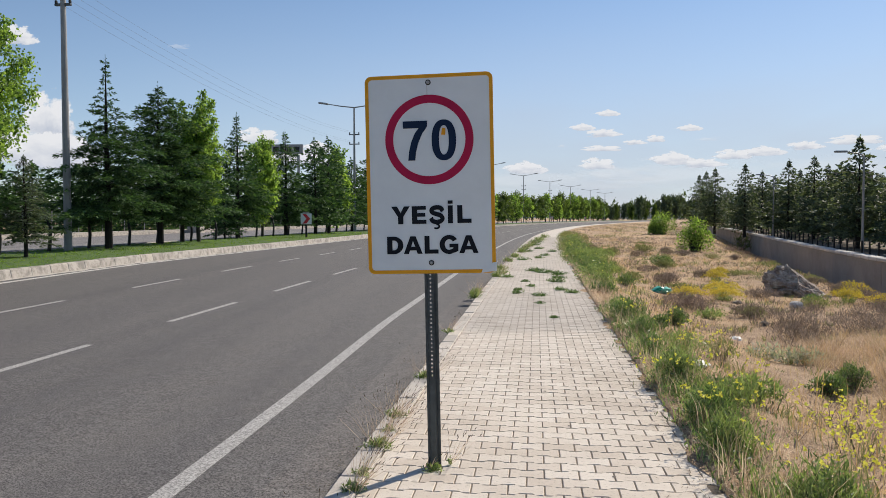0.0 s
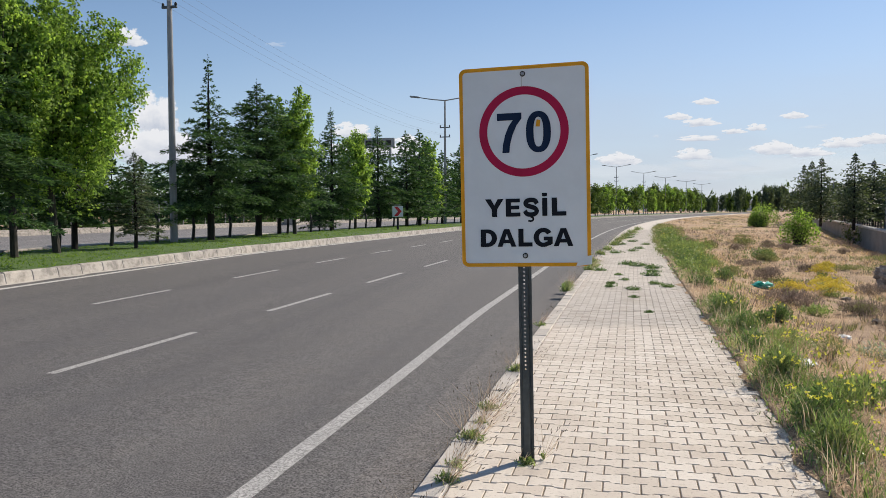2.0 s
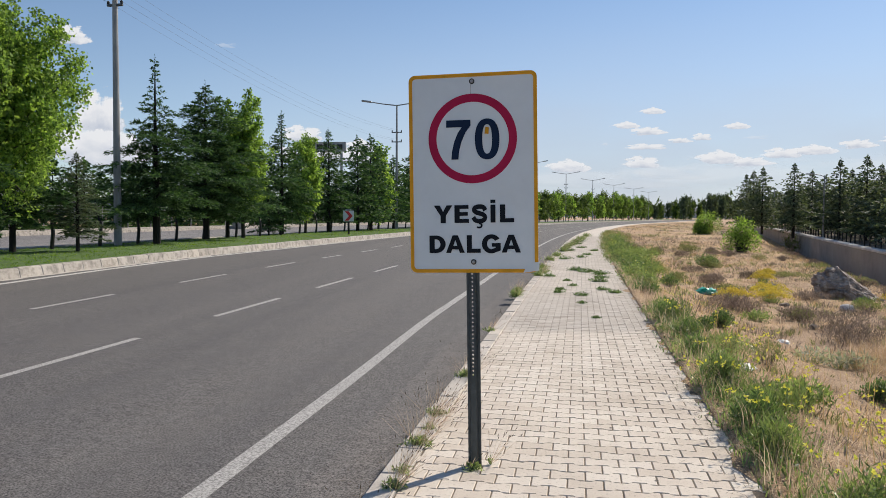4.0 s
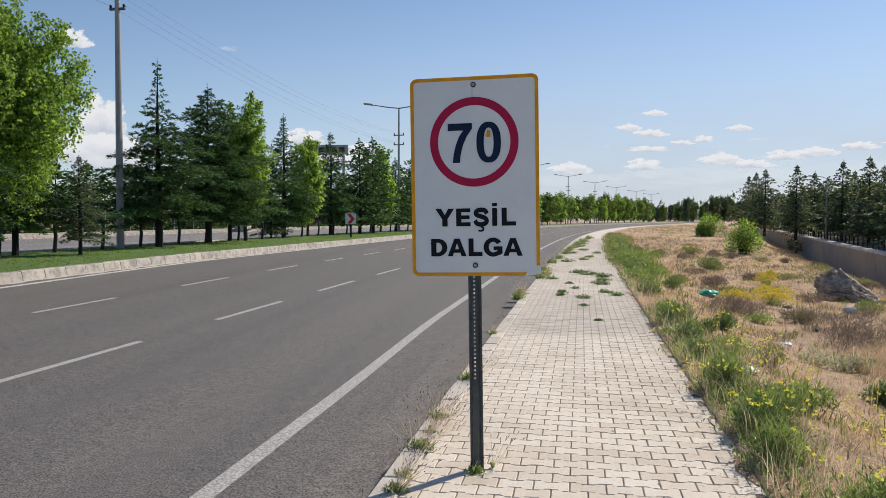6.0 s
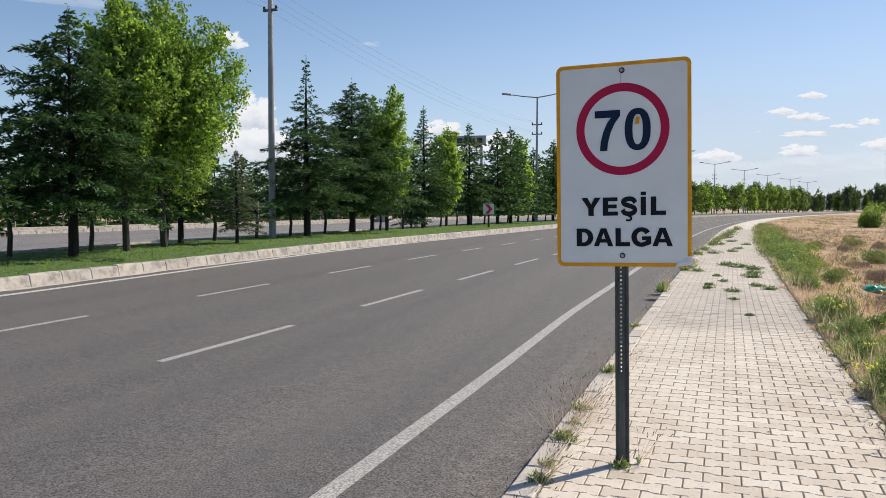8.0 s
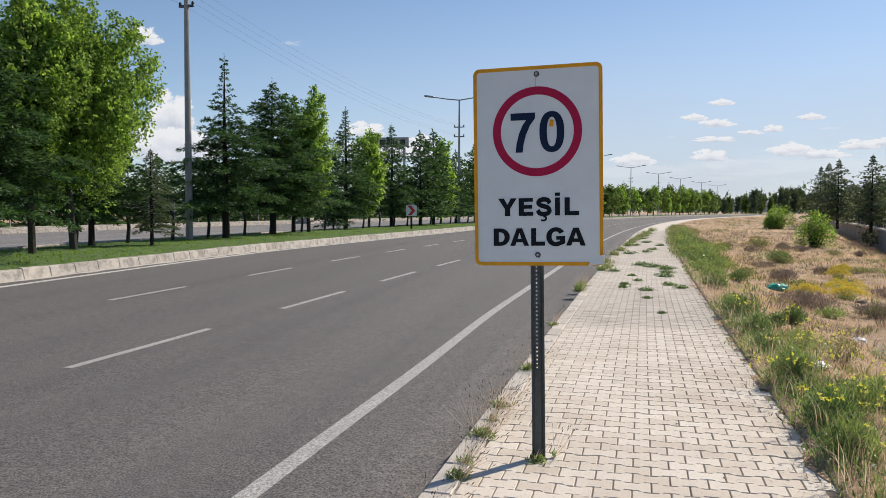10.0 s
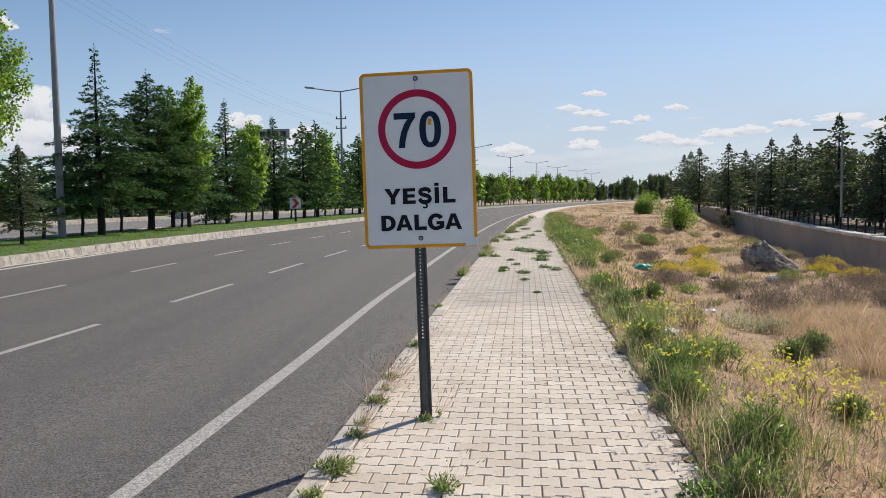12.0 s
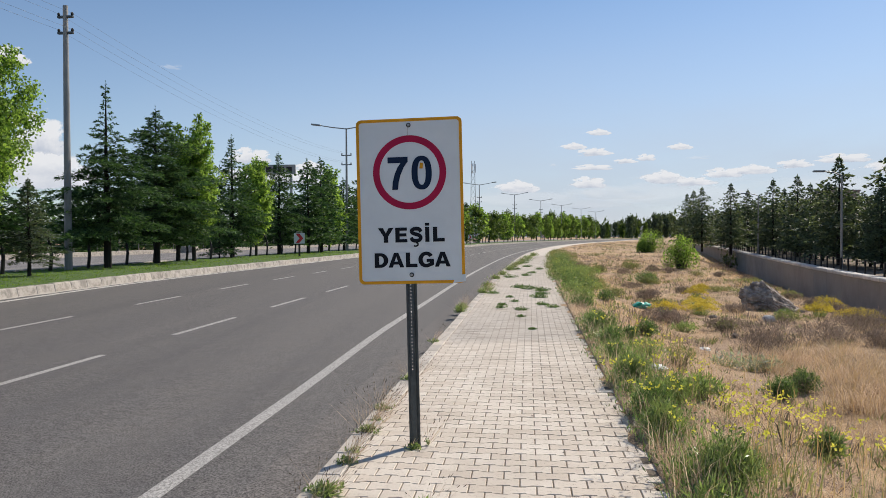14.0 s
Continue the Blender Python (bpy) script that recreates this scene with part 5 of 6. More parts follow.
def blades(x, y, z, per, height, spread, width, lean=0.5):
    """Thin bent blades: for each tuft, per blades of about that height."""
    n = len(x)
    i = np.repeat(np.arange(n), per)
    m = len(i)
    h = (np.asarray(height)[i] if np.ndim(height) else np.full(m, height)) * VR.uniform(0.45, 1.15, m)
    sp = np.asarray(spread)[i] if np.ndim(spread) else np.full(m, spread)
    a = VR.uniform(0, 2 * np.pi, m)
    r = sp * np.sqrt(VR.random(m))
    base = np.stack([x[i] + r * np.cos(a), y[i] + r * np.sin(a), z[i] - 0.02], -1)
    la = a + VR.normal(0, 0.9, m)
    ln = h * lean * VR.uniform(0.2, 1.2, m)
    tip = base + np.stack([ln * np.cos(la), ln * np.sin(la), h * VR.uniform(0.75, 1.0, m)], -1)
    mid = (base + tip) / 2 + np.stack([-0.15 * ln * np.cos(la), -0.15 * ln * np.sin(la), 0.12 * h], -1)
    wa = VR.uniform(0, 2 * np.pi, m)
    w = np.stack([np.cos(wa), np.sin(wa), np.zeros(m)], -1) * (width * VR.uniform(0.6, 1.4, m))[:, None]
    V = np.stack([base - w, base + w, mid + w * 0.7, tip, mid - w * 0.7], 1).reshape(-1, 3)
    q = np.arange(m)[:, None] * 5
    return V, np.stack([q + np.array([0, 1, 2]), q + np.array([0, 2, 4]), q + np.array([4, 2, 3])], 1).reshape(-1, 3)


def leaves(P, size, up=0.4, wide=0.25):
    n = len(P)
    ax = VR.normal(0, 0.6, (n, 3))
    ax[:, 2] += up
    ax = unit(ax) * (size * VR.uniform(0.6, 1.4, n))[:, None]
    w = unit(np.cross(ax, VR.normal(0, 1, (n, 3)))) * (size * wide * VR.uniform(0.7, 1.3, n))[:, None]
    return rhombi(P, ax, w)


def stuff(name, arr, material, label, category):
    return tagged(new(name, np_mesh(name, arr[0], arr[1], material)), label, category, kind="stuff")


def field_points(n, y0, y1, u0, u1, py=1.7, pu=1.2, keep=None):
    y = y0 + (y1 - y0) * VR.random(n) ** py
    u = u0 + (u1 - u0) * VR.random(n) ** pu
    x = edge(y) + WALK_1 + u
    ok = x < wall_x(y) - 0.25
    x, y = x[ok], y[ok]
    if keep is not None:
        v = np.array([noise.noise(Vector((a * keep[0], b * keep[0], keep[2]))) for a, b in zip(x, y)])
        s = v + VR.normal(0, 0.08, len(v)) > keep[1]
        x, y = x[s], y[s]
    return x, y, ground_z(x, y)


def build_field_cover():
    x, y, z = field_points(11000, 1.6, 60, 0.15, 18)
    stuff("dry_stubble", blades(x, y, z, 5, VR.uniform(0.015, 0.07, len(x)), 0.12, 0.0042, 2.2), DRY, "short flattened straw stubble covering the waste ground", "dry grass")
    x, y, z = field_points(5200, 2.0, 75, 0.5, 19, 1.5, 1.0, (0.75, 0.0, 3.0))
    stuff("dry_grass", blades(x, y, z, 10, VR.uniform(0.06, 0.26, len(x)), 0.11, 0.0034, 0.8), DRY, "tufts of bleached dry grass on the waste ground", "dry grass")
    x, y, z = field_points(5600, 3.0, 75, 1.5, 19, 1.5, 0.9, (0.45, 0.06, 9.0))
    stuff("russet_grass", blades(x, y, z, 11, VR.uniform(0.08, 0.32, len(x)), 0.13, 0.0035, 0.8), DRY_RED, "russet dry grass and seed heads in patches", "dry grass")
    x, y, z = field_points(6200, 3.0, 80, 0.8, 19, 1.4, 0.85, (0.7, 0.0, 15.0))
    stuff("dead_scrub", blades(x, y, z, 12, VR.uniform(0.08, 0.36, len(x)), 0.17, 0.006, 1.1), SCRUB, "grey-brown dead scrub stems in patches", "scrub")
    x, y, z = field_points(5600, 1.8, 60, 0.4, 14, 1.5, 1.2, (0.9, 0.13, 22.0))
    stuff("sparse_greenery", blades(x, y, z, 12, VR.uniform(0.05, 0.22, len(x)), 0.12, 0.0075, 0.8), SAGE, "sparse grey-green weeds among the dry grass", "weeds")
    for mat, nm, lab, seed, cut, top in ((DRY, "far_dry_grass", "pale dry grass covering the far waste ground", 31.0, -0.1, 0.22), (DRY_RED, "far_russet_grass", "russet dry grass on the far waste ground", 34.0, 0.05, 0.30),
                                         (SCRUB, "far_scrub", "brown scrub on the far waste ground", 37.0, 0.10, 0.42), (SAGE, "far_greenery", "grey-green weeds on the far waste ground", 41.0, 0.10, 0.36)):
        x, y, z = field_points(3600, 36, 230, 0.5, 40, 1.3, 1.0, (0.16, cut, seed))
        stuff(nm, blades(x, y, z, 8, VR.uniform(0.08, top, len(x)), 0.5, 0.02, 1.3), mat, lab, "dry grass")
    n = 34000
    y = 1.8 + 40 * VR.random(n) ** 2.3
    x = edge(y) + WALK_1 + 0.15 + 11 * VR.random(n) ** 1.2
    P = np.stack([x, y, ground_z(x, y) + 0.012], -1)
    ax = VR.normal(0, 1, (n, 3))
    ax[:, 2] = VR.normal(0.1, 0.25, n)
    ax = unit(ax) * VR.uniform(0.02, 0.12, n)[:, None]
    w = unit(np.cross(ax, np.array([0, 0, 1.0]))) * VR.uniform(0.002, 0.010, n)[:, None]
    stuff("ground_debris", rhombi(P[::2], ax[::2], w[::2]), SCRUB, "dead stems and clods strewn over the dry ground", "litter")
    stuff("straw_debris", rhombi(P[1::2], ax[1::2], w[1::2]), DRY_RED, "loose straw strewn over the dry ground", "litter")
    x, y, z = field_points(2600, 2.2, 17, 0.3, 7, 1.3, 1.0, (1.3, -0.1, 51.0))
    stuff("near_dry_herbs", blades(x, y, z, 7, VR.uniform(0.03, 0.16, len(x)), 0.09, 0.0026, 1.3), SCRUB, "low brown withered herbs on the near waste ground", "dry grass")
    x, y, z = field_points(1500, 2.2, 17, 0.3, 7, 1.3, 1.0, (1.6, 0.0, 57.0))
    stuff("near_straw", blades(x, y, z, 7, VR.uniform(0.05, 0.20, len(x)), 0.08, 0.0022, 1.0), DRY_RED, "low pinkish straw tufts on the near waste ground", "dry grass")
    x, y, z = field_points(260, 2.6, 9, 0.5, 5, 1.2, 1.0)
    stuff("straw_stalks", blades(x, y, z, 1, VR.uniform(0.5, 0.95, len(x)), 0.03, 0.0028, 0.25), DRY, "tall single straw-coloured stalks", "dry grass")
    # litter of twigs and chaff spilt over the pavement's edge
    n = 2600
    y = 1.8 + 16 * VR.random(n) ** 1.4
    d = WALK_1 + 0.05 - np.abs(VR.normal(0, 0.16, n))
    x = edge(y) + d
    P = np.stack([x, y, np.full(n, 0.004)], -1)
    ax = VR.normal(0, 1, (n, 3))
    ax[:, 2] = 0.03
    ax = unit(ax) * VR.uniform(0.02, 0.09, n)[:, None]
    w = unit(np.cross(ax, np.array([0, 0, 1.0]))) * 0.0025
    gy = 1.8 + 14 * VR.random(700) ** 1.3
    gd = WALK_0 - 0.03 - np.abs(VR.normal(0, 0.14, 700))
    gp = np.stack([edge(gy) + gd, gy, z_road(gd, gy) + 0.004], -1)
    ga = VR.normal(0, 1, (700, 3))
    ga[:, 2] = 0.05
    ga = unit(ga) * VR.uniform(0.01, 0.06, 700)[:, None]
    stuff("gutter_litter", rhombi(gp, ga, unit(np.cross(ga, np.array([0, 0, 1.0]))) * 0.003), BLACK_SEED, "dark twigs and seeds lying in the gutter", "litter")
    stuff("edge_litter", rhombi(P, ax, w), SCRUB, "dry stalks and chaff spilt over the pavement edge", "litter")


def build_roadside_weeds():
    """The continuous green fringe beside the pavement, with yellow flowers."""
    hearts = np.array([(2.6, 0.15), (3.3, 0.2), (4.3, 0.16), (5.0, 0.2), (5.7, 0.3), (6.4, 0.2), (7.3, 0.35), (8.3, 0.15), (9.3, 0.3), (9.9, 0.2), (10.9, 0.25), (12.2, 0.2)])
    k = VR.integers(0, len(hearts), 330)
    y = np.concatenate([hearts[k, 0] + VR.normal(0, 0.2, len(k)), 16 + 34 * VR.random(300)])
    u = np.concatenate([hearts[k, 1] + VR.normal(0, 0.13, len(k)), np.abs(VR.normal(0, 1, 300)) * 0.8])
    n = len(y)
    u = np.maximum(u, -0.08)
    x = edge(y) + WALK_1 + u
    z = ground_z(x, y)
    h = VR.uniform(0.07, 0.24, n)
    stuff("roadside_weeds", blades(x, y, z, 11, h, 0.10, 0.0042, 0.8), WEED, "green weeds in a broken fringe along the pavement", "weeds")
    i = np.repeat(np.arange(n), 12)
    P = np.stack([x[i] + VR.normal(0, 0.09, len(i)), y[i] + VR.normal(0, 0.09, len(i)), z[i] + h[i] * VR.uniform(0.05, 0.8, len(i))], -1)
    stuff("roadside_weed_leaves", leaves(P, np.full(len(P), 0.045), 0.7, 0.13), WEED_DARK, "narrow dark leaves among the roadside weeds", "weeds")
    # dry ticking grass and seed stalks that stand between the green clumps
    y = 1.8 + 16 * VR.random(520) ** 1.3
    x = edge(y) + WALK_1 + np.abs(VR.normal(0.05, 0.35, 520))
    stuff("fringe_stalks", blades(x, y, ground_z(x, y), 5, VR.uniform(0.12, 0.42, 520), 0.06, 0.0022, 0.6), DRY_RED, "thin dry stalks in the fringe of the pavement", "dry grass")
    # far overgrown stretch
    y = 26 + 60 * VR.random(800)
    x = edge(y) + WALK_1 - 0.15 + VR.random(800) ** 1.3 * 2.6
    z = ground_z(x, y)
    stuff("far_weeds", blades(x, y, z, 14, VR.uniform(0.08, 0.34, 800), 0.26, 0.009, 1.0), SAGE, "green weeds overgrowing the pavement further along", "weeds")
    # tall stalks that bear blossom
    hearts = np.array([(1.85, 2.9), (2.05, 2.75), (2.3, 3.05), (2.1, 3.4), (1.95, 4.3), (1.9, 3.7), (2.2, 3.1), (2.15, 5.0), (2.2, 5.9), (2.45, 6.7), (2.7, 6.0), (2.9, 5.2), (3.3, 5.6), (3.0, 4.4), (2.0, 4.7), (2.1, 6.2), (2.7, 3.6), (3.9, 6.0), (4.0, 4.9), (2.75, 8.6), (2.9, 9.4), (3.4, 9.0), (2.5, 10.2), (3.4, 3.4)])
    k = VR.integers(0, len(hearts), 125)
    n = len(k)
    x = hearts[k, 0] + VR.normal(0, 0.16, n)
    y = hearts[k, 1] + VR.normal(0, 0.24, n)
    z = ground_z(x, y)
    h = VR.uniform(0.26, 0.48, n) + 0.13 * (y < 4)
    stuff("blossom_stalks", blades(x, y, z, 4, h, 0.05, 0.0024, 0.4), SAGE, "thin grey-green flower stalks", "wild flowers")
    k = np.repeat(np.arange(n), 3)
    m = len(k)
    P = np.stack([x[k] + VR.normal(0, 0.035, m), y[k] + VR.normal(0, 0.035, m), z[k] + h[k] * 0.95 + VR.normal(0, 0.02, m)], -1)
    P = np.repeat(P, 5, 0) + VR.normal(0, 0.005, (m * 5, 3))
    m = len(P)
    stuff("yellow_blossoms", leaves(P, np.full(m, 0.019), 0.35, 0.42), BLOSSOM, "small bright yellow blossoms on the roadside weeds", "wild flowers")
    n = 600
    y = 3 + 42 * VR.random(n) ** 0.9
    x = edge(y) + WALK_1 + 0.2 + np.abs(VR.normal(0, 1, n)) * 0.8
    z = ground_z(x, y) + VR.uniform(0.12, 0.4, n)
    stuff("small_blossoms", leaves(np.stack([x, y, z], -1), 0.012 + 0.0004 * y, 0.6, 0.45), BLOSSOM, "tiny yellow flowers dotted through the weeds", "wild flowers")


def shrub(name, x, y, r, h, leaf, size, count, label, group, stem=SCRUB, z=None, up=0.5, wide=0.25, flat=False):
    """A mound of leaves on thin stems."""
    z = float(ground_z(x, y)) if z is None else z
    s = empty_thing(name, x, y, z, label, "shrub" if h > 0.2 else "weed", group)
    nb = max(14, count // 26)
    part("stem_mass", np_mesh("stem_mass", *blades(np.zeros(nb), np.zeros(nb), np.zeros(nb), 3, h * 0.95, r * 0.35, min(0.004 + 0.002 * h, 0.008), 0.9 * r / max(h, 0.05))), stem, s).data.materials.append(stem)
    a = VR.uniform(0, 2 * np.pi, count)
    q = VR.random(count) ** 0.5
    lump = 1 + 0.25 * np.sin(3 * a + VR.uniform(0, 6)) + 0.15 * np.sin(7 * a)
    rr = r * q * lump
    top = h * np.sqrt(np.clip(1 - 0.75 * q ** 2, 0.05, 1)) * (1 + 0.16 * np.sin(5 * a + 9 * q))
    zz = top * (VR.uniform(0.75, 1.05, count) if flat else VR.random(count) ** 0.6)
    P = np.stack([rr * np.cos(a), rr * np.sin(a), zz], -1)
    part("foliage", np_mesh("foliage", *leaves(P, np.full(count, size), up, wide), leaf), leaf, s)
    return s


def rosette(x, y, r, h, count, seeds, tall):
    """A plantain-like weed that grows from a joint beside the kerb, with dark seed heads."""
    s = empty_thing("kerb_weed", x, y, 0.0, "green weed growing from a pavement joint" if not seeds else "green weed with thin dark seed heads beside the kerb", "weed", "pavement weeds")
    count = count // 2
    a = VR.uniform(0, 2 * np.pi, count)
    el = VR.uniform(0.05, 1.2 if seeds else 0.75, count)
    ax = np.stack([np.cos(a) * np.cos(el) * r, np.sin(a) * np.cos(el) * r, np.sin(el) * h], -1) * VR.uniform(0.5, 1.1, count)[:, None]
    P = np.stack([VR.normal(0, r * 0.18, count), VR.normal(0, r * 0.3, count), np.zeros(count)], -1)
    w = unit(np.cross(ax, np.array([0, 0, 1.0]) + VR.normal(0, 0.3, (count, 3)))) * (0.03 * r + 0.0035)
    V0, F0 = rhombi(P, ax, w)
    k = count * 2
    b = VR.uniform(0, 2 * np.pi, k)
    q = r * 0.75 * np.sqrt(VR.random(k)) * (1 + 0.4 * np.sin(3 * b + VR.uniform(0, 6)))
    V2, F2 = leaves(np.stack([q * np.cos(b), q * np.sin(b), h * 0.75 * VR.random(k) * (1 - 0.6 * q / (r + 0.01))], -1), np.full(k, 0.018 + 0.12 * r), 0.35, 0.2)
    part("leaves", np_mesh("leaves", np.concatenate([V0, V2]), np.concatenate([F0, F2 + len(V0)]), WEED if seeds else WEED_DARK), WEED, s)
    if seeds:
        n = seeds
        b = VR.normal(0.3, 1.1, n)
        base = np.stack([VR.normal(0, r * 0.3, n), VR.normal(0, r * 0.4, n), np.zeros(n)], -1)
        tip = base + np.stack([np.cos(b) * tall * VR.uniform(0.2, 1.0, n), np.sin(b) * tall * VR.uniform(0.2, 1.0, n), tall * VR.uniform(0.35, 0.95, n)], -1)
        axs = tip - base
        w = unit(np.cross(axs, VR.normal(0, 1, (n, 3)))) * 0.0012
        V1, F1 = rhombi(base, axs, w)
        tagged(part("stalk_tuft", np_mesh("stalk_tuft", V1, F1, DRY_RED), DRY_RED, s), kind="stuff")
        hd = unit(axs) * VR.uniform(0.02, 0.04, n)[:, None]
        w2 = unit(np.cross(hd, VR.normal(0, 1, (n, 3)))) * 0.0026
        tagged(part("seed_head_tuft", np_mesh("seed_head_tuft", *rhombi(tip, hd, w2), BLACK_SEED), BLACK_SEED, s), kind="stuff")
    return s




def build_shrubs():
    g1 = "green field shrubs"
    for x, y, r, h, cnt, mat, sz in ((4.73, 9.15, 0.27, 0.28, 1500, WEED_DARK, 0.045), (5.31, 9.8, 0.27, 0.32, 1400, WEED_DARK, 0.045), (3.54, 12.15, 0.25, 0.28, 1200, WEED_DARK, 0.045), (2.95, 10.65, 0.16, 0.2, 600, WEED_DARK, 0.045),
                                     (5.54, 17.0, 0.4, 0.22, 700, WEED, 0.06), (3.68, 5.45, 0.19, 0.24, 900, WEED, 0.05), (2.76, 6.3, 0.28, 0.22, 900, WEED, 0.055), (4.6, 5.6, 0.2, 0.2, 500, WEED_DARK, 0.05),
                                     (9.5, 21.0, 0.35, 0.26, 500, WEED_DARK, 0.06), (4.1, 19.6, 0.3, 0.3, 500, WEED_DARK, 0.06), (4.5, 21.2, 0.35, 0.3, 600, SAGE, 0.06), (4.7, 26.5, 0.4, 0.3, 600, WEED_DARK, 0.07),
                                     (5.2, 33.0, 0.7, 0.45, 900, WEED, 0.09), (6.2, 37.0, 0.8, 0.5, 900, WEED, 0.10), (9.0, 36.5, 0.8, 0.55, 900, WEED_DARK, 0.09), (8.4, 47.0, 0.7, 0.45, 700, SAGE, 0.10), (11.5, 52.0, 0.8, 0.5, 800, SAGE, 0.10)):
        shrub("green_shrub", x, y, r * 0.76, h, mat, sz, cnt, "low rounded green shrub on the dry ground", g1, SCRUB, None, 0.6, 0.17)
    # the clumps of weeds at the pavement edge
    big = "large dense green weed clump with yellow flowers at the pavement edge"
    small = "narrow-leaved green weed clump at the pavement edge"
    for x, y, r, h, cnt, mat, lab in ((1.98, 3.05, 0.22, 0.34, 1100, WEED, big), (2.02, 3.1, 0.17, 0.27, 500, WEED_DARK, big), (1.74, 2.5, 0.13, 0.2, 350, WEED, small), (1.90, 4.35, 0.15, 0.24, 700, WEED, small), (1.98, 5.0, 0.17, 0.26, 900, WEED_DARK, small),
                                      (2.3, 5.6, 0.24, 0.26, 1200, WEED, small), (2.12, 6.45, 0.2, 0.34, 1000, WEED, small), (2.14, 6.5, 0.15, 0.26, 400, WEED_DARK, small), (2.25, 8.1, 0.13, 0.2, 500, WEED_DARK, small), (2.45, 9.4, 0.2, 0.24, 800, WEED_DARK, small), (2.75, 8.7, 0.26, 0.24, 800, WEED, small),
                                      (2.52, 11.0, 0.27, 0.32, 1500, WEED_DARK, small), (2.6, 12.2, 0.2, 0.2, 500, WEED, small)):
        shrub("weed_clump", x, y, r, h, mat, 0.062, cnt, lab, "weed clumps", SAGE, None, 0.85, 0.075)
    shrub("weed_clump", 1.5, 2.4, 0.13, 0.08, WEED_DARK, 0.05, 160, "small flat weed on the pavement blocks", "weed clumps", SAGE, 0.0, 0.5, 0.2)
    for y, u, r, h in ((15.4, 0.3, 0.3, 0.26), (17.6, 0.45, 0.36, 0.3), (19.3, 0.3, 0.5, 0.4), (21.6, 0.5, 0.55, 0.42), (23.0, 1.0, 0.5, 0.4),
                       (24.0, 0.4, 0.6, 0.5), (26.5, 0.8, 0.65, 0.5), (28.0, 0.3, 0.6, 0.5), (29.5, 0.5, 0.65, 0.5), (31.2, 0.9, 0.7, 0.5), (33.0, 0.5, 0.7, 0.5), (35.0, 1.1, 0.7, 0.5), (37.0, 0.5, 0.75, 0.55), (39.5, 0.6, 0.75, 0.5), (42.0, 0.8, 0.8, 0.55), (48.0, 0.6, 0.9, 0.6), (55.0, 0.8, 0.9, 0.6)):
        shrub("weed_clump", float(edge(y)) + WALK_1 + u, y, r * 0.8, h * 0.8, WEED if int(y) % 3 else WEED_DARK, 0.05 + 0.0008 * y, 600, "leafy green weed clump along the pavement edge", "weed clumps", SAGE, None, 0.7, 0.2)
    for x, y, r, h in ((6.2, 21.4, 0.45, 0.34), (7.1, 21.0, 0.5, 0.36), (7.5, 22.6, 0.55, 0.4), (10.9, 21.9, 0.45, 0.4), (12.2, 24.4, 0.5, 0.45), (13.4, 24.4, 0.55, 0.45), (14.2, 24.0, 0.5, 0.4), (11.4, 21.0, 0.4, 0.35), (9.0, 28.0, 0.4, 0.35), (10.2, 31.5, 0.35, 0.3)):
        shrub("yellow_shrub", x, y, r, h, MUSTARD, 0.034, 1300, "rounded shrub covered in mustard-yellow umbels", "yellow shrubs", WEED, None, 0.2, 0.5, True)
    br = random.Random(19)
    spots = [(5.62, 18.4, 0.45, 0.34), (7.9, 15.2, 0.7, 0.42), (8.8, 16.0, 0.8, 0.45), (10.4, 18.2, 0.9, 0.5), (6.6, 17.4, 0.5, 0.3), (11.5, 20.5, 0.8, 0.45), (6.4, 14.2, 0.5, 0.32)]
    while len(spots) < 34:
        y = br.uniform(14, 62)
        u = br.uniform(1.6, 15)
        x = float(edge(y)) + WALK_1 + u
        if x < float(wall_x(y)) - 1.5:
            spots.append((x, y, br.uniform(0.3, 0.75), br.uniform(0.2, 0.42)))
    for x, y, r, h in spots:
        shrub("grey_scrub_bush", x, y, r, h, SCRUB, 0.10, 900, "dead grey-brown twiggy scrub bush", "dead bushes", SCRUB, None, 0.8, 0.06)
    for k in range(22):
        y = br.uniform(16, 70)
        x = float(edge(y)) + WALK_1 + br.uniform(1.5, 12)
        shrub("sage_bush", x, y, br.uniform(0.25, 0.6), br.uniform(0.18, 0.36), SAGE, 0.07, 600, "low grey-green herb bush on the dry ground", "grey-green bushes", SCRUB, None, 0.7, 0.14)
    shrub("sage_bush", 3.27, 8.95, 0.24, 0.3, SAGE, 0.055, 600, "low grey-green herb bush on the dry ground", "grey-green bushes", SCRUB, None, 0.9, 0.1)
    for dx, dy in ((0, 0), (-0.35, 0.1), (0.3, 0.15)):
        shrub("silver_thistle", 5.12 + dx, 11.5 + dy, 0.3, 0.22, SILVER, 0.085, 170, "silvery grey-leaved spiny plant", "silver plants", SAGE, None, 0.5, 0.17)
    for x, y, r, h in ((5.6, 8.6, 0.4, 0.5), (6.2, 9.4, 0.5, 0.6), (6.1, 10.4, 0.5, 0.55), (6.9, 10.4, 0.5, 0.6), (7.2, 12.2, 0.6, 0.55), (5.75, 11.6, 0.4, 0.34), (6.3, 12.7, 0.5, 0.36), (7.4, 13.6, 0.6, 0.4)):
        s = empty_thing("tall_dry_grass", x, y, float(ground_z(x, y)), "tall tangled tussock of bleached pinkish dry grass", "dry grass", "dry tussocks")
        n = 20
        a = VR.uniform(0, 6.28, n)
        q = r * np.sqrt(VR.random(n))
        part("blades", np_mesh("blades", *blades(q * np.cos(a), q * np.sin(a), np.zeros(n), 24, h * 0.95, 0.22, 0.0024, 1.5), DRY_RED), DRY_RED, s)
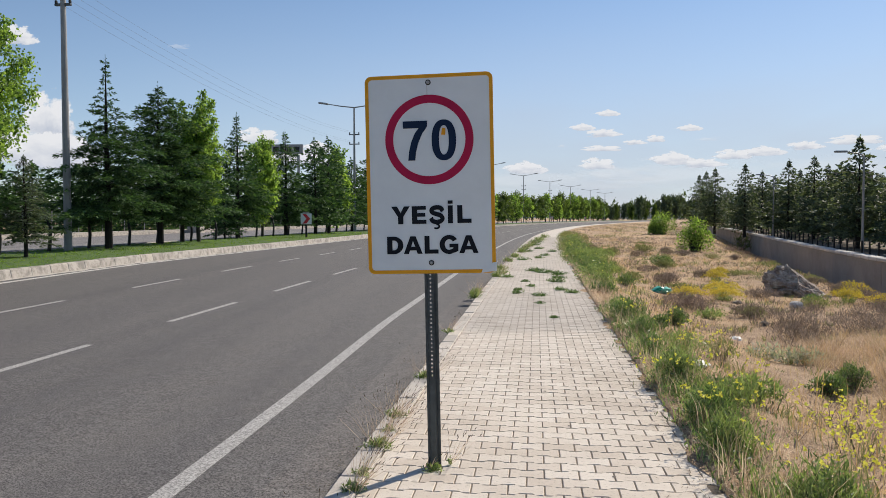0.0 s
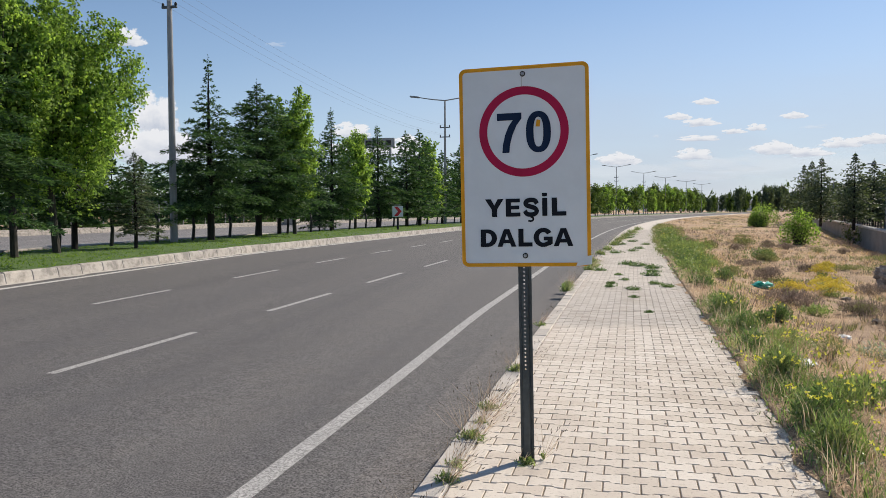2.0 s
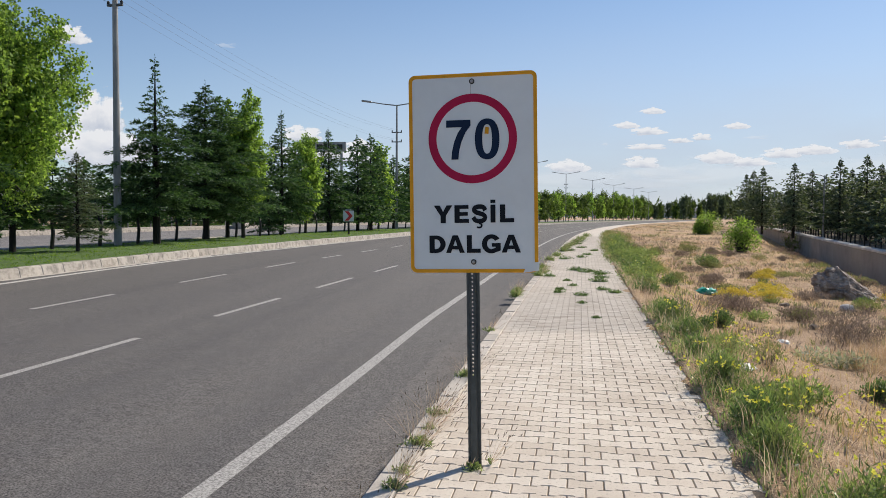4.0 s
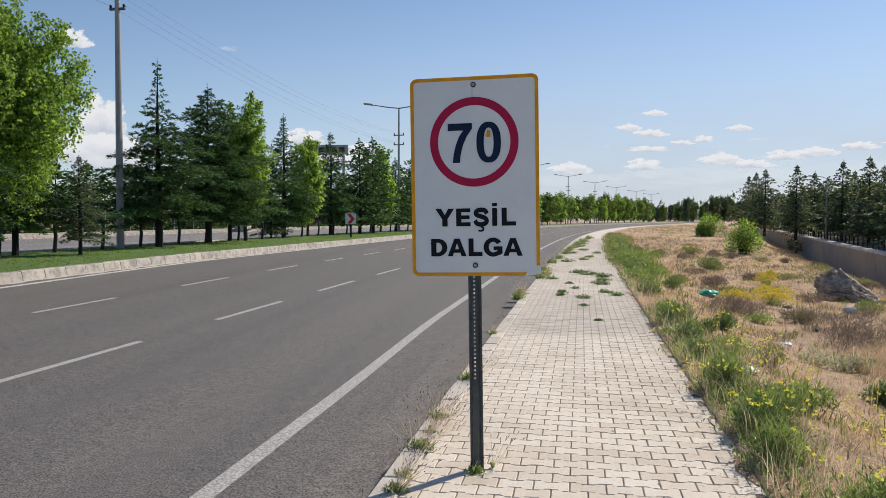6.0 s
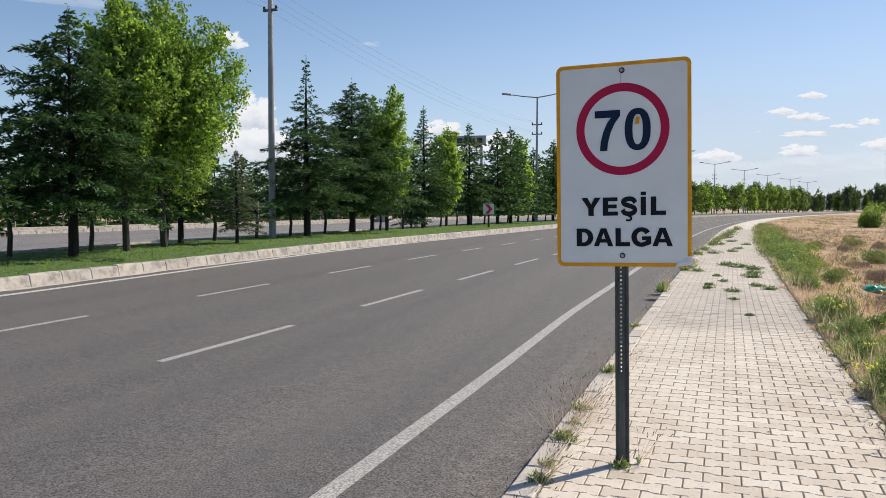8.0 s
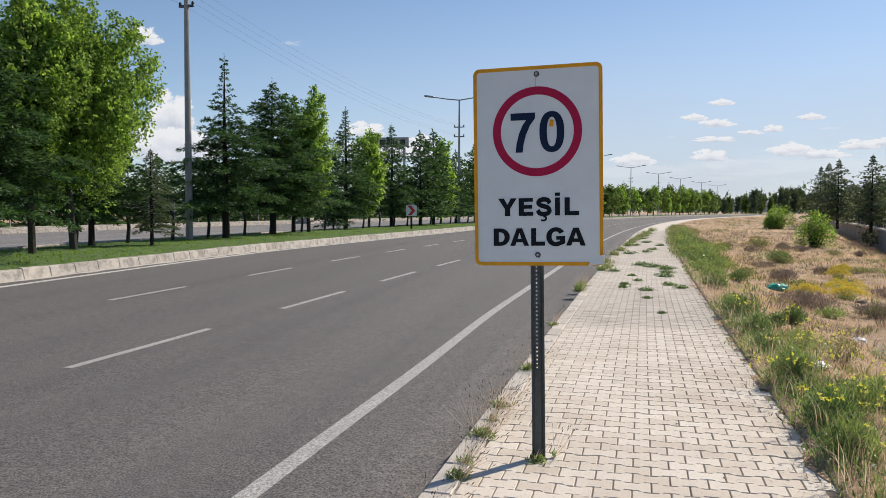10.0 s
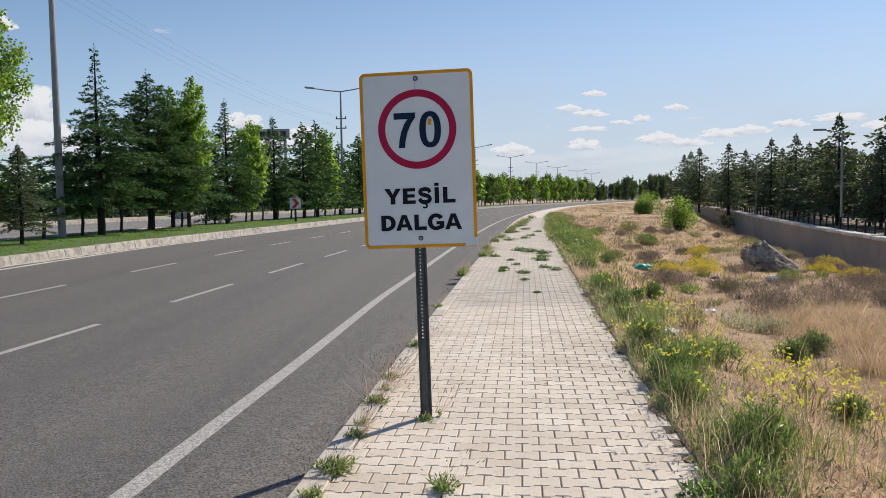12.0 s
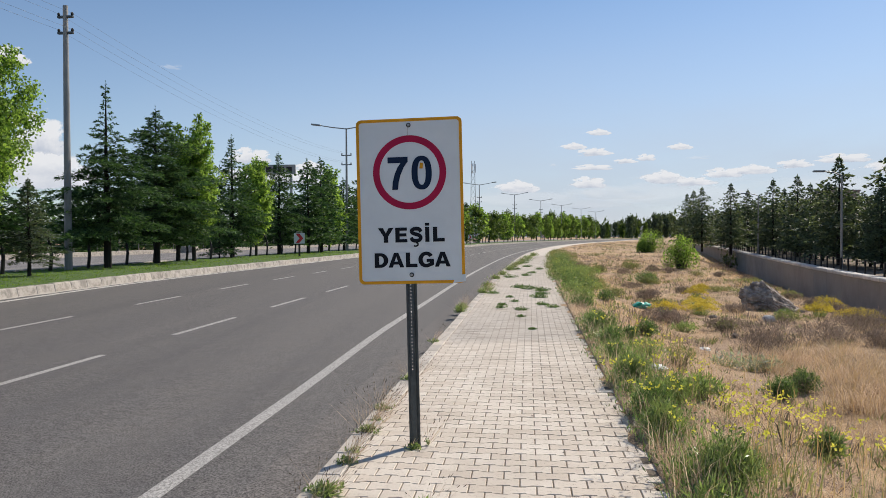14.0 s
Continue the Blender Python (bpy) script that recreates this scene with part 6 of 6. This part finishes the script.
        part("seed_stalks", np_mesh("seed_stalks", *blades(q * np.cos(a), q * np.sin(a), np.zeros(n), 7, h * 1.05, 0.25, 0.0022, 0.9), DRY), DRY, s)
    # leafy bushes by the wall
    for x, y, r, h in ((15.7, 55.0, 1.05, 2.3), (22.0, 92.0, 1.5, 2.6), (21.0, 91.0, 0.9, 1.5)):
        shrub("leafy_bush", x, y, r, h, LEAF, 0.17, 2200, "leafy bright green bush growing near the wall", "wall bushes", LEAFY_BARK)
    shrub("leafy_bush", 26.4, 77.0, 0.8, 2.1, LEAF_DARK, 0.16, 700, "narrow dark green bush against the wall", "wall bushes", LEAFY_BARK)


def build_kerb_weeds():
    for x, y, r, h, c, s, tall in ((-0.24, 6.62, 0.14, 0.13, 60, 40, 0.34), (-0.37, 5.16, 0.13, 0.10, 70, 40, 0.34), (-0.40, 4.37, 0.14, 0.10, 80, 46, 0.34), (-0.42, 3.80, 0.09, 0.08, 40, 24, 0.26),
                                   (-0.43, 3.53, 0.11, 0.09, 60, 30, 0.26), (-0.47, 2.90, 0.16, 0.13, 110, 24, 0.22), (-0.51, 2.50, 0.11, 0.09, 60, 16, 0.2), (-0.37, 4.75, 0.09, 0.07, 40, 40, 0.32),
                                   (0.17, 2.61, 0.11, 0.14, 60, 8, 0.2), (0.0, 3.93, 0.09, 0.05, 50, 6, 0.1), (0.10, 4.02, 0.03, 0.1, 12, 10, 0.22), (-0.12, 9.6, 0.13, 0.1, 40, 20, 0.3), (0.2, 14.1, 0.2, 0.28, 110, 40, 0.45),
                                   (0.25, 15.0, 0.2, 0.25, 90, 30, 0.45), (0.75, 19.4, 0.25, 0.25, 90, 30, 0.45), (0.9, 20.6, 0.3, 0.25, 90, 30, 0.4), (0.95, 22.4, 0.3, 0.25, 90, 30, 0.4), (1.3, 26.5, 0.35, 0.3, 90, 30, 0.4),
                                   (1.7, 29.6, 0.35, 0.3, 90, 30, 0.5), (2.2, 34.0, 0.4, 0.4, 90, 30, 0.5), (2.6, 37.5, 0.4, 0.4, 90, 30, 0.5), (3.0, 41.0, 0.5, 0.4, 90, 30, 0.5), (3.6, 46.0, 0.5, 0.45, 90, 30, 0.5), (4.4, 52.0, 0.6, 0.5, 90, 30, 0.5), (5.4, 60.0, 0.6, 0.5, 90, 30, 0.5)):
        rosette(x, y, r * 0.8, h * 0.8, c * 2, int(s * 1.7), tall)
    for x, y, r in ((1.49, 14.61, 0.17), (1.06, 15.11, 0.15), (1.13, 15.8, 0.14), (2.16, 17.95, 0.26), (2.02, 15.82, 0.18), (2.21, 15.25, 0.18), (2.13, 21.13, 0.32), (2.45, 20.32, 0.3), (1.9, 21.8, 0.3), (2.3, 19.0, 0.25), (3.48, 43.3, 0.4), (2.5, 34.67, 0.35),
                    (1.04, 19.41, 0.2), (1.41, 18.03, 0.12), (3.66, 34.73, 0.25), (1.47, 16.7, 0.12), (1.44, 11.2, 0.09), (1.38, 13.22, 0.1), (1.9, 27.68, 0.3), (2.0, 7.65, 0.06), (2.6, 29.0, 0.25), (3.0, 31.0, 0.25), (3.3, 38.0, 0.3), (4.0, 48.0, 0.4)):
        rosette(x, y, r, r * 0.5, 150, 0, 0)


def build_lawn():
    n = 12000
    y = 6 + 55 * VR.random(n) ** 1.3
    d = OPP_R + 0.1 + (KERB_L - 0.25 - OPP_R - 0.1) * VR.random(n) ** 0.7
    x = edge(y) + d
    z = z_median(y) - 0.02 + 0.10 * smooth(0, 1.6, KERB_L - 0.2 - d) * smooth(0, 1.6, d - OPP_R)
    stuff("median_lawn", blades(x, y, z, 3, VR.uniform(0.03, 0.08, n), 0.12, 0.014, 1.1), TURF, "mown green lawn of the grass median", "grass")


def build_boulder():
    bm = bmesh.new()
    bmesh.ops.create_icosphere(bm, subdivisions=6, radius=1.0)
    rc = random.Random(8)
    cuts = []
    for k in range(26):
        v = Vector((rc.gauss(0, 1), rc.gauss(0, 1), rc.gauss(0, 0.9))).normalized()
        cuts.append((v, rc.uniform(0.66, 0.9)))
    cuts.append((Vector((0.34, -0.30, 0.9)).normalized(), 0.46))
    cuts.append((Vector((0.1, -0.75, 0.6)).normalized(), 0.62))
    cuts.append((Vector((-0.85, -0.3, 0.3)).normalized(), 0.72))
    for v in bm.verts:
        c = v.co.copy()
        for nrm, dist in cuts:
            over = v.co.dot(nrm) - dist
            if over > 0:
                v.co -= nrm * over
        v.co *= 1 + 0.10 * noise.noise(c * 2.2 + Vector((4, 1, 2))) + 0.11 * noise.noise(c * 5.0) + 0.06 * noise.noise(c * 13.0) - 0.14 * abs(noise.noise(Vector((c.x * 2.0 + c.z, c.y * 2.0, c.z * 6.0)))) - 0.12 * abs(noise.noise(Vector((c.x * 6.0, c.y * 5.0, c.z * 9.0))))
    bmesh.ops.scale(bm, vec=(1.33, 0.95, 0.92), verts=bm.verts)
    ob = new("boulder", bm_mesh("boulder", bm, mat_rock()))
    ob.matrix_world = pose(10.2, 23.7, -0.76, 0, 20, 8)
    tagged(ob, "large craggy grey-brown boulder lying on the waste ground", "rock")
    rr = random.Random(31)
    for k, (x, y, s) in enumerate(((8.65, 19.9, 0.2), (10.9, 23.2, 0.16), (6.4, 16.0, 0.12), (2.4, 10.05, 0.09), (7.2, 20.2, 0.13), (8.8, 26.5, 0.2))):
        bm = bmesh.new()
        bmesh.ops.create_icosphere(bm, subdivisions=2, radius=1.0)
        for v in bm.verts:
            v.co *= 1 + 0.3 * noise.noise(v.co * 1.6 + Vector((k * 3.0, 0, 1)))
        bmesh.ops.scale(bm, vec=(s, s * 0.75, s * 0.5), verts=bm.verts)
        so = new("stone", bm_mesh("stone", bm, COPING if k in (0, 3) else STONE_M))
        so.matrix_world = pose(x, y, float(ground_z(x, y)) + s * 0.22, rr.uniform(-15, 15), rr.uniform(-15, 25), rr.uniform(0, 360))
        tagged(so, "pale angular stone lying on dry ground", "stone", "loose stones")


STONE_M = mat_plain("field_stone", (0.30, 0.26, 0.22), 0.9, 0, 0.25, 14.0, 0.4)


def crumpled(name, x, y, r, h, material, label, category, seed):
    bm = bmesh.new()
    bmesh.ops.create_icosphere(bm, subdivisions=3, radius=1.0)
    for v in bm.verts:
        c = v.co.copy()
        v.co = c * (1 + 0.45 * noise.noise(c * 2.2 + Vector((seed, 2, 3))) + 0.2 * noise.noise(c * 6 + Vector((seed, 0, 0))))
    bmesh.ops.scale(bm, vec=(r, r * 0.7, h), verts=bm.verts)
    ob = new(name, bm_mesh(name, bm, material))
    ob.matrix_world = pose(x, y, float(ground_z(x, y)) + h * 0.6, 0, 0, seed * 40)
    return tagged(ob, label, category)


def build_litter():
    green = mat_plain("green_plastic", (0.015, 0.40, 0.28), 0.35, 0, 0.25, 6.0, 0.1)
    white = mat_plain("white_plastic", (0.7, 0.7, 0.68), 0.5, 0, 0.08, 6.0, 0.1)
    crumpled("plastic_bag", 5.75, 22.5, 0.34, 0.13, green, "crumpled turquoise green plastic bag on the dry grass", "bag", 1.0)
    crumpled("plastic_scrap", 5.0, 13.6, 0.17, 0.04, white, "white plastic scrap lying in the dry grass", "litter", 2.0)
    crumpled("paper_scrap", 2.65, 7.75, 0.16, 0.03, white, "flattened pale scrap beside the weeds", "litter", 3.0)
    crumpled("paper_scrap", 5.2, 6.9, 0.07, 0.03, white, "small white scrap in the stubble", "litter", 4.0)
    rr = random.Random(3)
    for k in range(10):
        y = rr.uniform(3, 16)
        ob = new("dry_leaf", bm_mesh("dry_leaf", prism([(-0.012, 0), (0, 0.004), (0.013, 0.001), (0.002, 0.006)], -0.008, 0.008), STONE_M))
        ob.matrix_world = pose(float(edge(y)) + rr.uniform(1.4, 3.2), y, 0.002, 0, 0, rr.uniform(0, 360))
        tagged(ob, "small dark scrap on the pavement blocks", "litter", "pavement scraps")


# ---- fences, chevrons, far structures ----
def build_median_fence():
    pts = [(0, 0, -0.1), (0.05, 0, 0.3), (0.08, 0, 0.6), (0.05, 0, 0.9), (-0.04, 0, 1.2), (-0.17, 0, 1.45)]
    me = bm_mesh("curved_post", tube(pts, [0.065, 0.062, 0.058, 0.052, 0.045, 0.035], 8), BLACK_IRON)
    spots = [(-15.15, 14.4), (-14.7, 16.67), (-14.76, 20.03), (-14.5, 22.32), (-14.2, 24.6), (-14.1, 27.07), (-14.2, 30.55), (-14.0, 32.9)]
    y = 35.6
    while y < 150:
        x, yy, _ = frame_at(-14.4, y)
        spots.append((x, yy))
        y += 2.75
    for x, y in spots:
        ob = new("curved_post", me)
        ob.matrix_world = pose(x, y, float(z_median(y)), 0, 0, -6)
        tagged(ob, "black curved iron post standing in the grass median", "post", "curved posts")
    fence = empty_thing("wire_fence", 0, 0, 0, "wire fence with grey posts beyond the far carriageway", "fence")
    pm = bm_mesh("fence_post", box(-0.03, 0.03, -0.03, 0.03, -0.3, 1.75, 0.004), GALV)
    ys = np.arange(4, 180, 3.0)
    for y in ys:
        x, yy, _ = frame_at(OPP_L - 1.0, y)
        ob = new("fence_post", pm)
        ob.parent = fence
        ob.matrix_basis = pose(x, yy, float(z_median(yy)) + 0.3)
    for z in np.linspace(0.35, 1.65, 7):
        pts = [(float(edge(y)) + OPP_L - 1.0, y, float(z_median(y)) + 0.3 + z) for y in ys]
        part("wire", tube(pts, [0.008] * len(pts), 4), GALV, fence)
    pts = [(float(edge(y)) + OPP_L - 0.35, y) for y in np.arange(0, 200, 4.0)]
    bm = bmesh.new()
    prev = None
    for x, y in pts:
        z = float(z_median(y))
        ring = [bm.verts.new(p) for p in ((x + 0.1, y, z - 0.3), (x + 0.1, y, z + 0.16), (x - 0.6, y, z + 0.18), (x - 0.6, y, z - 0.3))]
        if prev:
            for k in range(4):
                bm.faces.new((prev[k], prev[(k + 1) % 4], ring[(k + 1) % 4], ring[k]))
        prev = ring
    tagged(new("far_verge_wall", bm_mesh("far_verge_wall", bm, KERB)), "low pale concrete verge wall beyond the far carriageway", "wall", kind="structure")


def build_chevron(x, y, rz, s=1.0):
    c = empty_thing("chevron_sign", x, y, float(z_median(y)) + 0.03, "white bend marker with a red chevron on a dark post", "traffic sign", "chevron signs", rz)
    part("post", box(-0.06, 0.06, -0.03, 0.03, -0.2, 1.45, 0.01), BLACK_IRON, c)
    pl = part("panel", box(-0.32, 0.32, -0.05, -0.035, 0.80, 1.44, 0.004), SIGN_WHITE, c)
    part("red_chevron", prism([(-0.22, 0.84), (0.0, 0.84), (0.24, 1.12), (0.0, 1.40), (-0.22, 1.40), (0.02, 1.12)], -0.056, -0.0515), SIGN_RED_BRIGHT, pl)
    part("top_bracket", box(-0.2, 0.16, -0.12, 0.02, 1.47, 1.52, 0.01), GALV, c)


SIGN_RED_BRIGHT = mat_plain("chevron_red", (0.62, 0.02, 0.03), 0.45, 0, 0.1, 8.0, 0.03)


def build_far_structures():
    panel = mat_plain("billboard_grey", (0.30, 0.31, 0.32), 0.6, 0, 0.15, 0.6, 0)
    bb = empty_thing("billboard", -27.9, 110.0, 0.3, "large grey billboard with dark illegible lettering", "billboard")
    part("panel", box(-4.4, 2.9, -0.2, 0.2, 10.5, 11.9, 0.03), panel, bb)
    for sx in (-2.2, 2.2):
        part("leg", tube([(sx, 0.1, -0.4), (sx, 0.1, 10.4)], [0.22, 0.2], 10), GALV, bb)
    for k, (x, w) in enumerate(((-3.3, 0.8), (-2.1, 0.8), (-1.0, 0.8), (-0.1, 0.5), (0.9, 0.7), (2.0, 0.8))):
        part("letter_bar", box(x - w / 2, x + w / 2, -0.25, -0.204, 10.85, 11.55, 0), BLACK_IRON, bb)
    bl = empty_thing("building", 101.8, 215.0, -0.5, "dark grey block-shaped building above the plantation", "building")
    wallm = mat_plain("building_render", (0.16, 0.15, 0.15), 0.85, 0, 0.2, 0.3, 0.1)
    part("wall", box(-3.6, 5.7, 0, 7, 0, 14.0, 0.05), wallm, bl)
    part("roof", box(-3.8, 5.9, -0.2, 7.2, 14.0, 14.5, 0.05), wallm, bl)
    for i in range(3):
        for j in range(3):
            w = part("window", box(-2.6 + i * 2.9, -1.2 + i * 2.9, -0.12, -0.02, 3.0 + j * 3.6, 4.6 + j * 3.6, 0.02), BLACK_IRON, bl)
            part("sill", box(-2.7 + i * 2.9, -1.1 + i * 2.9, -0.25, -0.13, 2.9 + j * 3.6, 2.98 + j * 3.6), wallm, w)
    mast = empty_thing("radio_mast", 1.2, 230.0, 0.0, "slim lattice radio mast with antennas near its top", "mast")
    for sx, sy in ((-1, -1), (1, -1), (1, 1), (-1, 1)):
        part("leg", tube([(sx * 0.95, sy * 0.95, 0), (sx * 0.45, sy * 0.45, 24.2)], [0.09, 0.07], 5), GALV, mast)
    for k in range(12):
        z0, z1 = k * 2.0, k * 2.0 + 2.0
        r0, r1 = 0.95 - 0.5 * z0 / 24.2, 0.95 - 0.5 * z1 / 24.2
        for face in range(2):
            sgn = 1 if (k + face) % 2 else -1
            a, b = ((sgn * r0, -r0 + 2 * r0 * face, z0), (-sgn * r1, -r1 + 2 * r1 * face, z1))
            part("brace", tube([a, b], [0.05, 0.05], 4), GALV, mast)
    for a in (0, 120, 240):
        part("antenna", box(0.55, 0.8, -0.18, 0.18, 20.8, 23.4, 0.04), SIGN_WHITE, mast).rotation_euler = (0, 0, radians(a))
    lp = empty_thing("lamp_post", -26.0, 70.0, 0.2, "white lamp post on a concrete block beside the far carriageway", "street lamp")
    part("pole", tube([(0, 0, 0.5), (0, 0, 5), (0, 0, 9)], [0.22, 0.16, 0.1], 10), SIGN_WHITE, lp)
    part("block", box(-0.6, 0.6, -0.6, 0.6, -0.1, 0.6, 0.03), KERB, lp)
    part("arm", tube([(0, 0, 8.9), (0.9, 0, 9.3), (1.9, 0, 9.4)], [0.08, 0.06, 0.05], 8), SIGN_WHITE, lp)
    for k, (az, r, w, h) in enumerate(((12.1, 900, 26, 12), (12.9, 950, 18, 13), (11.4, 980, 40, 10), (7.2, 900, 20, 11), (13.8, 1000, 30, 11))):
        a = radians(az)
        fb = empty_thing("building", r * math.sin(a), r * math.cos(a), -2.0, "far hazy apartment building on the skyline", "building", "skyline buildings")
        part("wall", box(-w / 2, w / 2, 0, 14, 0, h), FAR_WALL, fb)
        part("roof", box(-w / 2 - 0.4, w / 2 + 0.4, -0.4, 14.4, h, h + 0.8), FAR_WALL, fb)


FAR_WALL = mat_plain("far_building_render", (0.42, 0.42, 0.43), 0.9, 0, 0.15, 0.05, 0)

build_boulder()
build_litter()
build_median_fence()
build_chevron(-9.9, 44.5, 8)
for cy in (118.0, 196.0, 250.0):
    build_chevron(*frame_at(-11.6, cy)[:2], 8)
build_far_structures()
build_lawn()
build_field_cover()
build_roadside_weeds()
build_shrubs()
build_kerb_weeds()
